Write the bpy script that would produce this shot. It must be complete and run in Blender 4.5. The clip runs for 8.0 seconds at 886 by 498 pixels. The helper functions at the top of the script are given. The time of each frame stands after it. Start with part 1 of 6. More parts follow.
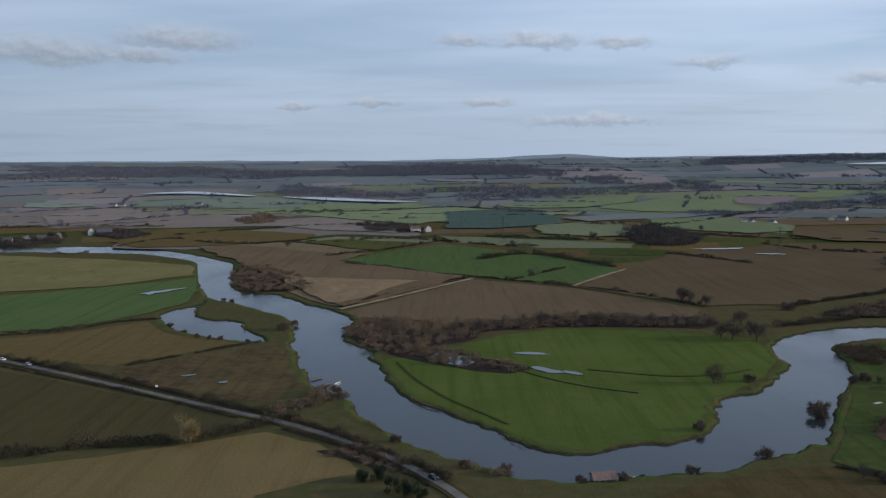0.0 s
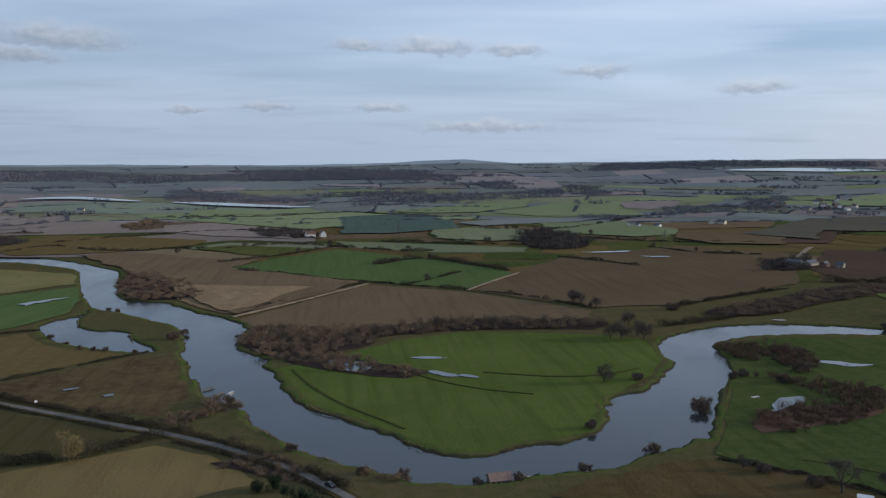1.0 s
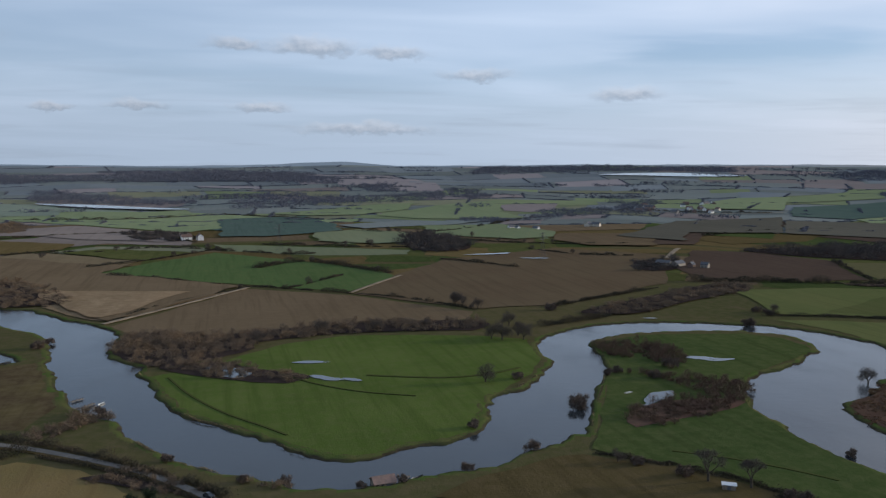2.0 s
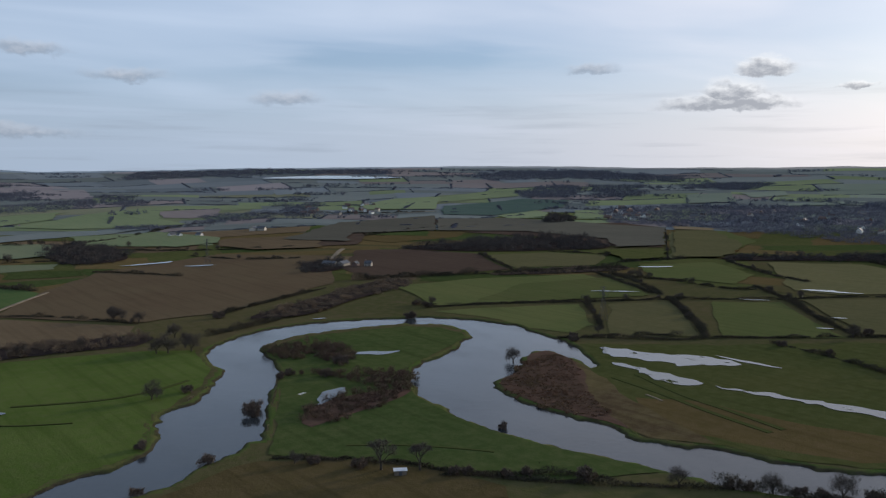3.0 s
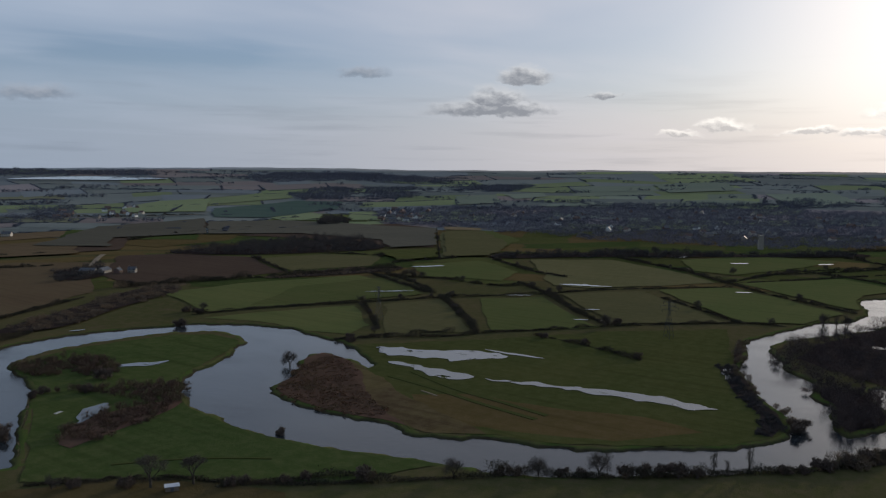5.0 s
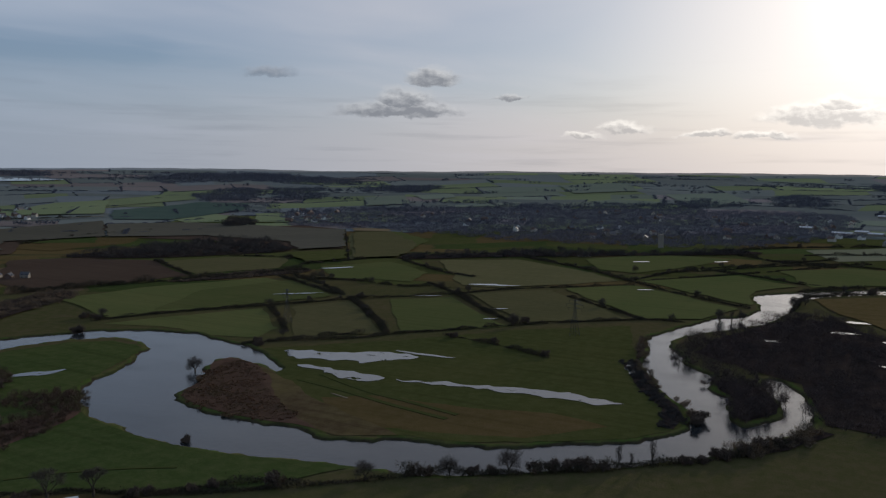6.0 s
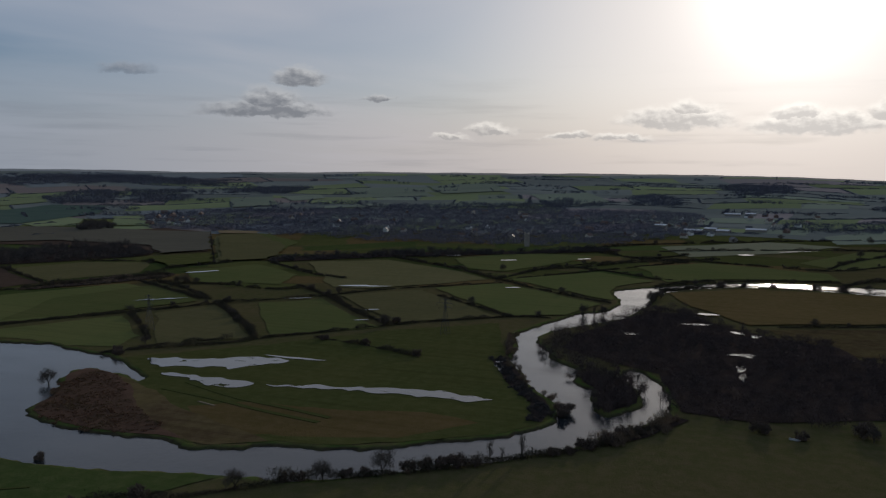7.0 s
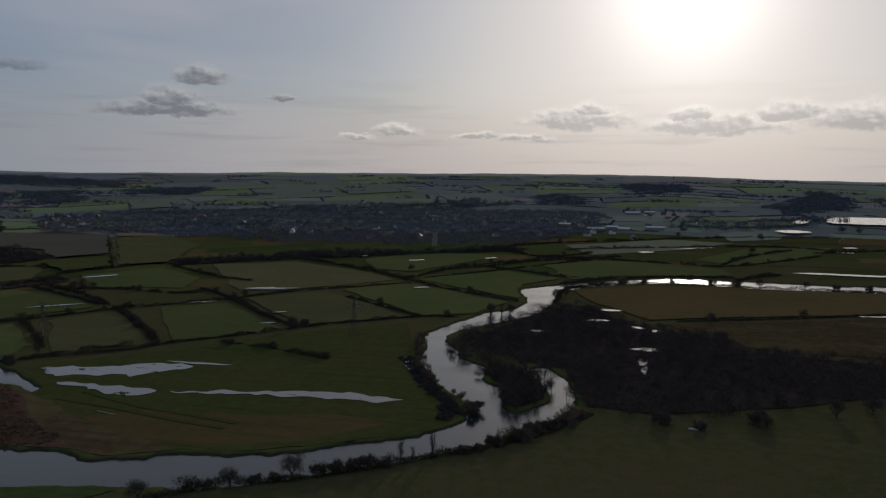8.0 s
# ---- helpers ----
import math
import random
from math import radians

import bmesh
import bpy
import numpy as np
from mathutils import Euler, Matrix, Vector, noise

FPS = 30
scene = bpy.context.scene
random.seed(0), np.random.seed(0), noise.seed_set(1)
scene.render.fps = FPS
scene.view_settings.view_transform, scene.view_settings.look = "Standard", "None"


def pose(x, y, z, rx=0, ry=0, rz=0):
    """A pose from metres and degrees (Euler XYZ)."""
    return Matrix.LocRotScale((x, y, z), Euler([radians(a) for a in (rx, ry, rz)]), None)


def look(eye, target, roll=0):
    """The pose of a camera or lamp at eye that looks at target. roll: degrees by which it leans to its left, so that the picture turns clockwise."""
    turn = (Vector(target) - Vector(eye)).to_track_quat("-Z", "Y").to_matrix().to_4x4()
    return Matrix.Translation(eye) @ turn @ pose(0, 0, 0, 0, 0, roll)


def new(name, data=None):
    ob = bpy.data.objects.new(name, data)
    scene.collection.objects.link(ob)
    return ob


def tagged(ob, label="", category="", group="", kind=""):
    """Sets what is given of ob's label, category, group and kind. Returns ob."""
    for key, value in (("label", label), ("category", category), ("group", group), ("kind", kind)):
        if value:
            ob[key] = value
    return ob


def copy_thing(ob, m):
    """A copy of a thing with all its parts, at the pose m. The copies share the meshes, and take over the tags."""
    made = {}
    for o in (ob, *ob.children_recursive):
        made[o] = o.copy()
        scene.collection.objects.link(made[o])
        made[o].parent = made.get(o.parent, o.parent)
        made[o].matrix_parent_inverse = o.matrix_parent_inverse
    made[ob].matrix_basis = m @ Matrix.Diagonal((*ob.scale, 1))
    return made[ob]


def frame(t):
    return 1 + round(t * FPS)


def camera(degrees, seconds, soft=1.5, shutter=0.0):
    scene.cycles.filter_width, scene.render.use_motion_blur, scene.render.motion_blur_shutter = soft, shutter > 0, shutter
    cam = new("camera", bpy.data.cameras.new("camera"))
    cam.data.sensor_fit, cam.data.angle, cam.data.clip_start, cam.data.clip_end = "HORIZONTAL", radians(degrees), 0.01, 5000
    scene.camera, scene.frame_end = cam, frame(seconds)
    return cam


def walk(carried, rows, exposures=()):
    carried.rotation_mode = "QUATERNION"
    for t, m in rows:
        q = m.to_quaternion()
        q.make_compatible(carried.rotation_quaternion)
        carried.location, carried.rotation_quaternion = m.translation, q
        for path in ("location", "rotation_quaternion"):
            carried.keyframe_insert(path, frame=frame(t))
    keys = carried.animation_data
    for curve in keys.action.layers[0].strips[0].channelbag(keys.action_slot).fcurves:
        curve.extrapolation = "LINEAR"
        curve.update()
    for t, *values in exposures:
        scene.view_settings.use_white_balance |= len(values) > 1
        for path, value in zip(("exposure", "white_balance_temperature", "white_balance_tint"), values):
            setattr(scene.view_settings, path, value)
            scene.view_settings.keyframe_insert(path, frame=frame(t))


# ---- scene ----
# ---- camera: hovers over the meadows and turns to the right ----
EYE = Vector((0.0, 0.0, 110.0))


def heading(yaw, pitch, roll):
    a, p = radians(yaw), radians(pitch)
    way = Vector((math.sin(a) * math.cos(p), math.cos(a) * math.cos(p), math.sin(p)))
    return look(EYE, EYE + way * 100, roll)


ROWS = [
    (0, 0.00, -6.29, -0.46),
    (0.3, 0.92, -6.20, -0.38),
    (0.5, 1.40, -6.15, -0.32),
    (0.8, 4.57, -6.05, -0.24),
    (1, 7.10, -5.99, -0.18),
    (1.2, 9.55, -5.94, -0.10),
    (2.3, 20.32, -5.70, 0.20),
    (2.5, 25.83, -5.65, -0.03),
    (2.7, 31.05, -5.60, -0.11),
    (3, 37.54, -5.53, -0.23),
    (3.2, 40.48, -5.50, -0.19),
    (3.5, 43.14, -5.45, -0.13),
    (3.7, 44.57, -5.42, -0.09),
    (4, 47.78, -5.38, -0.04),
    (4.1, 49.35, -5.36, -0.05),
    (4.2, 52.68, -5.32, -0.05),
    (5.3, 52.89, -5.46, 0.35),
    (5.5, 56.18, -5.41, 0.32),
    (5.6, 58.30, -5.39, 0.31),
    (5.8, 58.42, -5.36, 0.28),
    (6, 58.94, -5.33, 0.26),
    (6.2, 60.29, -5.31, 0.26),
    (6.5, 63.22, -5.28, 0.27),
    (6.8, 66.10, -5.26, 0.25),
    (7, 67.76, -5.25, 0.23),
    (7.2, 69.88, -5.23, 0.19),
    (7.5, 73.18, -5.21, 0.13),
    (7.7, 73.62, -5.21, 0.13),
    (8, 74.01, -5.22, 0.12),
]
cam = camera(55.35, 8.0, soft=1.3)
walk(cam, [(t, heading(yaw, pitch, roll)) for t, yaw, pitch, roll in ROWS], exposures=[
    (0.0, 0.2), (1.0, 0.24), (2.5, 0.26), (3.0, 0.10), (4.0, -0.20), (5.5, -0.5), (6.5, -0.68), (8.0, -1.08),
])

# ---- sky, sun ----
SUN_AZ, SUN_EL = 90.0, 11.5     # degrees, clockwise from the y axis, and above the horizon


def sky_world():
    world = bpy.data.worlds.new("sky")
    scene.world = world
    world.use_nodes = True
    nt = world.node_tree
    nt.nodes.clear()
    N, L = nt.nodes, nt.links

    def put(sock, v):
        if hasattr(v, "is_linked"):
            L.new(v, sock)
        else:
            sock.default_value = v

    def m(op, a, b=0.0, c=0.0, clamp=False):
        n = N.new("ShaderNodeMath")
        n.operation, n.use_clamp = op, clamp
        for s, v in zip(n.inputs, (a, b, c)):
            put(s, v)
        return n.outputs[0]

    def mix(f, a, b, blend="MIX"):
        n = N.new("ShaderNodeMix")
        n.data_type, n.blend_type, n.clamp_factor = "RGBA", blend, True
        put(n.inputs[0], f), put(n.inputs[6], a), put(n.inputs[7], b)
        return n.outputs[2]

    def ramp(v, lo, hi):
        n = N.new("ShaderNodeMapRange")
        n.interpolation_type = "SMOOTHSTEP"
        put(n.inputs[0], v)
        n.inputs[1].default_value, n.inputs[2].default_value = lo, hi
        return n.outputs[0]

    def cloud_noise(vec, scale, detail, rough=0.55):
        n = N.new("ShaderNodeTexNoise")
        put(n.inputs["Vector"], vec)
        n.inputs["Scale"].default_value, n.inputs["Detail"].default_value, n.inputs["Roughness"].default_value = scale, detail, rough
        return n.outputs[0]

    tc = N.new("ShaderNodeTexCoord")
    sep = N.new("ShaderNodeSeparateXYZ")
    L.new(tc.outputs["Generated"], sep.inputs[0])
    x, y, z = sep.outputs
    az = m("MULTIPLY", m("ARCTAN2", x, y), 57.2958)
    el = m("MULTIPLY", m("ARCSINE", z), 57.2958)
    s = Vector((math.sin(radians(SUN_AZ)) * math.cos(radians(SUN_EL)), math.cos(radians(SUN_AZ)) * math.cos(radians(SUN_EL)), math.sin(radians(SUN_EL))))
    dot = N.new("ShaderNodeVectorMath")
    dot.operation = "DOT_PRODUCT"
    L.new(tc.outputs["Generated"], dot.inputs[0])
    dot.inputs[1].default_value = s
    near = m("MAXIMUM", dot.outputs["Value"], 0.0)

    nishita = N.new("ShaderNodeTexSky")
    nishita.sky_type, nishita.sun_disc = "NISHITA", False
    nishita.sun_elevation, nishita.sun_rotation = radians(SUN_EL), radians(SUN_AZ)
    nishita.air_density, nishita.dust_density, nishita.ozone_density = 1.0, 1.5, 1.5
    clear = mix(1.0, nishita.outputs[0], (0.070, 0.086, 0.120, 1), "MULTIPLY")
    clear = mix(0.5, clear, mix(ramp(el, 0.0, 35.0), (0.36, 0.50, 0.69, 1), (0.17, 0.31, 0.55, 1)))

    # thin high cloud on a flat layer, so that its streaks shrink towards the horizon
    deep = m("ADD", m("MAXIMUM", z, 0.0), 0.06)
    comb = N.new("ShaderNodeCombineXYZ")
    put(comb.inputs[0], m("DIVIDE", x, deep)), put(comb.inputs[1], m("DIVIDE", y, deep))
    stretch = N.new("ShaderNodeMapping")
    stretch.inputs["Rotation"].default_value[2] = radians(28)
    stretch.inputs["Scale"].default_value = (0.62, 1.0, 1.0)
    L.new(comb.outputs[0], stretch.inputs[0])
    warp = N.new("ShaderNodeTexNoise")
    warp.inputs["Scale"].default_value, warp.inputs["Detail"].default_value = 0.30, 3.0
    L.new(stretch.outputs[0], warp.inputs["Vector"])
    bent = N.new("ShaderNodeVectorMath")
    bent.operation = "MULTIPLY_ADD"
    L.new(warp.outputs["Color"], bent.inputs[0])
    bent.inputs[1].default_value = (2.6, 2.6, 0)
    L.new(stretch.outputs[0], bent.inputs[2])
    wide = cloud_noise(bent.outputs[0], 0.30, 4.0, 0.5)
    fine = cloud_noise(bent.outputs[0], 0.9, 4.0, 0.5)
    streak = m("ADD", m("MULTIPLY", wide, 0.74), m("MULTIPLY", fine, 0.26))
    veil = m("ADD", m("MULTIPLY", ramp(streak, 0.36, 0.68), 0.55), 0.30, clamp=True)
    # a clearer gap between the veils
    gap = m("MULTIPLY", ramp(m("ABSOLUTE", m("SUBTRACT", el, 7.3)), 2.3, 0.2), ramp(m("ABSOLUTE", m("SUBTRACT", az, 34.0)), 19.0, 5.0))
    veil = m("MULTIPLY", veil, m("SUBTRACT", 1.0, m("MULTIPLY", gap, m("MULTIPLY", ramp(fine, 0.30, 0.62), 0.85))))
    veil = m("MAXIMUM", veil, m("POWER", near, 14.0))
    low = ramp(el, 9.0, 0.0)
    veil = m("MAXIMUM", veil, m("MULTIPLY", low, 0.62))
    glow = m("POWER", near, 6.5)
    halo = m("POWER", near, 48.0)
    core = m("POWER", near, 260.0)
    warm = m("POWER", near, 2.6)
    pale = mix(glow, mix(warm, (0.53, 0.64, 0.81, 1), (0.80, 0.80, 0.88, 1)), (1.25, 1.15, 1.12, 1))
    sky = mix(veil, clear, pale)
    grey = mix(glow, mix(warm, (0.355, 0.44, 0.565, 1), (0.66, 0.65, 0.69, 1)), (1.12, 1.0, 0.96, 1))
    sky = mix(m("MULTIPLY", ramp(el, 6.5, 0.3), 0.75), sky, grey)
    # dusky layered bands low in the sky
    band = N.new("ShaderNodeCombineXYZ")
    put(band.inputs[0], m("MULTIPLY", az, 0.05)), put(band.inputs[1], m("MULTIPLY", el, 0.75))
    bands = ramp(cloud_noise(band.outputs[0], 1.6, 5.0, 0.55), 0.50, 0.72)
    bandy = m("MULTIPLY", bands, m("MULTIPLY", ramp(el, 8.0, 2.0), 0.30))
    sky = mix(bandy, sky, mix(glow, (0.26, 0.31, 0.39, 1), (0.62, 0.57, 0.54, 1)))

    # small heaped clouds: bearing, height, half width, half height in degrees
    faint = [
        (-24.4, 6.5, 4.4, 1.1), (-16.8, 7.5, 3.6, 0.9), (-19.4, 6.4, 2.3, 0.6), (1.5, 7.5, 1.8, 0.6), (6.5, 7.6, 2.8, 0.7),
        (11.8, 7.2, 1.9, 0.5), (17.1, 5.8, 2.1, 0.5), (-4.6, 3.6, 1.5, 0.4), (3.0, 3.6, 1.8, 0.4), (-9.6, 3.4, 1.4, 0.3),
        (9.7, 2.2, 4.0, 0.5), (27.0, 4.6, 1.8, 0.6), (47.4, 6.3, 1.2, 0.4)]
    heap = [
        (56.0, 4.1, 4.0, 0.75), (56.4, 4.7, 1.9, 1.1), (58.2, 6.2, 1.8, 0.8),
        (63.5, 4.9, 1.1, 0.35)]
    bright = [
        (71.2, 2.9, 1.5, 0.5), (68.3, 2.3, 1.3, 0.3),
        (82.9, 3.5, 3.4, 0.9), (84.0, 4.1, 1.5, 0.8), (91.8, 3.1, 4.4, 1.0), (90.3, 3.7, 1.6, 0.8),
        (96.2, 3.9, 2.0, 1.0), (100.0, 3.5, 3.2, 1.2), (76.1, 2.4, 1.6, 0.3), (79.5, 2.2, 1.8, 0.3), (104.0, 3.3, 2.8, 1.1)]

    def v3(op, a, b, c=None):
        n = N.new("ShaderNodeVectorMath")
        n.operation = op
        for k, w in enumerate((a, b) if c is None else (a, b, c)):
            put(n.inputs[k], w)
        return n.outputs["Value" if op == "LENGTH" else 0]

    plan = N.new("ShaderNodeCombineXYZ")
    put(plan.inputs[0], az), put(plan.inputs[1], el)
    squash = v3("MULTIPLY", plan.outputs[0], (0.62, 1.0, 1.0))

    def curl(vec, scale, detail):
        n = N.new("ShaderNodeTexNoise")
        put(n.inputs["Vector"], vec)
        n.inputs["Scale"].default_value, n.inputs["Detail"].default_value, n.inputs["Roughness"].default_value = scale, detail, 0.6
        return n.outputs["Color"], n.outputs[0]

    big, big_value = curl(squash, 0.55, 3.0)
    small, small_value = curl(squash, 1.7, 3.5)
    bent_plan = v3("MULTIPLY_ADD", v3("SUBTRACT", big, (0.5, 0.5, 0.5)), (2.6, 1.15, 0.0), plan.outputs[0])
    bent_plan = v3("MULTIPLY_ADD", v3("SUBTRACT", small, (0.5, 0.5, 0.5)), (1.0, 0.75, 0.0), bent_plan)
    shifted, shifted_value = curl(v3("ADD", squash, (0.12, 0.22, 0.0)), 1.7, 3.5)
    relief = m("SUBTRACT", small_value, shifted_value)

    def heaps(rows):
        """How deep a direction lies inside the nearest heap, and how high up on it."""
        mass, top = None, None
        for a0, e0, w, h in rows:
            q = v3("MULTIPLY_ADD", bent_plan, (1 / w, 1 / h, 0.0), (-a0 / w, -(e0 - 0.3 * h) / h, 0.0))
            flat_base = v3("MAXIMUM", q, v3("MULTIPLY", q, (1.0, -2.4, 0.0)))
            away = v3("LENGTH", flat_base, (0, 0, 0))
            part_y = N.new("ShaderNodeSeparateXYZ")
            L.new(q, part_y.inputs[0])
            up = m("SUBTRACT", part_y.outputs[1], m("MULTIPLY", away, 4.0))
            mass = away if mass is None else m("MINIMUM", mass, away)
            top = up if top is None else m("MAXIMUM", top, up)
        return m("SUBTRACT", 1.15, mass), m("ADD", top, m("MULTIPLY", mass, 4.0))

    mass, top = heaps(faint)
    lit = m("ADD", m("ADD", m("MULTIPLY", top, 0.60), 0.12), m("MULTIPLY", relief, 1.0), clamp=True)
    sky = mix(m("MULTIPLY", ramp(mass, -0.45, 0.85), 0.72), sky, mix(lit, (0.28, 0.335, 0.42, 1), (0.60, 0.62, 0.68, 1)))
    mass, top = heaps(heap)
    thin = m("MULTIPLY", ramp(mass, 0.75, 0.05), 0.40)
    lit = m("ADD", m("ADD", m("MULTIPLY", top, 0.75), thin), m("MULTIPLY", relief, 1.5), clamp=True)
    tone = mix(lit, mix(glow, (0.27, 0.30, 0.36, 1), (0.50, 0.50, 0.52, 1)), mix(glow, (0.62, 0.66, 0.72, 1), (1.30, 1.26, 1.22, 1)))
    sky = mix(m("MULTIPLY", ramp(mass, -0.20, 0.50), 0.88), sky, tone)
    mass, top = heaps(bright)
    thin = m("MULTIPLY", ramp(mass, 0.75, 0.05), 0.45)
    lit = m("ADD", m("ADD", m("MULTIPLY", top, 0.85), thin), m("MULTIPLY", relief, 1.7), clamp=True)
    tone = mix(lit, (0.74, 0.71, 0.70, 1), (1.60, 1.52, 1.42, 1))
    sky = mix(m("MULTIPLY", ramp(mass, -0.25, 0.55), 0.80), sky, tone)

    # the veiled sun's aureole
    sky = mix(1.0, sky, mix(halo, (0, 0, 0, 1), (0.50, 0.47, 0.42, 1)), "ADD")
    sky = mix(1.0, sky, mix(core, (0, 0, 0, 1), (1.1, 1.05, 0.97, 1)), "ADD")
    # deeper away from the sun
    wide_fall = m("MINIMUM", m("MULTIPLY_ADD", dot.outputs["Value"], 0.22, 0.92), 1.0)
    sky = mix(1.0, sky, v3("MULTIPLY", (1.0, 1.0, 1.0), wide_fall), "MULTIPLY")
    bg = N.new("ShaderNodeBackground")
    L.new(sky, bg.inputs["Color"])
    bg.inputs["Strength"].default_value = 1.0
    out = N.new("ShaderNodeOutputWorld")
    L.new(bg.outputs[0], out.inputs["Surface"])
    world.cycles.sampling_method, world.cycles.sample_map_resolution = "MANUAL", 512


sky_world()
sun = new("sun", bpy.data.lights.new("sun", "SUN"))
sun.data.energy, sun.data.angle, sun.data.color = 2.2, radians(1.5), (1.0, 0.90, 0.76)
sun.matrix_world = look((0, 0, 0), (-math.sin(radians(SUN_AZ)) * math.cos(radians(SUN_EL)), -math.cos(radians(SUN_AZ)) * math.cos(radians(SUN_EL)), -math.sin(radians(SUN_EL))))

# ---- materials ----
def material(name):
    mat = bpy.data.materials.new(name)
    mat.use_nodes = True
    nt = mat.node_tree
    return mat, nt, nt.nodes["Principled BSDF"]


def noise_node(nt, scale, detail=4.0, rough=0.55, vec=None):
    n = nt.nodes.new("ShaderNodeTexNoise")
    n.inputs["Scale"].default_value, n.inputs["Detail"].default_value, n.inputs["Roughness"].default_value = scale, detail, rough
    if vec is not None:
        nt.links.new(vec, n.inputs["Vector"])
    return n.outputs[0]


def blend(nt, f, a, b, kind="MIX"):
    n = nt.nodes.new("ShaderNodeMix")
    n.data_type, n.blend_type = "RGBA", kind
    for s, v in ((n.inputs[0], f), (n.inputs[6], a), (n.inputs[7], b)):
        if hasattr(v, "is_linked"):
            nt.links.new(v, s)
        elif isinstance(v, float):
            s.default_value = v
        else:
            s.default_value = (*v[:3], 1)
    return n.outputs[2]


def span(nt, v, lo, hi):
    n = nt.nodes.new("ShaderNodeMapRange")
    n.interpolation_type = "SMOOTHSTEP"
    nt.links.new(v, n.inputs[0])
    n.inputs[1].default_value, n.inputs[2].default_value = lo, hi
    return n.outputs[0]


def place(nt, sx=1.0, sy=1.0, turn=0.0):
    tc = nt.nodes.new("ShaderNodeTexCoord")
    mp = nt.nodes.new("ShaderNodeMapping")
    mp.inputs["Scale"].default_value, mp.inputs["Rotation"].default_value[2] = (sx, sy, 1), radians(turn)
    nt.links.new(tc.outputs["Object"], mp.inputs[0])
    return mp.outputs[0]


def bump(nt, bsdf, v, strength, dist):
    b = nt.nodes.new("ShaderNodeBump")
    b.inputs["Strength"].default_value, b.inputs["Distance"].default_value = strength, dist
    nt.links.new(v, b.inputs["Height"])
    nt.links.new(b.outputs[0], bsdf.inputs["Normal"])


def turf(name, a, b, worn, turn=0.0, row=0.0, rowgap=3.0, patch=0.012, wear=0.35):
    """Grass or soil: two tones mottled at field and tussock scale, worn patches, faint drill or mowing lines."""
    mat, nt, bsdf = material(name)
    flat = place(nt)
    c = blend(nt, span(nt, noise_node(nt, patch, 5, 0.6, flat), 0.34, 0.66), a, b)
    c = blend(nt, span(nt, noise_node(nt, 0.16, 6, 0.7, flat), 0.36, 0.68), blend(nt, 0.25, c, [v * 0.5 for v in a]), blend(nt, 0.40, c, worn))
    spots = nt.nodes.new("ShaderNodeMath")
    spots.operation = "MULTIPLY"
    nt.links.new(span(nt, noise_node(nt, 0.035, 6, 0.7, place(nt, 1.0, 0.45, turn + 31)), 0.56, 0.72), spots.inputs[0])
    spots.inputs[1].default_value = wear
    c = blend(nt, spots.outputs[0], c, worn)
    streaks = noise_node(nt, 0.16, 4, 0.65, place(nt, 1.0, 0.045, turn))
    dark = [v * 0.62 for v in a]
    k = nt.nodes.new("ShaderNodeMath")
    k.operation = "MULTIPLY"
    nt.links.new(span(nt, streaks, 0.46, 0.68), k.inputs[0])
    k.inputs[1].default_value = row
    c = blend(nt, k.outputs[0], c, dark)
    hue = nt.nodes.new("ShaderNodeHueSaturation")
    info = nt.nodes.new("ShaderNodeObjectInfo")
    r = nt.nodes.new("ShaderNodeMapRange")
    nt.links.new(info.outputs["Random"], r.inputs[0])
    r.inputs[3].default_value, r.inputs[4].default_value = 0.85, 1.15
    nt.links.new(r.outputs[0], hue.inputs["Value"])
    nt.links.new(c, hue.inputs["Color"])
    nt.links.new(hue.outputs[0], bsdf.inputs["Base Color"])
    bsdf.inputs["Roughness"].default_value = 1.0
    bsdf.inputs["Diffuse Roughness"].default_value = 0.0
    bsdf.inputs["Specular IOR Level"].default_value = 0.0
    bump(nt, bsdf, noise_node(nt, 0.7, 5, 0.65, flat), 0.5, 0.5)
    return mat


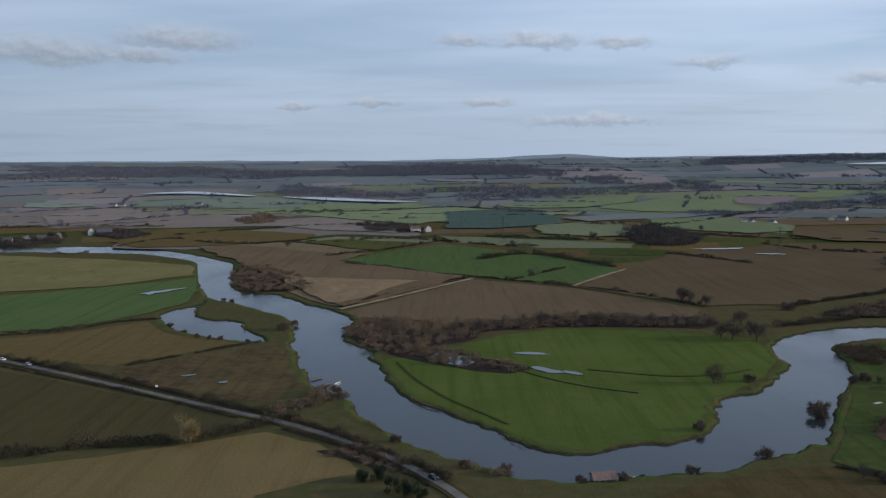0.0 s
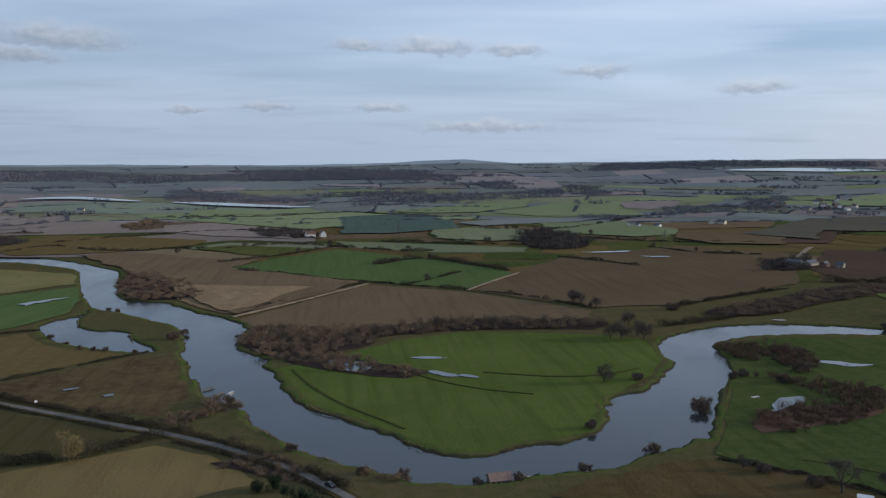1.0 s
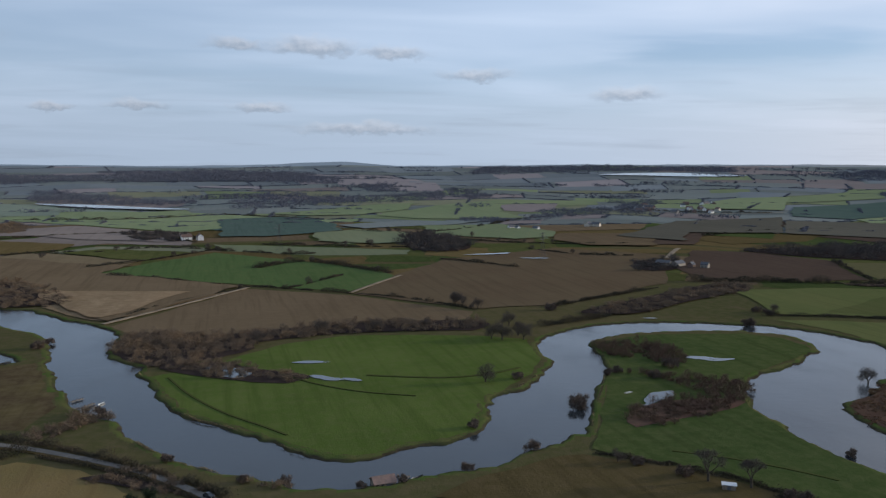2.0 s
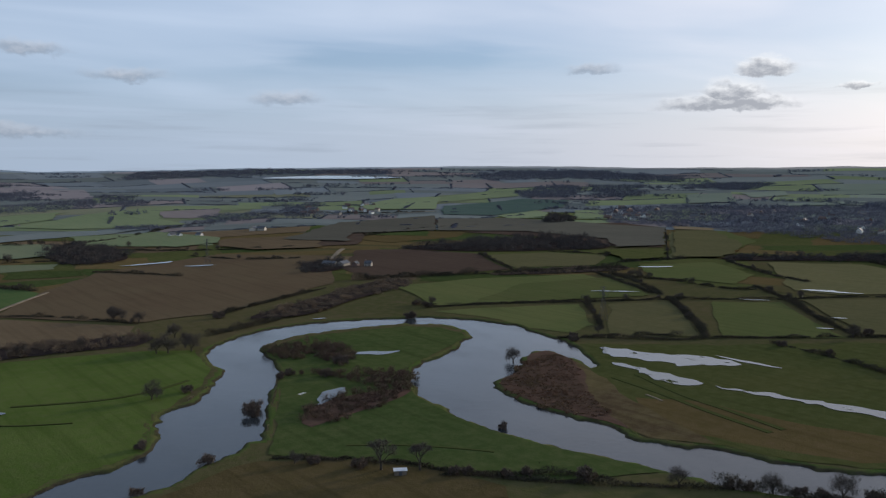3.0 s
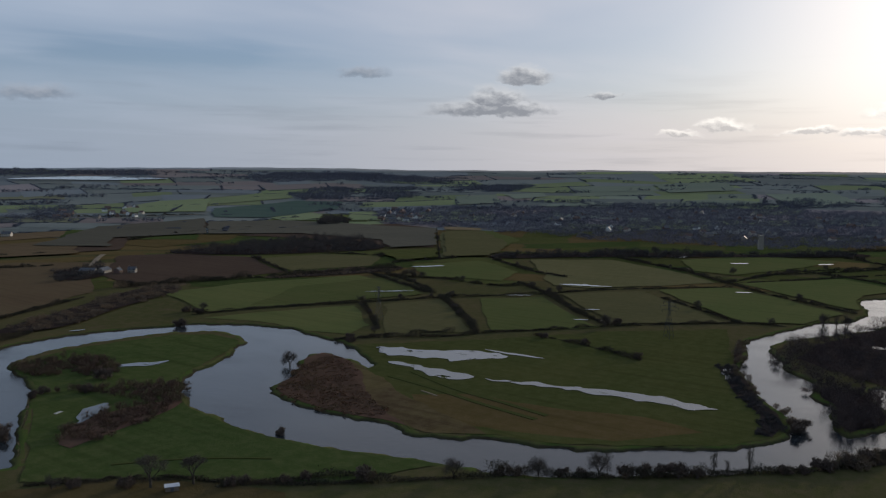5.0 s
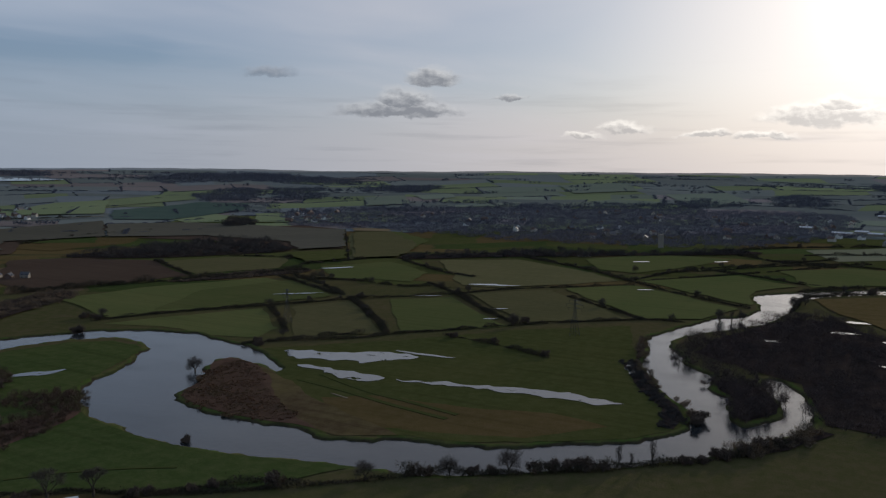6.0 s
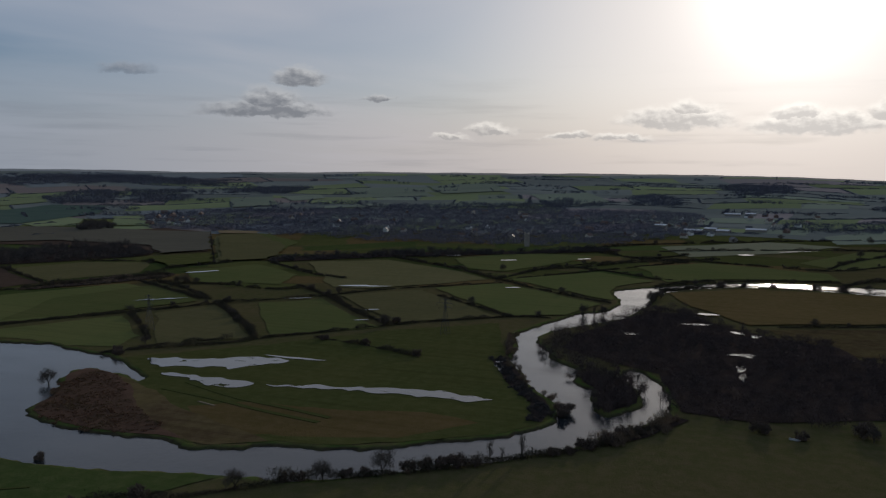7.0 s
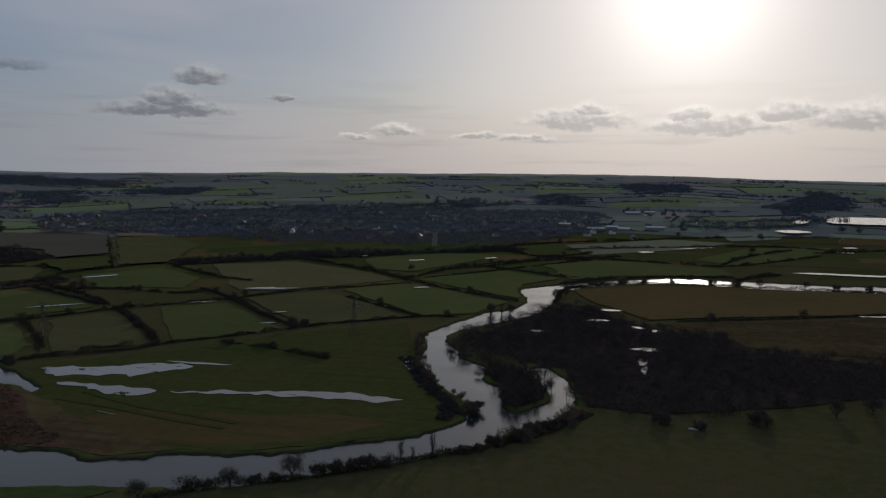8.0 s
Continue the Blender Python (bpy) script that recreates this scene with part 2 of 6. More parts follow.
GREEN_WORN, DRY = (0.095, 0.092, 0.040), (0.125, 0.095, 0.052)
TURF = {
    "green": turf("meadow_green", (0.049, 0.072, 0.022), (0.064, 0.083, 0.026), GREEN_WORN, 20, 0.45),
    "bright_green": turf("pasture_green", (0.082, 0.119, 0.026), (0.113, 0.148, 0.037), GREEN_WORN, 65, 0.42, wear=0.30),
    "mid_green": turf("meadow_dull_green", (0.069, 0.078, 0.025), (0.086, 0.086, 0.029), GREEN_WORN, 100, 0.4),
    # lighter copies of mid_green and olive: brighter daylight painted into the grass
    "lit_meadow": turf("meadow_lit_tone", (0.099, 0.114, 0.040), (0.119, 0.123, 0.046), GREEN_WORN, 100, 0.38),
    "lit_olive": turf("olive_lit_tone", (0.123, 0.114, 0.051), (0.141, 0.125, 0.057), (0.132, 0.112, 0.064), 50, 0.3),
    "dull_slope": turf("dull_brown_slope", (0.118, 0.106, 0.082), (0.134, 0.119, 0.091), (0.105, 0.100, 0.070), 75, 0.3, patch=0.008),
    "dark_green": turf("winter_crop_green", (0.087, 0.076, 0.032), (0.100, 0.086, 0.036), (0.077, 0.056, 0.039), 40, 0.5),
    "pale_green": turf("pale_pasture", (0.184, 0.209, 0.120), (0.205, 0.222, 0.129), (0.172, 0.159, 0.087), 10, 0.25),
    "teal": turf("bluish_crop", (0.094, 0.136, 0.110), (0.108, 0.145, 0.120), (0.062, 0.081, 0.061), 80, 0.4),
    "olive": turf("rough_pasture", (0.114, 0.085, 0.034), (0.135, 0.096, 0.040), (0.134, 0.090, 0.051), 50, 0.38),
    "tan": turf("dry_grass", (0.253, 0.213, 0.092), (0.199, 0.188, 0.072), DRY, 15, 0.42, patch=0.02, wear=0.9),
    "straw": turf("straw_meadow", (0.214, 0.146, 0.065), (0.162, 0.125, 0.049), DRY, 8, 0.62, wear=0.5),
    "rough": turf("marsh_grass", (0.072, 0.049, 0.028), (0.113, 0.088, 0.039), (0.122, 0.095, 0.052), 70, 0.42, patch=0.022, wear=0.6),
    "brown_grass": turf("rank_grass", (0.076, 0.059, 0.025), (0.094, 0.071, 0.031), (0.092, 0.063, 0.036), 35, 0.4, wear=0.5),
    "plough": turf("ploughed_soil", (0.142, 0.100, 0.059), (0.164, 0.116, 0.069), (0.130, 0.095, 0.059), 62, 0.45),
    "plough_red": turf("ploughed_clay", (0.137, 0.094, 0.056), (0.151, 0.110, 0.064), (0.112, 0.083, 0.053), 118, 0.45),
    "stubble": turf("stubble", (0.240, 0.179, 0.108), (0.198, 0.149, 0.087), DRY, 12, 0.4),
    "earth": turf("bare_dry_earth", (0.262, 0.177, 0.103), (0.183, 0.128, 0.074), (0.293, 0.213, 0.128), 25, 0.3, wear=0.7),
    "ground": turf("riverside_grass", (0.072, 0.073, 0.028), (0.094, 0.079, 0.035), (0.107, 0.074, 0.047), 45, 0.15, patch=0.006, wear=0.5),
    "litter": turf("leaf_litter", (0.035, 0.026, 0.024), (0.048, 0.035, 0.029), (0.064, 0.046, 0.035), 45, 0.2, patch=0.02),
    "bramble_floor": turf("bramble_floor", (0.104, 0.061, 0.045), (0.085, 0.055, 0.038), (0.125, 0.078, 0.054), 20, 0.2, wear=0.5),
    "plough_dark": turf("wet_plough", (0.094, 0.063, 0.046), (0.106, 0.073, 0.053), (0.089, 0.065, 0.050), 100, 0.32),
    "crop_green": turf("young_crop", (0.078, 0.125, 0.044), (0.092, 0.134, 0.048), GREEN_WORN, 20, 0.42, wear=0.2),
    # from here on, air haze is painted into paler, bluer field colours
    "hazed": turf("pasture_hazed", (0.180, 0.188, 0.118), (0.208, 0.206, 0.134), (0.159, 0.130, 0.084), 48, 0.2, patch=0.006, wear=0.5),
    "pale_brown": turf("plough_hazed", (0.245, 0.198, 0.172), (0.269, 0.220, 0.189), (0.188, 0.149, 0.113), 75, 0.35, wear=0.4),
    "hill_green": turf("hill_pasture_hazed", (0.185, 0.229, 0.122), (0.211, 0.246, 0.137), (0.200, 0.184, 0.090), 35, 0.25, patch=0.004),
    "hill_dark": turf("hill_field_hazed", (0.168, 0.191, 0.178), (0.194, 0.208, 0.190), (0.142, 0.129, 0.105), 70, 0.3, patch=0.004),
    "hill_brown": turf("hill_plough_hazed", (0.226, 0.188, 0.174), (0.246, 0.208, 0.194), (0.173, 0.138, 0.117), 15, 0.35, patch=0.004),
    "far_dark": turf("far_field_hazed", (0.177, 0.199, 0.204), (0.199, 0.216, 0.215), (0.138, 0.138, 0.138), 30, 0.3, patch=0.004),
    "far_brown": turf("far_plough_hazed", (0.288, 0.247, 0.238), (0.275, 0.241, 0.231), (0.173, 0.149, 0.150), 30, 0.3, patch=0.004),
    "far_green": turf("far_green_hazed", (0.208, 0.243, 0.183), (0.232, 0.260, 0.195), (0.173, 0.184, 0.140), 60, 0.25, patch=0.004),
}


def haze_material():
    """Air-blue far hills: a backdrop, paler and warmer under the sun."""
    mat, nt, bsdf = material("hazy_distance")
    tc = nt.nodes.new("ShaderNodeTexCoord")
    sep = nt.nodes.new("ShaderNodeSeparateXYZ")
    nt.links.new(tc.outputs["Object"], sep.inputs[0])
    # blue haze painted as glow, paling to grey on the sun's side
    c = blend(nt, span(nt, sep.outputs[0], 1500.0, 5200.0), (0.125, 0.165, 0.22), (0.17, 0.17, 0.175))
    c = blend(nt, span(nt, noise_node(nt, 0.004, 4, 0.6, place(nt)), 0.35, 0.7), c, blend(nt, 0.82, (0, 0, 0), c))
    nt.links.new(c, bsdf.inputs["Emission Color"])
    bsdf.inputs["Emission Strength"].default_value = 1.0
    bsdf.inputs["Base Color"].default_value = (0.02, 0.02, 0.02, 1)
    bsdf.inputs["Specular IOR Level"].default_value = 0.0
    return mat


HAZE = haze_material()


def mud_material():
    mat, nt, bsdf = material("bank_mud")
    f = place(nt)
    c = blend(nt, span(nt, noise_node(nt, 0.25, 5, 0.65, f), 0.35, 0.65), (0.036, 0.030, 0.020), (0.062, 0.052, 0.033))
    c = blend(nt, span(nt, noise_node(nt, 0.05, 4, 0.6, f), 0.45, 0.65), c, (0.048, 0.054, 0.022))
    # grass grows down the bank to just above the water
    sep = nt.nodes.new("ShaderNodeSeparateXYZ")
    nt.links.new(f, sep.inputs[0])
    rise = nt.nodes.new("ShaderNodeMath")
    rise.operation = "MULTIPLY_ADD"
    nt.links.new(noise_node(nt, 0.12, 5, 0.65, f), rise.inputs[0])
    rise.inputs[1].default_value = 1.3
    nt.links.new(sep.outputs[2], rise.inputs[2])
    grass = blend(nt, span(nt, noise_node(nt, 0.05, 5, 0.6, f), 0.4, 0.6), (0.066, 0.092, 0.025), (0.090, 0.090, 0.034))
    c = blend(nt, span(nt, rise.outputs[0], 0.30, 0.80), c, grass)
    nt.links.new(c, bsdf.inputs["Base Color"])
    bsdf.inputs["Roughness"].default_value = 0.95
    bsdf.inputs["Specular IOR Level"].default_value = 0.0
    bump(nt, bsdf, noise_node(nt, 1.2, 5, 0.65, f), 0.8, 0.4)
    return mat


def water_material(name, body, rough, wave, size):
    mat, nt, bsdf = material(name)
    f = place(nt)
    murk = blend(nt, span(nt, noise_node(nt, 0.02, 3, 0.5, f), 0.3, 0.7), body, [v * 1.35 for v in body])
    nt.links.new(murk, bsdf.inputs["Base Color"])
    bsdf.inputs["IOR"].default_value = 1.333 if wave > 0.05 else 1.42
    bsdf.inputs["Specular IOR Level"].default_value = 0.5
    r = nt.nodes.new("ShaderNodeMapRange")
    nt.links.new(noise_node(nt, 0.03, 4, 0.6, place(nt, 1.0, 0.5, 30)), r.inputs[0])
    r.inputs[1].default_value, r.inputs[2].default_value = 0.35, 0.65
    r.inputs[3].default_value, r.inputs[4].default_value = rough * 0.6, rough * 1.5
    nt.links.new(r.outputs[0], bsdf.inputs["Roughness"])
    ruffle = nt.nodes.new("ShaderNodeMath")
    ruffle.operation = "MULTIPLY"
    nt.links.new(noise_node(nt, size, 3, 0.6, f), ruffle.inputs[0])
    gust = nt.nodes.new("ShaderNodeMapRange")
    nt.links.new(noise_node(nt, 0.022, 3, 0.55, place(nt, 1.0, 0.6, 70)), gust.inputs[0])
    gust.inputs[1].default_value, gust.inputs[2].default_value = 0.38, 0.62
    gust.inputs[3].default_value, gust.inputs[4].default_value = 0.55, 1.35
    nt.links.new(gust.outputs[0], ruffle.inputs[1])
    bump(nt, bsdf, ruffle.outputs[0], wave, 0.25)
    return mat


def plain(name, a, b, scale=0.5, rough=0.8, metal=0.0, spec=0.3, bumps=0.0):
    mat, nt, bsdf = material(name)
    tone = noise_node(nt, scale, 5, 0.6, place(nt))
    c = blend(nt, span(nt, tone, 0.35, 0.65), a, b)
    nt.links.new(c, bsdf.inputs["Base Color"])
    bsdf.inputs["Roughness"].default_value, bsdf.inputs["Metallic"].default_value = rough, metal
    bsdf.inputs["Specular IOR Level"].default_value = spec
    if bumps:
        bump(nt, bsdf, tone, bumps, 0.1)
    return mat


def twig_material(name, a, b, c):
    """Bare twigs and dead leaf: each small piece takes its own tone."""
    mat, nt, bsdf = material(name)
    geo = nt.nodes.new("ShaderNodeNewGeometry")
    col = blend(nt, geo.outputs["Random Per Island"], a, b)
    col = blend(nt, span(nt, noise_node(nt, 0.06, 4, 0.6, place(nt)), 0.42, 0.66), col, c)
    nt.links.new(col, bsdf.inputs["Base Color"])
    bsdf.inputs["Roughness"].default_value = 0.9
    bsdf.inputs["Specular IOR Level"].default_value = 0.1
    return mat


MUD = mud_material()
RIVER = water_material("river_water", (0.022, 0.026, 0.029), 0.15, 0.24, 0.35)
FLOOD = water_material("flood_water", (0.045, 0.048, 0.046), 0.06, 0.03, 0.6)


def let_grass_through(mat):
    """Shallow water ends in ragged edges where grass and silt stand through it."""
    nt = mat.node_tree
    out, bsdf = nt.nodes["Material Output"], nt.nodes["Principled BSDF"]
    clear, mixer = nt.nodes.new("ShaderNodeBsdfTransparent"), nt.nodes.new("ShaderNodeMixShader")
    nt.links.new(span(nt, noise_node(nt, 0.11, 6, 0.68, place(nt, 1.0, 0.8, 30)), 0.37, 0.41), mixer.inputs[0])
    nt.links.new(clear.outputs[0], mixer.inputs[1]), nt.links.new(bsdf.outputs[0], mixer.inputs[2])
    nt.links.new(mixer.outputs[0], out.inputs["Surface"])


let_grass_through(FLOOD)
BARK = plain("bark", (0.055, 0.045, 0.034), (0.085, 0.070, 0.052), 2.0, 0.95, bumps=0.5)
TWIG = {
    "scrub": twig_material("scrub_twigs", (0.176, 0.130, 0.090), (0.106, 0.082, 0.062), (0.200, 0.138, 0.086)),
    "bramble": twig_material("bramble_stems", (0.190, 0.104, 0.064), (0.130, 0.076, 0.048), (0.150, 0.100, 0.054)),
    "bush": twig_material("bush_twigs", (0.130, 0.098, 0.078), (0.082, 0.065, 0.055), (0.150, 0.102, 0.070)),
    "thorn": twig_material("thorn_twigs", (0.128, 0.080, 0.058), (0.080, 0.054, 0.042), (0.112, 0.084, 0.050)),
    "wood": twig_material("wood_twigs", (0.075, 0.066, 0.062), (0.048, 0.046, 0.044), (0.092, 0.074, 0.064)),
    "carr": twig_material("alder_twigs", (0.084, 0.062, 0.058), (0.052, 0.043, 0.041), (0.106, 0.074, 0.064)),
    # town and far twigs have haze painted in as a blue-grey tone
    "town_wood": twig_material("town_twigs_hazed", (0.164, 0.159, 0.188), (0.120, 0.119, 0.145), (0.178, 0.166, 0.186)),
    "far_wood": twig_material("far_twigs_hazed", (0.114, 0.123, 0.152), (0.086, 0.094, 0.121), (0.131, 0.126, 0.144)),
    "hedge": twig_material("hedge_twigs", (0.064, 0.054, 0.036), (0.038, 0.038, 0.026), (0.082, 0.063, 0.042)),
    "willow": twig_material("willow_twigs", (0.24, 0.19, 0.095), (0.17, 0.135, 0.07), (0.20, 0.15, 0.075)),
    "reed": twig_material("reed_stems", (0.22, 0.175, 0.10), (0.15, 0.12, 0.07), (0.18, 0.15, 0.08)),
    "fir": twig_material("fir_needles", (0.018, 0.030, 0.018), (0.030, 0.042, 0.022), (0.022, 0.030, 0.02)),
    "grey": twig_material("tree_twigs", (0.100, 0.082, 0.068), (0.064, 0.055, 0.049), (0.112, 0.086, 0.064)),
}
TARMAC = plain("tarmac", (0.130, 0.120, 0.108), (0.175, 0.16, 0.142), 0.25, 0.95, 0.0, 0.0)
TRACK = plain("farm_track", (0.26, 0.21, 0.15), (0.19, 0.15, 0.11), 0.12, 0.95, 0.0, 0.0)
RUT = plain("wet_rut", (0.056, 0.064, 0.021), (0.064, 0.068, 0.025), 0.2, 0.95, 0.0, 0.0)
WHITE = plain("white_render", (0.78, 0.77, 0.73), (0.68, 0.66, 0.62), 0.4, 0.85)
CREAM = plain("cream_render", (0.58, 0.53, 0.44), (0.50, 0.45, 0.37), 0.4, 0.85)
BRICK = plain("brick_wall", (0.19, 0.125, 0.10), (0.15, 0.10, 0.085), 1.5, 0.9)
STONE = plain("stone_wall", (0.34, 0.30, 0.25), (0.27, 0.24, 0.20), 0.8, 0.9)
SLATE = plain("slate_roof", (0.070, 0.072, 0.080), (0.10, 0.10, 0.105), 1.2, 0.6)
TILE = plain("clay_tile_roof", (0.15, 0.095, 0.075), (0.11, 0.075, 0.06), 1.2, 0.8)
SHEET = plain("pale_sheet_roof", (0.62, 0.63, 0.64), (0.50, 0.51, 0.53), 0.3, 0.45, 0.2)
GLASS = plain("dark_window_glass", (0.03, 0.035, 0.04), (0.05, 0.055, 0.06), 1.0, 0.1, 0.0, 0.6)
TIMBER = plain("weathered_timber", (0.24, 0.19, 0.14), (0.17, 0.135, 0.10), 3.0, 0.85)
STEEL = plain("galvanised_steel", (0.085, 0.088, 0.092), (0.065, 0.068, 0.072), 2.0, 0.7, 0.3)
RUBBER = plain("tyre_rubber", (0.02, 0.02, 0.02), (0.03, 0.03, 0.03), 5.0, 0.8)
SILVER = plain("silver_paint", (0.55, 0.56, 0.57), (0.52, 0.53, 0.54), 0.5, 0.3, 0.5)
DARK_PAINT = plain("dark_paint", (0.03, 0.035, 0.045), (0.04, 0.045, 0.05), 0.5, 0.3, 0.3)

# ---- terrain ----
from mathutils.geometry import tessellate_polygon


# skyline: bearing in degrees, and its height over the eye in degrees
SKYLINE = (
    (-40, -26, -18, -5.5, 1.4, 8.6, 12, 18, 25, 35, 43, 52, 60, 63, 74, 82, 89.5, 94, 101, 112),
    (-0.14, -0.14, -0.20, -0.27, -0.23, -0.06, -0.16, -0.14, -0.04, 0.05, 0.04, -0.08, -0.10, -0.06, -0.10, -0.15, -0.22, -0.42, -0.60, -0.60))


def height(x, y):
    """Flat flood plain; beyond 1.4 km the valley side rises to low rolling hills."""
    x, y = np.asarray(x, float), np.asarray(y, float)
    r = np.hypot(x, y)
    u = np.clip((r - 1400.0) / 3300.0, 0, 1)
    a = np.arctan2(x, y)
    z = (101.0 + 82.0 * np.interp(np.degrees(a), *SKYLINE)) * u ** 1.5
    roll = np.sin(a * 9.0 + r / 420.0) + 0.6 * np.sin(a * 23.0 - r / 310.0 + 1.7) + 0.5 * np.sin(a * 41.0 + 0.6)
    z = z + 4.2 * np.sqrt(u) * (1 - 0.75 * u) * roll
    return np.where(r > 4700, z - (r - 4700) * 0.05, z)


def smooth_loop(points, step=3.0, closed=True):
    """A Catmull-Rom curve through plan points, in even steps."""
    p = np.array(points, float)
    n = len(p)
    out = []
    for i in range(n if closed else n - 1):
        if closed:
            a, b, c, d = p[i - 1], p[i], p[(i + 1) % n], p[(i + 2) % n]
        else:
            a, b, c, d = p[max(i - 1, 0)], p[i], p[i + 1], p[min(i + 2, n - 1)]
        k = max(1, int(np.linalg.norm(c - b) / step))
        for s in range(k):
            t = s / k
            out.append(0.5 * (2 * b + (c - a) * t + (2 * a - 5 * b + 4 * c - d) * t * t + (3 * b - a - 3 * c + d) * t ** 3))
    if not closed:
        out.append(p[-1])
    return np.array(out)


def inside(poly, x, y):
    hit = np.zeros(x.shape, bool)
    px, py = poly[:, 0], poly[:, 1]
    qx, qy = np.roll(px, -1), np.roll(py, -1)
    for i in range(len(poly)):
        if py[i] != qy[i]:
            cross = (py[i] > y) != (qy[i] > y)
            hit ^= cross & (x < (qx[i] - px[i]) * (y - py[i]) / (qy[i] - py[i]) + px[i])
    return hit


def depth_in(poly, x, y):
    """Signed distance: metres inside the outline, negative outside."""
    out = np.full(x.shape, -40.0)
    lo, hi = poly.min(0) - 12, poly.max(0) + 12
    sel = np.nonzero((x > lo[0]) & (x < hi[0]) & (y > lo[1]) & (y < hi[1]))[0]
    if not len(sel):
        return out
    sx, sy = x[sel], y[sel]
    px, py = poly[:, 0], poly[:, 1]
    dx, dy = np.roll(px, -1) - px, np.roll(py, -1) - py
    long2 = np.maximum(dx * dx + dy * dy, 1e-9)
    slope = np.where(dy == 0, 0.0, dx / np.where(dy == 0, 1.0, dy))
    for k in range(0, len(sel), 4000):
        gx, gy = sx[k:k + 4000, None] - px, sy[k:k + 4000, None] - py
        t = np.clip((gx * dx + gy * dy) / long2, 0, 1)
        d = np.sqrt(((gx - t * dx) ** 2 + (gy - t * dy) ** 2).min(1))
        odd = (((gy < 0) != (gy < dy)) & (gx < slope * gy)).sum(1) % 2 == 1
        out[sel[k:k + 4000]] = np.where(odd, d, -d)
    return out


REACHES = []


def reach(points, shelf_wide=1.0):
    """One reach between its banks; the southern banks carry a grassy shelf that narrows the water."""
    p = smooth_loop(points, 4.0)
    d = np.roll(p, -1, 0) - np.roll(p, 1, 0)
    d /= np.maximum(np.linalg.norm(d, axis=1), 1e-6)[:, None]
    x, y = p[:, 0], p[:, 1]
    turn = np.sign((x * np.roll(y, -1) - np.roll(x, -1) * y).sum())
    out = np.stack([d[:, 1], -d[:, 0]], -1) * turn
    r = np.hypot(x, y)
    way = p / r[:, None]
    shelf = np.clip(-(out * way).sum(1), 0, 1) * np.interp(r, (200, 280, 450, 620), (2.5, 3.6, 3.6, 0.0)) * shelf_wide
    REACHES.append(p + way * shelf[:, None])


# the river's reaches, each between its two banks, and the oxbow pool
reach([(-603, 1062), (-517, 1062), (-454, 1064), (-400, 1053), (-327, 1004), (-279, 954), (-236, 899), (-220, 874), (-200, 785), (-184, 725), (-169, 693), (-155, 684), (-134, 672), (-104, 629), (-79, 599), (-63, 565), (-63, 538), (-63, 511), (-53, 485), (-46, 479), (-42, 457), (-72, 430), (-81, 461), (-90, 505), (-100, 555), (-113, 583), (-134, 606), (-160, 639), (-171, 647), (-183, 660), (-199, 695), (-216, 743), (-239, 819), (-265, 896), (-306, 940), (-351, 976), (-394, 985), (-489, 1003), (-573, 1009)])
reach([(-63, 565), (-63, 511), (-53, 485), (-46, 479), (-42, 457), (-33, 428), (-23, 391), (-12, 368), (-1, 356), (10, 340), (19, 330), (25, 319), (33, 309), (45, 303), (57, 303), (70, 311), (85, 313), (100, 319), (104, 322), (112, 335), (118, 352), (125, 367), (135, 377), (187, 390), (176, 371), (166, 358), (156, 339), (148, 323), (134, 307), (128, 301), (113, 296), (100, 286), (84, 280), (70, 279), (56, 275), (40, 274), (26, 277), (18, 285), (9, 294), (-4, 305), (-15, 315), (-24, 331), (-35, 352), (-42, 371), (-51, 382), (-63, 400), (-72, 430), (-81, 461), (-90, 505)])
reach([(118, 349), (125, 364), (138, 375), (150, 386), (166, 408), (181, 432), (183, 450), (190, 475), (201, 492), (219, 508), (250, 524), (285, 528), (326, 516), (355, 502), (375, 482), (391, 452), (389, 417), (321, 400), (347, 421), (357, 440), (358, 466), (339, 485), (298, 494), (259, 495), (233, 484), (220, 473), (215, 452), (206, 420), (181, 377), (163, 346), (152, 323), (138, 307)], 1.7)
reach([(355, 502), (375, 482), (391, 452), (389, 417), (385, 387), (379, 363), (369, 345), (352, 320), (332, 292), (348, 322), (352, 337), (355, 352), (350, 361), (334, 358), (318, 343), (299, 330), (283, 324), (275, 316), (269, 298), (266, 276), (267, 252), (271, 232), (265, 218), (274, 196), (282, 186), (284, 169), (290, 154), (265, 141), (255, 154), (248, 171), (244, 184), (238, 207), (231, 230), (228, 252), (228, 278), (231, 301), (235, 322), (246, 344), (257, 359), (267, 373), (293, 386), (321, 400), (347, 421), (357, 440), (358, 466), (339, 485)], 1.3)
reach([(274, 196), (282, 186), (284, 169), (290, 154), (299, 141), (313, 123), (328, 105), (343, 96), (357, 91), (376, 94), (386, 98), (394, 103), (402, 112), (421, 122), (436, 129), (458, 142), (471, 148), (503, 154), (527, 162), (551, 166), (577, 163), (611, 154), (650, 144), (647, 112), (621, 122), (590, 138), (565, 150), (544, 154), (518, 146), (498, 135), (480, 127), (469, 115), (456, 107), (428, 101), (419, 91), (384, 82), (371, 72), (384, 65), (400, 60), (428, 66), (444, 76), (463, 80), (467, 75), (456, 67), (435, 57), (395, 49), (376, 52), (360, 60), (343, 70), (329, 75), (316, 86), (303, 97), (289, 114), (274, 130), (267, 137), (255, 154), (248, 171)], 0.3)
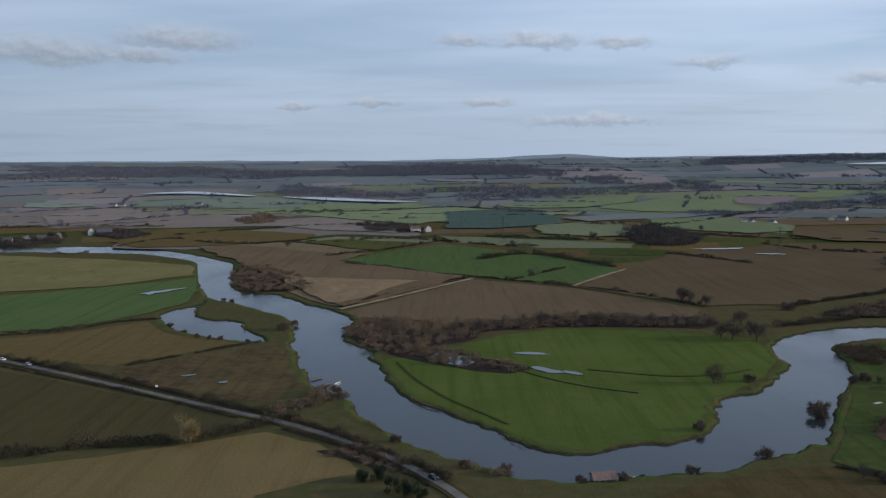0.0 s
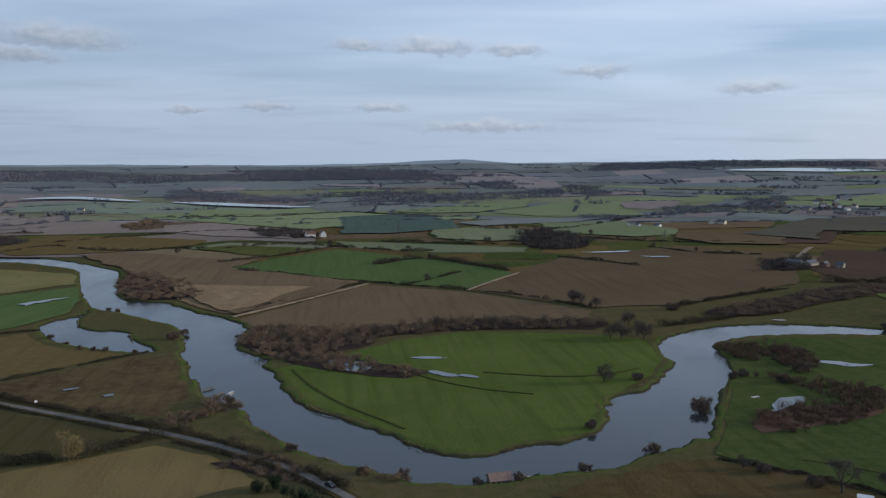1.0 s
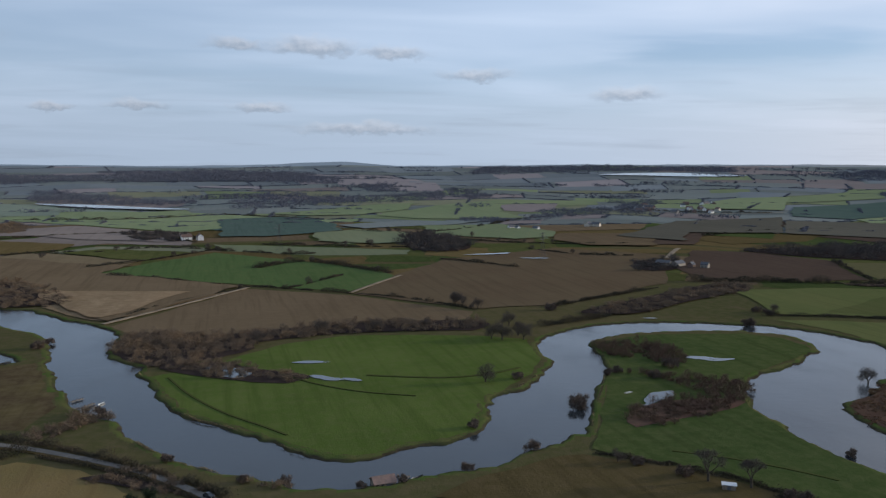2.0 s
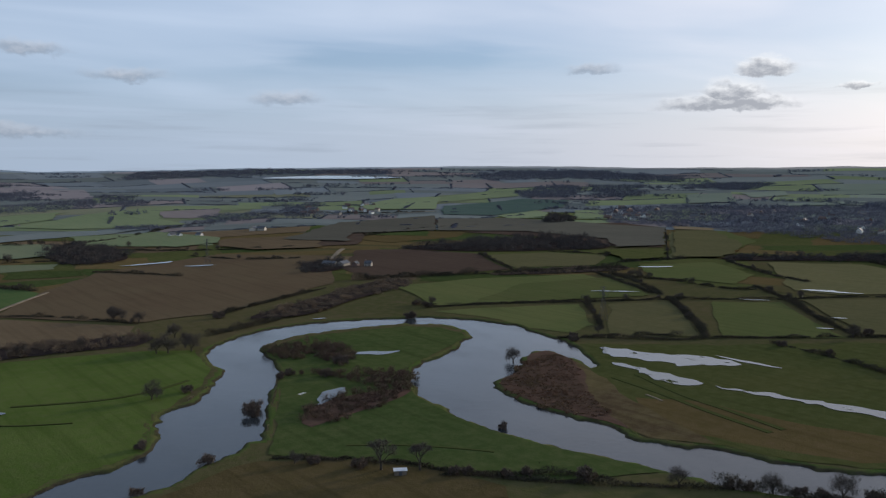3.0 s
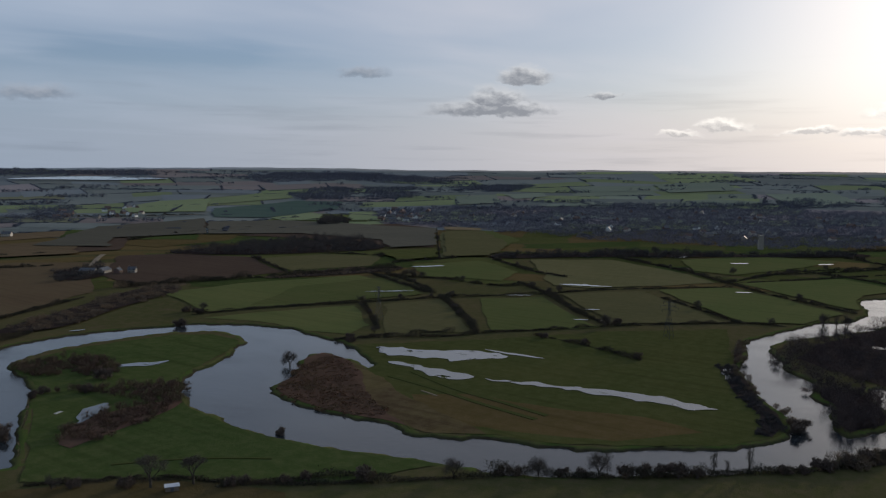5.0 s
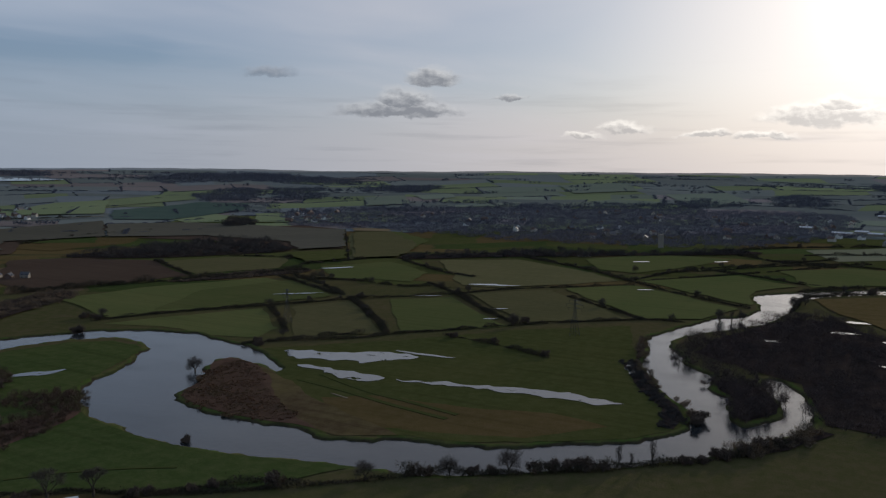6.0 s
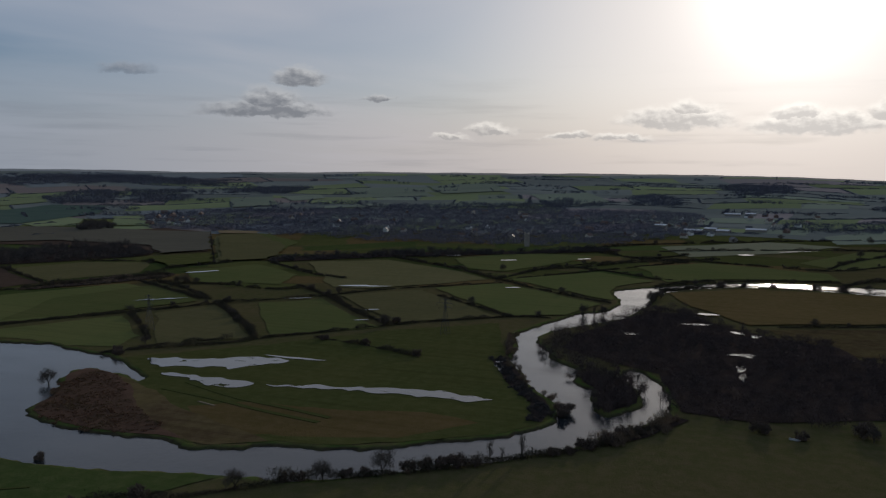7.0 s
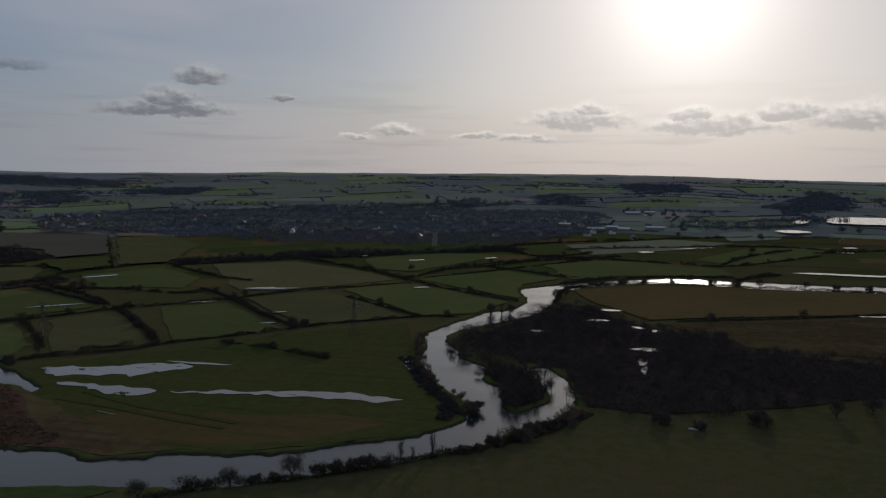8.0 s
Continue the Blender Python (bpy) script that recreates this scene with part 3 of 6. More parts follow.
reach([(551, 166), (577, 163), (611, 154), (633, 140), (686, 127), (717, 129), (746, 137), (777, 146), (805, 130), (828, 112), (853, 87), (875, 61), (902, 5), (900, -50), (893, -103), (891, -154), (900, -225), (854, -213), (855, -180), (849, -123), (850, -73), (864, -22), (861, 32), (829, 79), (793, 102), (767, 110), (718, 107), (676, 109), (647, 112), (621, 122), (590, 138), (565, 150)])
reach([(-195, 576), (-199, 598), (-196, 609), (-185, 627), (-184, 647), (-183, 622), (-182, 604), (-174, 582), (-156, 567), (-139, 560), (-128, 532), (-113, 513), (-108, 501), (-113, 495), (-133, 507), (-154, 521), (-169, 533), (-182, 552)])


def wobble(x, y, size):
    return np.sin(x / size + 1.3 * np.sin(y / size * 0.7)) * np.cos(y / size * 1.1 + np.sin(x / size * 0.8))


def mesh_from(name, verts, faces, mats, smooth=False, index=None):
    me = bpy.data.meshes.new(name)
    me.from_pydata([tuple(v) for v in verts], [], [tuple(f) for f in faces])
    for mt in mats:
        me.materials.append(mt)
    if index is not None:
        me.polygons.foreach_set("material_index", np.asarray(index, dtype=np.int32))
    if smooth:
        me.polygons.foreach_set("use_smooth", np.ones(len(me.polygons), dtype=bool))
    me.update()
    return me


def ground_and_river():
    near = np.geomspace(120, 1400, 300)
    rings = np.concatenate([[4, 30, 60, 90], near, np.geomspace(1400, 4720, 150)[1:], [4900, 5200, 5600, 6200]])
    az = np.concatenate([np.arange(-36, 112, 0.22), np.arange(112, 324, 2.0)])
    R, A = np.meshgrid(rings, np.radians(az), indexing="ij")
    X, Y = R * np.sin(A), R * np.cos(A)
    x, y = X.ravel(), Y.ravel()
    deep = np.full(x.shape, -40.0)
    for p in REACHES:
        deep = np.maximum(deep, depth_in(p, x, y))
    ragged = deep + 1.3 * wobble(x, y, 5.0) + 0.8 * wobble(x + 50, y - 20, 2.1) + 0.7 * wobble(x, y, 14.0)
    k = np.clip((ragged + 2.2) / 4.4, 0, 1)
    lip = np.clip(1 - np.abs(ragged + 4.0) / 3.0, 0, 1)
    z = height(x, y) + 0.03 * wobble(x, y, 37.0) - 2.2 * k * k * (3 - 2 * k) + 0.25 * lip
    nr, na = R.shape
    i, j = np.meshgrid(np.arange(nr - 1), np.arange(na), indexing="ij")
    j2 = (j + 1) % na
    quads = np.stack([i * na + j, (i + 1) * na + j, (i + 1) * na + j2, i * na + j2], -1).reshape(-1, 4)[:, ::-1]
    mean = ragged[quads].mean(1)
    # past 1450 m the ground takes the tone with haze painted in
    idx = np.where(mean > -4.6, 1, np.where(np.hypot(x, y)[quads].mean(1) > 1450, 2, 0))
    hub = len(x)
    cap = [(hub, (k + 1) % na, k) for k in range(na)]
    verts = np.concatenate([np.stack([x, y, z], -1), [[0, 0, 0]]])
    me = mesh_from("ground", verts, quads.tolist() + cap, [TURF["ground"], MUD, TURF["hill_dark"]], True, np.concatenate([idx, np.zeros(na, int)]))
    tagged(new("ground", me), "flat winter flood plain with rough grass, rising to low hills", "ground", kind="structure")
    wet = deep[quads].max(1) > -5
    used = np.unique(quads[wet])
    back = np.zeros(len(x), int)
    back[used] = np.arange(len(used))
    me = mesh_from("river", np.stack([x[used], y[used], np.full(len(used), -0.75)], -1), back[quads[wet]], [RIVER], True)
    tagged(new("river", me), "broad smooth grey river winding through meadows", "river", kind="structure")


ground_and_river()


def far_hills():
    """The last hazy ridges, far behind everything else."""
    a = np.radians(np.arange(-60, 136, 0.25))
    crest = 110.0 + 85.0 * np.interp(np.degrees(a), *SKYLINE) + 1.3 * np.sin(a * 19) + 1.1 * np.sin(a * 47 + 1) + 0.8 * np.sin(a * 131 + 2)
    crest = crest + 9 * np.exp(-((a - 0.115) / 0.045) ** 2) + 5 * np.exp(-((a - 0.16) / 0.02) ** 2)
    n = len(a)
    verts = []
    for r, z in ((4760, np.full(n, 55.0)), (4860, crest), (4960, crest - 40)):
        verts += list(zip(r * np.sin(a), r * np.cos(a), z))
    faces = [(k * n + i, k * n + i + 1, (k + 1) * n + i + 1, (k + 1) * n + i) for k in range(2) for i in range(n - 1)]
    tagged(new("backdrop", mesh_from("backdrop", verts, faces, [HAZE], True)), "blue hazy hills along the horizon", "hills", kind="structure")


far_hills()


def draped(name, outline, lift, mat, longest=70.0):
    """A thin sheet that follows the terrain inside a plan outline."""
    from_tri = triangles_of(outline)
    verts, faces, seen = [], [], {}

    def vid(p):
        key = (round(p[0], 2), round(p[1], 2))
        if key not in seen:
            seen[key] = len(verts)
            verts.append(p)
        return seen[key]

    stack = list(from_tri)
    while stack:
        a, b, c = stack.pop()
        e = [((a[0] - b[0]) ** 2 + (a[1] - b[1]) ** 2, a, b, c), ((b[0] - c[0]) ** 2 + (b[1] - c[1]) ** 2, b, c, a), ((c[0] - a[0]) ** 2 + (c[1] - a[1]) ** 2, c, a, b)]
        d, p, q, r = max(e, key=lambda w: w[0])
        if d > longest ** 2 and max(math.hypot(*a), math.hypot(*b), math.hypot(*c)) > 1400:
            mid = ((p[0] + q[0]) / 2, (p[1] + q[1]) / 2)
            stack += [(p, mid, r), (mid, q, r)]
        else:
            f = [vid(a), vid(b), vid(c)]
            if len(set(f)) == 3:
                area = (b[0] - a[0]) * (c[1] - a[1]) - (b[1] - a[1]) * (c[0] - a[0])
                faces.append(f if area > 0 else f[::-1])
    flat = np.array(verts, float)
    z = height(flat[:, 0], flat[:, 1]) + lift
    return mesh_from(name, np.column_stack([flat, z]), faces, [mat])


def triangles_of(outline):
    pts = [Vector((p[0], p[1], 0)) for p in outline]
    return [tuple((float(outline[i][0]), float(outline[i][1])) for i in t) for t in tessellate_polygon([pts])]


# ---- fields ----
FIELD_LABEL = {
    "green": "green winter meadow", "bright_green": "lush green riverside pasture", "mid_green": "dull green damp meadow",
    "dark_green": "dark green winter crop field", "pale_green": "pale green pasture", "teal": "bluish green crop field",
    "lit_meadow": "green meadow between hedges, lit tone painted in", "lit_olive": "olive meadow between hedges, lit tone painted in", "dull_slope": "dull grey-brown field on a gentle slope", "olive": "olive rough pasture with worn patches", "tan": "tan dry grass field", "straw": "straw-coloured mown meadow",
    "rough": "brown marshy rough grass", "brown_grass": "dull brown-green rank grass", "plough": "brown ploughed field with furrows",
    "plough_red": "reddish brown ploughed clay field", "stubble": "pale beige stubble strip", "earth": "bare dry mottled earth",
    "bramble_floor": "brown ground under brambles", "plough_dark": "dark wet ploughed field", "crop_green": "even green young crop field", "hazed": "winter pasture paled by painted haze", "pale_brown": "pale brown ploughed field with painted haze",
    "hill_green": "hillside green pasture with painted haze", "hill_dark": "dull dark hillside field with painted haze", "hill_brown": "brown hillside plough with painted haze",
    "litter": "dark leaf litter under bare trees", "far_dark": "dark distant field with painted haze", "far_brown": "brown distant ploughed field with painted haze", "far_green": "distant green field with painted haze"}
LAYER = [0]


def off_the_bank(points, gap=3.4):
    """Pull an outline back from the river's edge."""
    q = np.array(points, float)

    def deep(x, y):
        d = np.full(x.shape, -40.0)
        for p in REACHES:
            d = np.maximum(d, depth_in(p, x, y))
        return d

    for _ in range(4):
        d = deep(q[:, 0], q[:, 1])
        gx = deep(q[:, 0] + 0.5, q[:, 1]) - d
        gy = deep(q[:, 0], q[:, 1] + 0.5) - d
        n = np.hypot(gx, gy) + 1e-6
        s = np.clip(d + gap, 0, 9) * (d > -30)
        q = q - np.stack([gx / n * s, gy / n * s], -1)
    return [tuple(v) for v in q.tolist()]


def field(kind, points, rough=None, lift=None):
    if lift is None:
        LAYER[0] += 1
    p = np.array(points, float)
    away = float(np.hypot(*p.mean(0)))
    rough = min(4.0, max(1.2, away / 260)) if rough is None else rough
    soft_edge = 9.0 if away < 430 else 24.0
    step = 7 if away < 900 else 16 if away < 1800 else 40
    out = []
    for a, b in zip(p, np.roll(p, -1, 0)):
        n = max(1, int(np.linalg.norm(b - a) / step))
        for s in range(n):
            q = a + (b - a) * s / n
            k = rough if s else 0
            out.append((q[0] + k * wobble(q[0], q[1], soft_edge), q[1] + k * wobble(q[1], q[0], soft_edge * 0.8)))
    if away < 900:
        out = off_the_bank(out)
    high = 0.06 + 0.006 * LAYER[0] + (0.9 if away > 1400 else 0.4 if away > 650 else 0.0) if lift is None else lift
    ob = new("field", draped("field", out, high, TURF[kind]))
    return tagged(ob, FIELD_LABEL[kind], "field", kind="structure")


def far_field(kind, points):
    """A field on the far valley side, clear of the coarser patchwork below it."""
    FAR_LAYER[0] += 0.05
    return field(kind, points, 5.0, FAR_LAYER[0])


FAR_LAYER = [1.2]


def over_water(corners):
    """Whether a four-cornered plot comes within a few metres of the river."""
    c = np.array(corners, float)
    u, v = [w.ravel() for w in np.meshgrid(np.linspace(0, 1, 9), np.linspace(0, 1, 9))]
    p = c[0] * ((1 - u) * (1 - v))[:, None] + c[1] * (u * (1 - v))[:, None] + c[2] * (u * v)[:, None] + c[3] * ((1 - u) * v)[:, None]
    return max(depth_in(q, p[:, 0], p[:, 1]).max() for q in REACHES) > -9


def far_patchwork():
    """The rising country beyond the plain: fields in uneven rows, divided by hedges."""
    rng = random.Random(7)
    r, edges, plots = 800.0, [], []
    while r < 4600:
        dr = rng.uniform(0.05, 0.10) * r
        a = -34.0 + rng.uniform(0, 5)
        while a < 110:
            da = rng.uniform(2.4, 7.5) * (1.0 if r > 1400 else 1.5)
            if rng.random() < 0.95:
                c = []
                for rr, aa in ((r, a), (r, a + da), (r + dr, a + da), (r + dr, a)):
                    rr *= 1 + 0.035 * math.sin(aa * 0.33 + rr / 300) + rng.uniform(-0.012, 0.012)
                    aa = radians(aa + (rr - 2500) / 700 * math.sin(rr / 900) + rng.uniform(-0.3, 0.3))
                    c.append((rr * math.sin(aa), rr * math.cos(aa)))
                mid = a + da / 2
                # beyond 1450 m the kinds carry haze in their colour
                if r < 1450:
                    kinds = ["olive", "mid_green", "plough", "green", "olive"] if mid < 40 else ["mid_green", "olive", "mid_green", "green", "dark_green"]
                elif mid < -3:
                    kinds = ["pale_brown", "far_brown", "hill_brown", "hill_dark", "hazed"] if r < 2500 else ["far_dark", "far_dark", "hill_dark", "far_brown"]
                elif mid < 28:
                    kinds = ["hill_dark", "hazed", "hill_green", "hill_dark", "hill_brown"] if r < 2700 else ["far_dark", "far_dark", "far_dark", "hill_dark", "far_brown"]
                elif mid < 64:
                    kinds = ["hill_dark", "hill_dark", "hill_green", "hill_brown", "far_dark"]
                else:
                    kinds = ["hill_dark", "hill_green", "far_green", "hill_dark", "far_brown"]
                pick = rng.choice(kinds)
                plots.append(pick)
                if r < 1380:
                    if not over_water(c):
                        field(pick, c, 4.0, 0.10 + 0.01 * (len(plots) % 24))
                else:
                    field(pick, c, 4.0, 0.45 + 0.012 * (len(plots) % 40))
                if r > 1450 and rng.random() < 0.5:
                    edges.append((c[0], c[1]))
                if r > 1450 and rng.random() < 0.32:
                    edges.append((c[1], c[2]))
            a += da
        r += dr
    return edges


FAR_EDGES = far_patchwork()
field("crop_green", [(-378, 662), (-292, 715), (-226, 768), (-203, 695), (-197, 633), (-212, 592), (-249, 542), (-303, 526)])
field("tan", [(-559, 985), (-432, 937), (-361, 917), (-261, 863), (-234, 787), (-295, 721), (-391, 684)])
field("olive", [(-291, 506), (-241, 524), (-200, 563), (-172, 522), (-117, 495), (-177, 441), (-227, 458), (-278, 482)])
field("rough", [(-173, 433), (-111, 488), (-92, 497), (-71, 402), (-78, 369), (-115, 384), (-146, 404)])
field("dark_green", [(-258, 446), (-193, 412), (-140, 380), (-86, 345), (-101, 321), (-143, 315), (-177, 302)])
field("straw", [(-169, 281), (-160, 293), (-124, 305), (-72, 330), (-49, 316), (-27, 285), (-44, 278), (-62, 266), (-64, 256), (-156, 258)])
field("plough", [(-236, 935), (-214, 1046), (-85, 941), (-147, 913), (-129, 855), (16, 758), (-77, 615), (-106, 654), (-142, 739), (-211, 883)])
field("stubble", [(-244, 1055), (-193, 1086), (-86, 986), (-92, 947), (-231, 1028)])
field("earth", [(-156, 787), (-116, 766), (-41, 711), (8, 731), (-73, 613), (-105, 646), (-127, 683)])
field("crop_green", [(-111, 891), (-3, 1057), (93, 950), (160, 846), (168, 803), (108, 710), (24, 773), (-94, 853)])
field("crop_green", [(47, 891), (85, 924), (164, 820), (106, 710), (65, 742)])
field("plough", [(-70, 592), (24, 750), (106, 694), (184, 594), (173, 567), (81, 555), (6, 543), (-51, 557)])
field("plough_red", [(174, 815), (254, 928), (424, 1024), (530, 920), (402, 694), (253, 607), (194, 603), (111, 697)])
field("bright_green", [(-36, 447), (-23, 398), (-11, 374), (1, 361), (13, 345), (21, 334), (27, 322), (34, 314), (45, 307), (58, 307), (71, 316), (86, 317), (100, 324), (110, 336), (117, 353), (125, 372), (134, 381), (148, 396), (159, 408), (170, 428), (177, 440), (181, 456), (183, 476), (188, 492), (161, 509), (139, 516), (77, 529), (40, 513), (18, 492), (-2, 469), (-20, 456)])
field("pale_green", [(-3, 1162), (123, 1097), (238, 1038), (223, 988), (118, 996), (12, 1070)])
field("teal", [(-42, 1609), (107, 1651), (206, 1528), (197, 1358), (59, 1327), (-42, 1453)])
field("pale_green", [(151, 1277), (224, 1355), (281, 1285), (265, 1173), (164, 1132)])
field("pale_green", [(334, 1713), (531, 1906), (808, 2096), (980, 2075), (898, 1926), (655, 1758), (576, 1573), (413, 1556)])
field("hill_green", [(348, 1343), (467, 1375), (506, 1224), (474, 1155), (399, 1196)])
field("pale_green", [(183, 1868), (376, 2032), (503, 2051), (335, 1812)])
field("pale_brown", [(-954, 1690), (-744, 1700), (-483, 1591), (-295, 1501), (-203, 1353), (-447, 1322), (-789, 1395)])
field("pale_brown", [(-282, 1383), (-210, 1399), (-38, 1294), (-34, 1149), (-202, 1232)])
field("far_green", [(-748, 2099), (-518, 2132), (-187, 1947), (-95, 1702), (-409, 1728), (-656, 1837)])
field("pale_brown", [(-406, 1034), (-308, 1008), (-244, 1055), (-216, 1132), (-133, 1208), (-35, 1182), (-37, 1255), (-216, 1322), (-391, 1204), (-432, 1119)])
field("hazed", [(-195, 1100), (-143, 1158), (-33, 1133), (-3, 1100), (-82, 986)])
field("lit_meadow", [(438, 646), (528, 636), (637, 592), (601, 509), (568, 459), (472, 500), (402, 531)])
field("lit_meadow", [(384, 514), (457, 484), (494, 464), (438, 397), (404, 387), (395, 418), (399, 461)])
field("lit_olive", [(513, 449), (560, 426), (482, 355), (435, 367)])
field("plough_dark", [(590, 958), (647, 930), (685, 816), (605, 671), (472, 696), (460, 752), (472, 802)])
field("lit_olive", [(676, 799), (766, 776), (795, 707), (709, 641), (619, 674)])
field("plough_dark", [(892, 1106), (1101, 1131), (1280, 1090), (1228, 956), (933, 725), (893, 776), (941, 858)])
field("olive", [(680, 1112), (831, 1162), (962, 1162), (828, 1040), (691, 1021)])
field("plough_dark", [(690, 1258), (921, 1443), (1042, 1380), (1008, 1283), (776, 1216), (637, 1027), (571, 1040)])
field("pale_green", [(1176, 1911), (1567, 2051), (1931, 2114), (1771, 1925), (1336, 1771), (1070, 1677)])
field("lit_meadow", [(1131, 1332), (1313, 1417), (1417, 1279), (1268, 1158)])
field("lit_olive", [(1167, 893), (1199, 854), (862, 612), (825, 629)])
field("green", [(219, 460), (237, 476), (262, 485), (296, 483), (332, 475), (348, 456), (348, 434), (341, 420), (321, 407), (293, 392), (272, 382), (259, 365), (244, 340), (235, 321), (230, 301), (227, 285), (228, 264), (232, 248), (235, 232), (241, 210), (245, 195), (247, 185), (224, 195), (201, 210), (188, 230), (174, 255), (164, 267), (148, 279), (139, 292), (150, 310), (166, 340), (186, 375), (208, 419), (218, 450)])
field("brown_grass", [(68, 261), (83, 272), (119, 286), (133, 287), (163, 265), (181, 236), (189, 211), (183, 203)])
field("mid_green", [(311, 270), (327, 291), (339, 323), (340, 345), (323, 340), (284, 317), (274, 304), (269, 274), (268, 245), (270, 222), (279, 199), (286, 189), (288, 172), (295, 157), (303, 143), (318, 125), (333, 107), (347, 99), (361, 95), (375, 97), (385, 102), (395, 112), (412, 122), (426, 130), (455, 146), (497, 162), (577, 192), (519, 255), (442, 306), (383, 359)])
field("olive", [(313, 257), (332, 230), (335, 187), (347, 150), (341, 122), (308, 146), (292, 190), (283, 226)])
field("rough", [(353, 344), (336, 302), (310, 260), (295, 221), (284, 193), (270, 214), (278, 252), (300, 285)])
field("bramble_floor", [(278, 318), (307, 341), (339, 357), (357, 360), (352, 338), (334, 310), (305, 280), (286, 257), (271, 224), (264, 231), (265, 255), (267, 283), (270, 306)])
field("lit_meadow", [(538, 581), (645, 558), (575, 459), (516, 481), (440, 527)])
field("lit_olive", [(513, 450), (563, 431), (507, 367), (461, 326), (415, 360)])
field("lit_meadow", [(589, 406), (628, 369), (565, 307), (530, 265), (472, 317)])
field("lit_olive", [(651, 366), (712, 311), (599, 199), (549, 261)])
field("lit_meadow", [(730, 305), (784, 257), (692, 141), (630, 155), (610, 191), (661, 244)])
field("lit_meadow", [(820, 263), (918, 188), (864, 122), (807, 151), (720, 138), (764, 199)])
field("lit_meadow", [(744, 610), (830, 575), (763, 478), (691, 452), (672, 537)])
field("lit_olive", [(878, 533), (936, 455), (865, 340), (806, 281), (701, 358), (696, 397)])
field("lit_meadow", [(987, 388), (1098, 331), (1088, 231), (980, 256), (879, 288), (893, 337)])
field("lit_meadow", [(1235, 932), (1235, 827), (1115, 698), (980, 641), (903, 677)])
field("olive", [(781, 100), (839, 31), (838, -47), (839, -177), (842, -211), (733, -184), (670, -38), (639, 23), (718, 73)])
field("rough", [(626, 10), (664, -78), (715, -180), (546, -138), (548, -65), (560, -15)])
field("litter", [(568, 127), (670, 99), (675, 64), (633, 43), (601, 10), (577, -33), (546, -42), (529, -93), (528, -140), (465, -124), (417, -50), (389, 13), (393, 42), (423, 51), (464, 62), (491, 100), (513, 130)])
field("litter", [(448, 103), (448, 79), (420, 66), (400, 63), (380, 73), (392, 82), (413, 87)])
field("lit_meadow", [(987, 160), (1063, 88), (1001, -43), (939, -52), (904, 63), (860, 110)])
field("lit_meadow", [(1108, -14), (1299, -94), (1336, -213), (1149, -145), (1042, -58)])
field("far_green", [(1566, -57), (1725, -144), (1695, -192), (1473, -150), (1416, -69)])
field("hazed", [(1265, 172), (1421, 27), (1374, -75), (1230, 8), (1129, 116)])

far_field("plough", [(-300, 1027), (-225, 1067), (-91, 936), (-109, 877), (23, 758), (-72, 611), (-120, 738), (-216, 879)])
far_field("stubble", [(-243, 1048), (-215, 1087), (-84, 969), (-117, 943)])
far_field("mid_green", [(-178, 1085), (-138, 1118), (-28, 1059), (-85, 974)])
far_field("olive", [(-437, 1105), (-425, 1310), (-310, 1270), (-180, 1195), (-184, 1122), (-271, 1051), (-371, 1031)])
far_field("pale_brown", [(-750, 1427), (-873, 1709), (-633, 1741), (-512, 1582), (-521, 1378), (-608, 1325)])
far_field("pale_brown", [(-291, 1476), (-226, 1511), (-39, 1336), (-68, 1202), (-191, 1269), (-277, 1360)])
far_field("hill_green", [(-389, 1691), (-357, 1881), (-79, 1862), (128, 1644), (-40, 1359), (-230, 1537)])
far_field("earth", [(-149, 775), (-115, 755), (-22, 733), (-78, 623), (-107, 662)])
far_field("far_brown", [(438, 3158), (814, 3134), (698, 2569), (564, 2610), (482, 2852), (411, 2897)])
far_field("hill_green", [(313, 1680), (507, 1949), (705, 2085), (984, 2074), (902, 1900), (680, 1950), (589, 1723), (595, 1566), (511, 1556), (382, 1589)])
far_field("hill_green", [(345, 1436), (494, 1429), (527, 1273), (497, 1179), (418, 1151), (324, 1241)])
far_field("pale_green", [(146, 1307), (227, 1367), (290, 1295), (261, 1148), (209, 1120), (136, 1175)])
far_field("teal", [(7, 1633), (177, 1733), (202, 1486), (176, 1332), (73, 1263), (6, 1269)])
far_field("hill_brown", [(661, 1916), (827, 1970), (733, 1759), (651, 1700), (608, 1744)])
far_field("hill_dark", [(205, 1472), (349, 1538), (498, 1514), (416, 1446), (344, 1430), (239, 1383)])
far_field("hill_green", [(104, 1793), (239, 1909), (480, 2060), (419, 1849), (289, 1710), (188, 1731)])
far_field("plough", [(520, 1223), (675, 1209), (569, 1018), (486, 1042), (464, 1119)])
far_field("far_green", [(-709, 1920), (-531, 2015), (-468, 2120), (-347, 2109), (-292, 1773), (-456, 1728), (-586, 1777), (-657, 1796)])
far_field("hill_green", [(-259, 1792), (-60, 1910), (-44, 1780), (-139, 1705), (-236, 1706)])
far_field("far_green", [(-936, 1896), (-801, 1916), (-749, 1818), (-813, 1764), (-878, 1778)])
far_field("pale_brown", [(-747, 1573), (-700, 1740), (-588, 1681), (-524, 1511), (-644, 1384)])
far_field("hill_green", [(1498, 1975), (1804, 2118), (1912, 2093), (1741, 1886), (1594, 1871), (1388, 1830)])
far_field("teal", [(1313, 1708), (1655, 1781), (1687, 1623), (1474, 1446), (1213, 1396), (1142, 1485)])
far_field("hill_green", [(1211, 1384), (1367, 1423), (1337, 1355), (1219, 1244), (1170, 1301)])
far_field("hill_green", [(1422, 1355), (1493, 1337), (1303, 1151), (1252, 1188)])
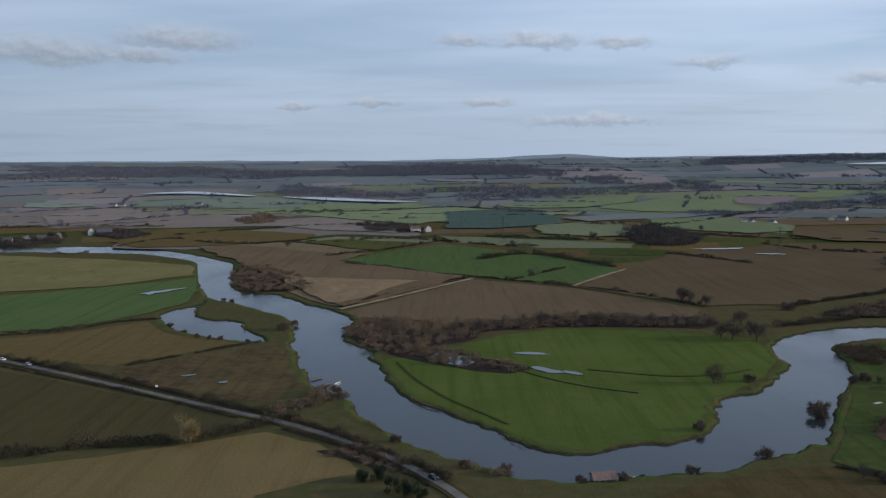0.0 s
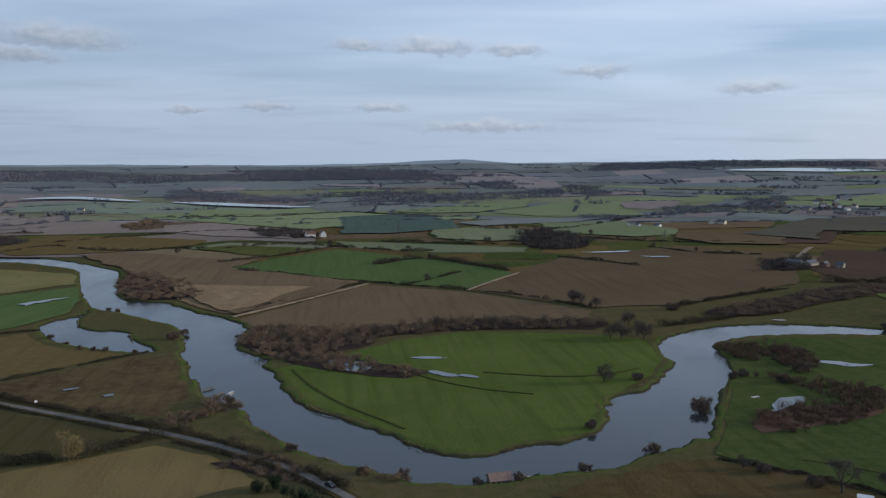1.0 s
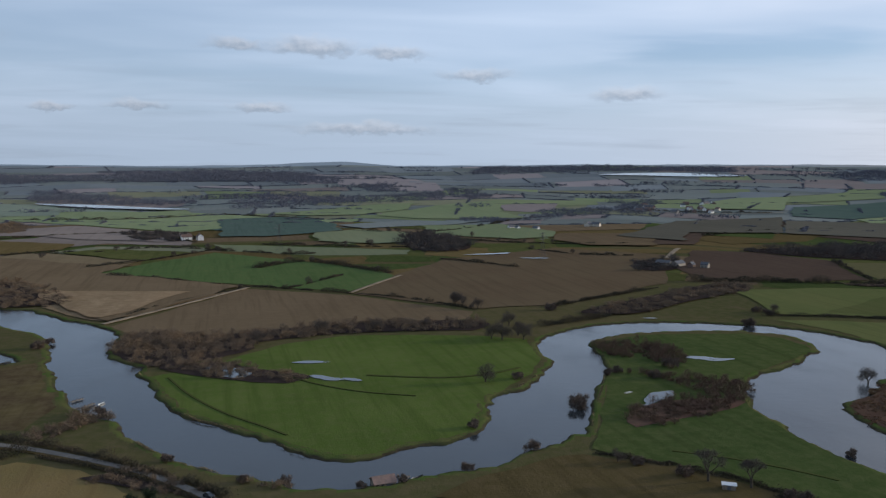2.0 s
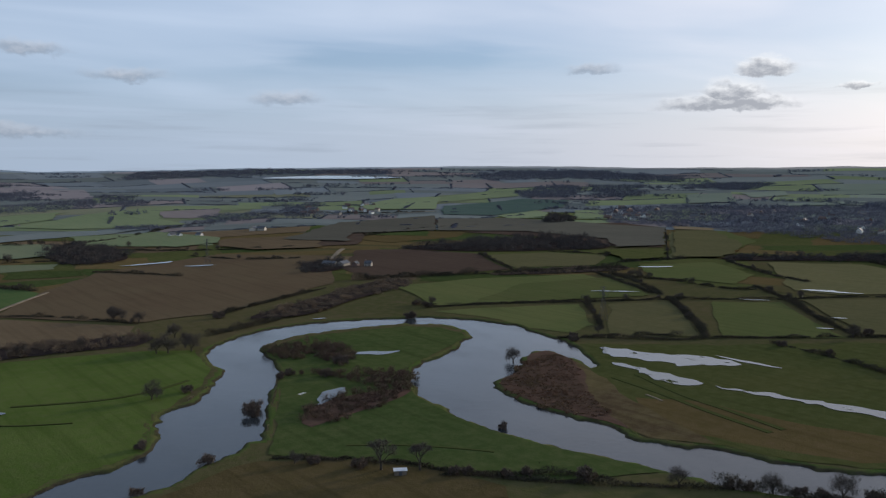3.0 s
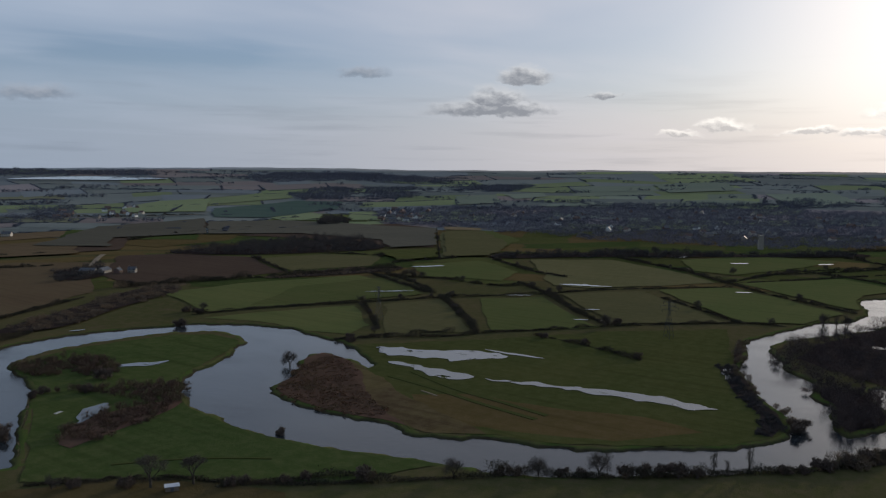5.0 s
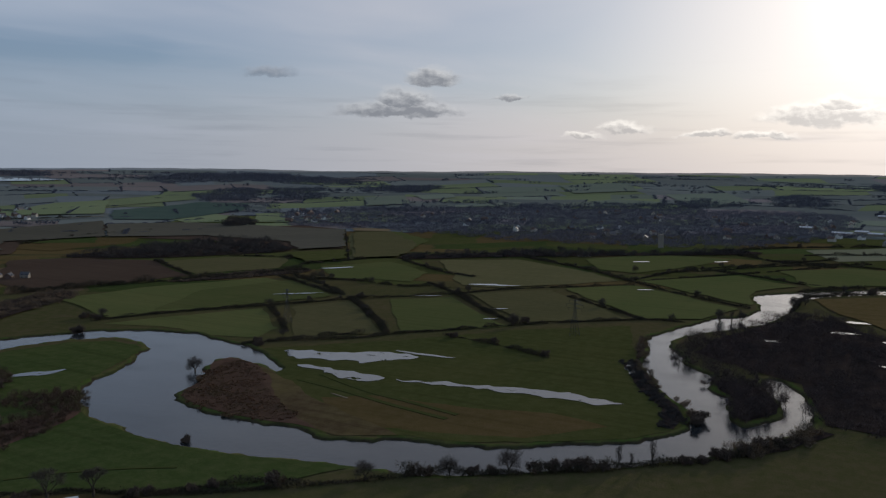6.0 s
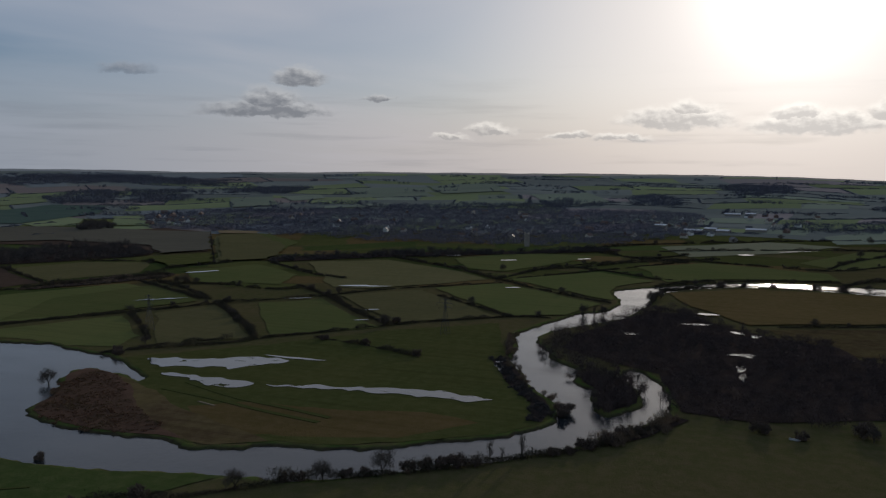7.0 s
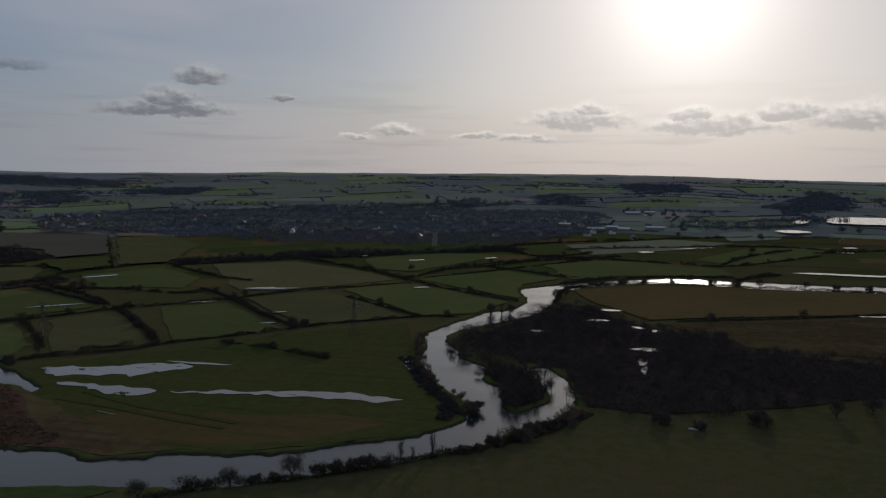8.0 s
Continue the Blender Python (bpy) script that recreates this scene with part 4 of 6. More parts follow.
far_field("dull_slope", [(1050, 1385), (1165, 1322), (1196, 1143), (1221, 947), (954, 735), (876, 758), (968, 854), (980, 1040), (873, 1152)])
far_field("lit_olive", [(1181, 896), (1216, 839), (1042, 673), (969, 630), (876, 592), (832, 629)])
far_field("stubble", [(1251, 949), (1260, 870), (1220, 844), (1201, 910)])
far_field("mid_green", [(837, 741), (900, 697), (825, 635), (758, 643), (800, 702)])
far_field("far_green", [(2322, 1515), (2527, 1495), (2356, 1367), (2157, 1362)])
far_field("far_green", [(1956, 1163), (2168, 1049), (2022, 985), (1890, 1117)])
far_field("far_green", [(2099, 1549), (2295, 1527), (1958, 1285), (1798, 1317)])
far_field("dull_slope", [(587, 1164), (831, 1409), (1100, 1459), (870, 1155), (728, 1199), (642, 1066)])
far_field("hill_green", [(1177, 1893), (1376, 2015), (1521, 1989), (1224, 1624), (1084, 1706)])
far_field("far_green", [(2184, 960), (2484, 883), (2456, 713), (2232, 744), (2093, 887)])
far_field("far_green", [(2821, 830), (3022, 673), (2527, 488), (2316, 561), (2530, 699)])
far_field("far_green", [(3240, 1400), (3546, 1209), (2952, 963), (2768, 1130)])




# ---- standing flood water ----
POOLS = []


def pool(points):
    POOLS.append(np.array(points, float))
    p = smooth_loop(points, 2.5)
    size = min(np.ptp(p[:, 0]), np.ptp(p[:, 1]))
    k = min(2.6, size * 0.16)
    p = np.stack([p[:, 0] + k * wobble(p[:, 0], p[:, 1], 4.0), p[:, 1] + k * wobble(p[:, 1], p[:, 0], 5.0)], -1)
    mid = p.mean(0)
    r = np.hypot(*mid)
    far = r > 1400
    if r > 500 and not far:
        # shallow water lies in narrow slips across the valley
        way = mid / r
        along = (p - mid) @ way
        p = p - along[:, None] * way * 0.6
    ob = new("flood_pool", draped("flood_pool", p.tolist(), 0.50 + 0.003 * len(POOLS) + (4.2 if far else 0.75 if r > 650 else 0.0), FLOOD))
    return tagged(ob, "shallow flood water lying in grass", "pool", kind="structure")


pool([(-242, 677), (-232, 709), (-220, 724), (-227, 693), (-229, 660), (-229, 647)])
pool([(-488, 1067), (-464, 1085), (-430, 1020), (-405, 930), (-425, 940), (-450, 985)])
pool([(-6, 458), (4, 462), (12, 450), (15, 437), (5, 436)])
pool([(48, 430), (62, 424), (69, 415), (58, 416), (46, 424)])
pool([(39, 462), (50, 463), (59, 459), (48, 457)])
pool([(188, 344), (199, 356), (212, 362), (211, 353), (199, 345), (188, 338)])
pool([(258, 421), (270, 421), (282, 409), (268, 412)])
pool([(382, 343), (391, 330), (398, 309), (414, 287), (411, 264), (394, 277), (382, 282), (383, 293), (377, 305), (373, 323)])
pool([(361, 311), (363, 298), (361, 273), (361, 257), (354, 250), (348, 263), (353, 289)])
pool([(360, 246), (368, 223), (375, 193), (382, 166), (382, 145), (378, 130), (372, 139), (371, 161), (368, 190), (363, 220)])
pool([(458, 153), (464, 152), (435, 142), (441, 147)])
pool([(1947, -292), (2045, -347), (2055, -484), (1868, -441), (1834, -352), (1840, -313), (1848, -283)])
pool([(1847, -212), (1954, -248), (1871, -246), (1804, -224)])
pool([(1619, -157), (1640, -186), (1597, -214), (1575, -178)])
pool([(968, -114), (993, -143), (991, -171), (999, -249), (967, -241), (955, -154)])
pool([(703, 395), (723, 381), (718, 367), (711, 344), (701, 358)])
pool([(551, 503), (570, 494), (582, 478), (560, 485)])
pool([(612, 397), (622, 389), (625, 378), (613, 383)])
pool([(545, 294), (553, 291), (551, 285), (544, 287)])
pool([(586, 306), (596, 301), (593, 296), (584, 299)])
pool([(419, 286), (421, 267), (421, 245), (417, 261)])
pool([(1627, 3413), (1959, 3359), (2103, 3028), (1828, 3133)])
pool([(-795, 2231), (-696, 2298), (-606, 2248), (-474, 2130), (-547, 2134), (-683, 2205)])
pool([(-398, 2103), (-251, 2051), (-55, 1897), (-239, 1952)])
pool([(729, 594), (764, 584), (750, 574), (718, 581)])
pool([(1020, 410), (1038, 399), (1011, 388), (1001, 401)])
pool([(1211, 12), (1277, -23), (1322, -42), (1267, -23)])
pool([(612, 34), (618, 30), (588, 23), (592, 27)])
pool([(531, 29), (546, 20), (533, 14), (515, 18), (524, 22)])
pool([(627, 69), (639, 55), (632, 48), (617, 60)])
pool([(681, 64), (678, 51), (668, 47), (661, 57)])
pool([(580, 101), (580, 91), (562, 93), (564, 98)])
pool([(498, 24), (503, 21), (492, 18), (483, 22)])
pool([(475, 21), (482, 18), (462, 18)])
pool([(600, 21), (606, 17), (587, 13), (586, 18)])
pool([(678, -122), (702, -146), (721, -181), (689, -143)])
pool([(282, 948), (311, 970), (353, 997), (334, 962), (296, 942)])
pool([(342, 917), (363, 921), (376, 914), (355, 900)])
pool([(294, 539), (304, 540), (304, 535), (296, 533)])
pool([(1188, 60), (1201, 45), (1177, 41), (1164, 55)])
pool([(1252, -200), (1274, -218), (1241, -219), (1228, -203)])
pool([(1329, -221), (1354, -239), (1325, -238), (1312, -224)])
pool([(1034, 241), (1061, 235), (1051, 229), (1023, 235)])
pool([(1569, -337), (1583, -391), (1548, -383), (1548, -341)])
pool([(753, 244), (766, 237), (757, 232), (747, 239)])
pool([(985, 327), (1008, 317), (991, 308), (975, 320)])
pool([(-133, 418), (-127, 421), (-126, 419), (-131, 416)])
pool([(-111, 405), (-107, 407), (-106, 403), (-110, 402)])


# ---- road and tracks ----
def ribbon(name, points, width, lift, mat, label, category):
    p = smooth_loop(points, 6.0, False)
    d = np.gradient(p, axis=0)
    d /= np.linalg.norm(d, axis=1)[:, None]
    side = np.stack([-d[:, 1], d[:, 0]], -1) * width / 2
    l, r = p + side, p - side
    z = height(p[:, 0], p[:, 1])
    verts = [(*q, h + lift) for q, h in zip(l, z)] + [(*q, h + lift) for q, h in zip(r, z)]
    n = len(p)
    verts += [(v[0], v[1], v[2] - 0.4) for v in verts]
    faces = []
    for i in range(n - 1):
        faces += [(n + i, n + i + 1, i + 1, i), (i, i + 1, 2 * n + i + 1, 2 * n + i), (n + i + 1, n + i, 3 * n + i, 3 * n + i + 1)]
    return tagged(new(name, mesh_from(name, verts, faces, [mat])), label, category, kind="structure")


ROAD = [(-420, 560), (-278, 476), (-244, 455), (-201, 428), (-144, 391), (-95, 359), (-67, 341), (-36, 316), (-18, 297), (-1, 273), (8, 257), (30, 215), (60, 150)]
ribbon("verge", ROAD, 6.5, 0.46, TURF["brown_grass"], "rough roadside verge of brown grass", "verge")
ribbon("road", ROAD, 3.4, 0.56, TARMAC, "narrow grey tarmac country road", "road")
ribbon("farm_track", [(-75, 601), (-29, 667), (26, 751)], 3.5, 1.05, TRACK, "pale rutted farm track", "track")
ribbon("farm_track", [(108, 700), (140, 752), (174, 802)], 3, 1.05, TRACK, "pale rutted farm track", "track")
ribbon("farm_track", [(-664, 1368), (-594, 1354), (-445, 1343)], 6, 1.9, TRACK, "pale rutted farm track", "track")
ribbon("farm_track", [(-717, 1806), (-562, 1737), (-395, 1668)], 5, 1.9, TRACK, "pale rutted farm track", "track")
ribbon("farm_track", [(509, 881), (562, 955), (587, 986)], 6, 1.05, TRACK, "pale rutted farm track", "track")
ribbon("farm_track", [(840, 1689), (1010, 1583), (1186, 1571)], 5, 1.9, TRACK, "pale rutted farm track", "track")
ribbon("farm_track", [(1267, 956), (1256, 842)], 5, 1.9, TRACK, "pale rutted farm track", "track")
ribbon("wheel_rut", [(-25, 444), (-14, 409), (1, 376), (18, 350), (26, 337)], 1.1, 0.50, RUT, "dark wheel rut pressed into wet grass", "rut")
ribbon("wheel_rut", [(31, 437), (49, 411), (68, 393), (90, 381)], 1.1, 0.50, RUT, "dark wheel rut pressed into wet grass", "rut")
ribbon("wheel_rut", [(334, 289), (328, 254), (320, 221), (314, 187)], 3, 0.50, RUT, "dark wheel rut pressed into wet grass", "rut")
ribbon("wheel_rut", [(349, 286), (334, 245), (328, 214), (322, 186)], 3, 0.50, RUT, "dark wheel rut pressed into wet grass", "rut")
ribbon("wheel_rut", [(74, 425), (111, 411), (137, 413), (157, 422)], 2, 0.50, RUT, "dark wheel rut pressed into wet grass", "rut")
ribbon("wheel_rut", [(168, 282), (184, 270), (199, 254), (209, 240)], 1.4, 0.50, RUT, "dark wheel rut pressed into wet grass", "rut")
ribbon("farm_track", [(321, 257), (318, 245)], 0.9, 0.52, TRACK, "pale rutted farm track", "track")


# ---- vegetation ----
RNG = np.random.default_rng(11)


def unit(v):
    return v / np.maximum(np.linalg.norm(v, axis=-1, keepdims=True), 1e-9)


def spray(n, centre, radii, long, wide, lift=0.5, hollow=0.45, rng=RNG):
    """Thin twig pieces that fill an ellipsoid and point outwards and up; n x 3 x 3 corners."""
    d = unit(rng.normal(size=(n, 3)))
    k = (hollow + (1 - hollow) * rng.random(n)) ** 0.8
    p = d * k[:, None]
    centre, radii = np.broadcast_to(centre, (n, 3)), np.broadcast_to(radii, (n, 3))
    out = unit(p + np.array([0, 0, lift]) + rng.normal(size=(n, 3)) * 0.45)
    side = unit(np.cross(out, rng.normal(size=(n, 3))))
    base = centre + p * radii
    l = (long * rng.uniform(0.6, 1.4, n))[:, None]
    w = (wide * rng.uniform(0.6, 1.4, n))[:, None]
    return np.stack([base - side * w - out * l * 0.4, base + side * w - out * l * 0.4, base + out * l * 0.6], 1)


def pieces_mesh(name, tris, mat):
    tris = np.concatenate(tris) if isinstance(tris, list) else tris
    n = len(tris)
    me = bpy.data.meshes.new(name)
    me.vertices.add(n * 3)
    me.vertices.foreach_set("co", tris.reshape(-1).astype(np.float32))
    me.loops.add(n * 3)
    me.loops.foreach_set("vertex_index", np.arange(n * 3, dtype=np.int32))
    me.polygons.add(n)
    me.polygons.foreach_set("loop_start", np.arange(0, n * 3, 3, dtype=np.int32))
    me.materials.append(mat)
    me.update(calc_edges=True)
    me.validate()
    return me


def tube(verts, faces, a, b, ra, rb, sides=5):
    a, b = Vector(a), Vector(b)
    d = (b - a).normalized()
    u = d.orthogonal().normalized()
    v = d.cross(u)
    k = len(verts)
    for c, r in ((a, ra), (b, rb)):
        for i in range(sides):
            t = 2 * math.pi * i / sides
            verts.append(c + (u * math.cos(t) + v * math.sin(t)) * r)
    for i in range(sides):
        j = (i + 1) % sides
        faces.append((k + i, k + j, k + sides + j, k + sides + i))
    faces.append(tuple(k + sides + i for i in range(sides)))


def part(name, me, parent, label=""):
    ob = new(name, me)
    ob.parent = parent
    return tagged(ob, label) if label else ob


def river_depth(x, y):
    x, y = np.atleast_1d(np.asarray(x, float)), np.atleast_1d(np.asarray(y, float))
    d = np.full(x.shape, -40.0)
    for p in REACHES:
        d = np.maximum(d, depth_in(p, x, y))
    return d


def ground_z(x, y):
    d = float(river_depth(x, y)[0])
    return -1.1 if d > 0.5 else float(height(x, y)) - (0.7 if d > -1.5 else 0.0)


def limbs(verts, faces, tips, start, way, length, radius, depth, spread, rng):
    end = start + way * length
    bend = start + way * length * 0.5 + Vector((rng.uniform(-1, 1), rng.uniform(-1, 1), rng.uniform(-0.3, 0.6))) * length * 0.08
    tube(verts, faces, start, bend, radius, radius * 0.8, 5 if depth > 1 else 4)
    tube(verts, faces, bend, end, radius * 0.8, radius * 0.55, 5 if depth > 1 else 4)
    if depth == 0:
        tips.append(end)
        return
    for i in range(rng.randint(3, 4)):
        t = 2 * math.pi * (i + rng.random()) / 4
        w = (way + Vector((math.cos(t), math.sin(t), rng.uniform(-0.1, 0.5))) * spread * rng.uniform(0.7, 1.2)).normalized()
        limbs(verts, faces, tips, end, w, length * rng.uniform(0.55, 0.8), radius * 0.55, depth - 1, spread, rng)


PROTO = {}
TREE_LABEL = {
    "round": ("bare round-crowned winter tree beside the fields", "tree"), "tall": ("slender bare winter tree with upright limbs", "tree"),
    "oak": ("bare spreading old tree in a riverside pasture", "tree"), "bush": ("rounded leafless brown bush on the bank", "bush"),
    "willow": ("golden-twigged bare willow in a hedge", "tree"), "fir": ("dark evergreen shrub beside the road", "tree")}


def grow(kind, variant):
    """One tree ten metres tall: trunk with limbs, and a crown of twigs."""
    rng = random.Random(kind + str(variant))
    nrng = np.random.default_rng(variant * 17 + len(kind))
    verts, faces, tips = [], [], []
    up = Vector((0, 0, 1))
    if kind == "oak":
        tube(verts, faces, (0, 0, -0.5), (0.1, 0, 2.4), 0.42, 0.30, 7)
        for i in range(5):
            t = 2 * math.pi * (i + rng.random() * 0.6) / 5
            w = Vector((math.cos(t), math.sin(t), rng.uniform(1.0, 3.2))).normalized()
            limbs(verts, faces, tips, Vector((0.1, 0, 2.3)), w, 2.7, 0.16, 2, 0.62, rng)
        crown = [spray(30, np.array(t), np.array((1.0, 1.0, 0.9)), 1.0, 0.028, 0.4, rng=nrng) for t in tips]
    elif kind in ("round", "willow"):
        tube(verts, faces, (0, 0, -0.5), (0, 0.1, 1.3), 0.38, 0.28, 6)
        for i in range(5):
            t = 2 * math.pi * (i + rng.random() * 0.6) / 5
            w = Vector((math.cos(t), math.sin(t), rng.uniform(0.8, 1.8))).normalized()
            limbs(verts, faces, tips, Vector((0, 0.1, 1.2)), w, 2.8, 0.17, 1, 0.7, rng)
        c = np.array((0, 0, 3.9 if kind == "willow" else 4.5))
        lump = [(c + np.array((rng.uniform(-2.9, 2.9), rng.uniform(-2.9, 2.9), rng.uniform(-1.9, 2.4))), rng.uniform(1.5, 2.5)) for _ in range(15)]
        crown = [spray(150, q, np.array((r, r, r)), 1.1, 0.050 if kind == "willow" else 0.030, 0.6, 0.2, nrng) for q, r in lump]
        crown += [spray(5, np.array(t), np.array((0.8, 0.8, 0.7)), 1.0, 0.05, rng=nrng) for t in tips]
    elif kind == "tall":
        for s in range(3):
            b = Vector((rng.uniform(-0.1, 0.1), rng.uniform(-0.1, 0.1), -0.4))
            e = b + Vector((rng.uniform(-1.4, 1.4), rng.uniform(-1.4, 1.4), 8.4))
            tube(verts, faces, b, e, 0.2, 0.07, 5)
            for i in range(7):
                q = b.lerp(e, 0.3 + 0.1 * i)
                t = rng.uniform(0, 6.28)
                limbs(verts, faces, tips, q, Vector((math.cos(t), math.sin(t), 1.6)).normalized(), 1.5, 0.06, 0, 0.5, rng)
        crown = [spray(16, np.array(t), np.array((0.8, 0.8, 1.1)), 1.1, 0.05, 1.0, rng=nrng) for t in tips]
    elif kind == "fir":
        tube(verts, faces, (0, 0, -0.5), (0, 0, 6.0), 0.3, 0.06, 6)
        lump = [(np.array((rng.uniform(-3.4, 3.4), rng.uniform(-3.4, 3.4), rng.uniform(1.8, 7.6))), rng.uniform(1.6, 2.8)) for _ in range(14)]
        crown = [spray(150, q, np.array((r, r, r * 1.1)), 0.8, 0.16, 0.3, 0.3, nrng) for q, r in lump]
    else:
        for i in range(9):
            t = rng.uniform(0, 6.28)
            w = Vector((math.cos(t) * 0.75, math.sin(t) * 0.75, rng.uniform(0.8, 1.6))).normalized()
            limbs(verts, faces, tips, Vector((0, 0, -0.6)), w, 3.6, 0.14, 1, 0.7, rng)
        lump = [(np.array((rng.uniform(-4.2, 4.2), rng.uniform(-4.2, 4.2), rng.uniform(1.8, 6.2))), rng.uniform(2.4, 3.6)) for _ in range(11)]
        crown = [spray(95, q, np.array((r, r, r)), 1.5, 0.12, 0.5, 0.3, nrng) for q, r in lump]
        crown += [spray(45, q, np.array((r, r, r)) * 0.75, 1.4, 0.42, 0.4, 0.0, nrng) for q, r in lump]
    trunk = mesh_from("trunk", verts, faces, [BARK])
    mat = {"willow": TWIG["willow"], "fir": TWIG["fir"], "bush": TWIG["bush"]}.get(kind, TWIG["grey"])
    return trunk, pieces_mesh("crown", crown, mat)


def plant(kind, spots):
    name = "bush" if kind == "bush" else "tree"
    for i, (x, y, h) in enumerate(spots):
        rng = random.Random(x * 31 + y)
        v = rng.randrange(4)
        at = pose(x, y, ground_z(x, y), 0, 0, rng.uniform(0, 360))
        if (kind, v) not in PROTO:
            root = new(name)
            tagged(root, *TREE_LABEL[kind], group="bushes along the river" if kind == "bush" else "trees over the valley")
            trunk, crown = grow(kind, v)
            part("trunk", trunk, root), part("crown", crown, root)
            PROTO[kind, v] = root
            root.matrix_basis = at
        else:
            root = copy_thing(PROTO[kind, v], at)
        s = h / 10.0 * rng.uniform(0.92, 1.08) * {"bush": 1.0, "fir": 1.0, "oak": 1.25}.get(kind, 1.28)
        root.scale = (s * rng.uniform(0.9, 1.15), s * rng.uniform(0.9, 1.15), s)


plant("round", [(130, 398, 9), (185, 490, 11), (166, 497, 10), (172, 494, 11), (180, 628, 10), (191, 606, 9), (192, 537, 10), (133, 536, 9), (64, 539, 9), (100, 537, 8), (23, 517, 8), (195, 1091, 11), (-190, 1031, 8), (368, 1199, 10), (277, 1306, 9), (161, 1086, 9), (-10, 1086, 9), (-583, 1651, 9), (142, 276, 5), (418, 375, 6), (657, 548, 8), (184, 623, 9), (180, 634, 9), (186, 503, 10), (265, 1316, 9), (270, 134, 10), (256, 151, 6.5), (534, 263, 9), (644, 129, 8), (727, 106, 9)])
plant("round", [(747, 100, 8), (889, 291, 9), (659, 540, 10), (645, 145, 8), (732, 106, 9), (320, 351, 9), (850, 81, 8), (858, -71, 9), (862, -112, 8), (379, -36, 7), (406, -68, 8), (416, -85, 9), (1209, -88, 10), (1485, 10, 9), (1464, -119, 12), (1663, -274, 12), (1630, -296, 12), (877, -6, 7)])
plant("round", [(236, 174, 8)])
plant("willow", [(-99, 318, 11)])
plant("bush", [(157, 347, 7), (162, 354, 5.5), (117, 298, 5), (102, 328, 5), (148, 400, 5), (-51, 389, 5), (-103, 533, 6), (-99, 549, 5), (46, 276, 3.5), (61, 277, 3.5), (21, 288, 4), (7, 290, 3.5), (-19, 317, 4), (-169, 641, 4), (-162, 639, 4), (-152, 512, 3), (-143, 507, 3), (-136, 505, 3), (-118, 500, 3), (-180, 547, 4), (-165, 528, 3), (243, 587, 7), (86, 283, 4), (233, 262, 4.5), (148, 272, 4), (159, 258, 5), (182, 231, 4), (186, 229, 4), (354, 502, 7)])
plant("bush", [(394, 375, 5), (218, 385, 6), (238, 404, 7), (196, 218, 4), (202, 214, 4), (215, 198, 6), (197, 396, 5), (204, 399, 5), (391, 531, 6), (391, 545, 6), (249, 163, 5), (252, 159, 5), (261, 144, 4), (275, 126, 5), (279, 121, 5.5), (284, 115, 6), (287, 111, 6.5), (290, 105, 4), (313, 81, 4), (317, 76, 4), (335, 64, 6), (345, 60, 6), (549, 261, 6), (366, 91, 7), (375, 91, 6), (386, 367, 5), (266, 139, 5), (454, 203, 5), (472, 246, 5), (474, 277, 5)])
plant("bush", [(326, 73, 5), (326, 69, 6), (353, 55, 5), (857, 59, 7), (855, 37, 6), (870, -28, 7), (864, -51, 8), (863, -168, 7), (375, 8, 7), (385, -33, 8), (371, -9, 5), (872, 10, 6), (866, -140, 7)])
plant("fir", [(-28, 278, 5), (-23, 278, 6), (-18, 269, 6), (-13, 265, 6), (-8, 262, 5)])
plant("oak", [(164, 251, 11), (175, 242, 10)])
plant("tall", [(306, 92, 8), (297, 102, 7.5), (298, 97, 5), (621, 140, 8), (632, 134, 8), (646, 131, 8)])


def hedge_tris(tall, wide, line, gap=0.12, rng=RNG, piece=620.0):
    p = smooth_loop(line, 2.0, False)
    seg = np.linalg.norm(np.diff(p, axis=0), axis=1)
    total = seg.sum()
    r = float(np.hypot(*p.mean(0)))
    w = max(0.11, r / 4200.0)
    l = max(0.8, r / piece)
    n = int(1.9 * total * (tall + 0.35 * wide) / (w * l))
    s = np.sort(rng.random(n)) * total
    at = np.concatenate([[0], np.cumsum(seg)])
    c = np.stack([np.interp(s, at, p[:, 0]), np.interp(s, at, p[:, 1])], -1)
    knots = np.cumsum(rng.uniform(2.5, 9.0, int(total / 2.5) + 4)) * max(1.0, r / 900.0)
    pick = rng.random(len(knots))
    tall_at = np.where(pick < gap, 0.0, np.where(pick < 0.72, rng.uniform(0.4, 0.9, len(knots)), rng.uniform(0.9, 1.9, len(knots))))
    lump = np.interp(s, knots, tall_at)
    keep = rng.random(n) < np.clip(lump * 1.6, 0.0, 1.0)
    c, lump = c[keep], np.clip(lump[keep], 0.2, 1.9)
    n = len(c)
    z = height(c[:, 0], c[:, 1])
    off = rng.normal(size=(n, 2)) * wide * 0.22 * (0.5 + 0.6 * lump[:, None])
    hz = rng.random(n) ** 0.8
    centre = np.stack([c[:, 0] + off[:, 0], c[:, 1] + off[:, 1], z + hz * tall * lump], -1)
    return spray(n, centre, np.array((0.3, 0.3, 0.15)), l, w, 0.7, 0.3, rng)


HEDGE_LINES = []


def hedge(tall, wide, line):
    HEDGE_LINES.append(line)
    wet = river_depth([q[0] for q in line], [q[1] for q in line]).max() > 3
    tris = hedge_tris(tall, wide, line)
    if wet:
        tris = tris[river_depth(tris[:, 0, 0], tris[:, 0, 1]) < -1.2]
    ob = new("hedge", pieces_mesh("hedge", tris, TWIG["hedge"]))
    return tagged(ob, "dark ragged leafless hedgerow between fields" if tall < 3.5 else "tall overgrown dark hedgerow with gaps", "hedge", group="hedgerows")


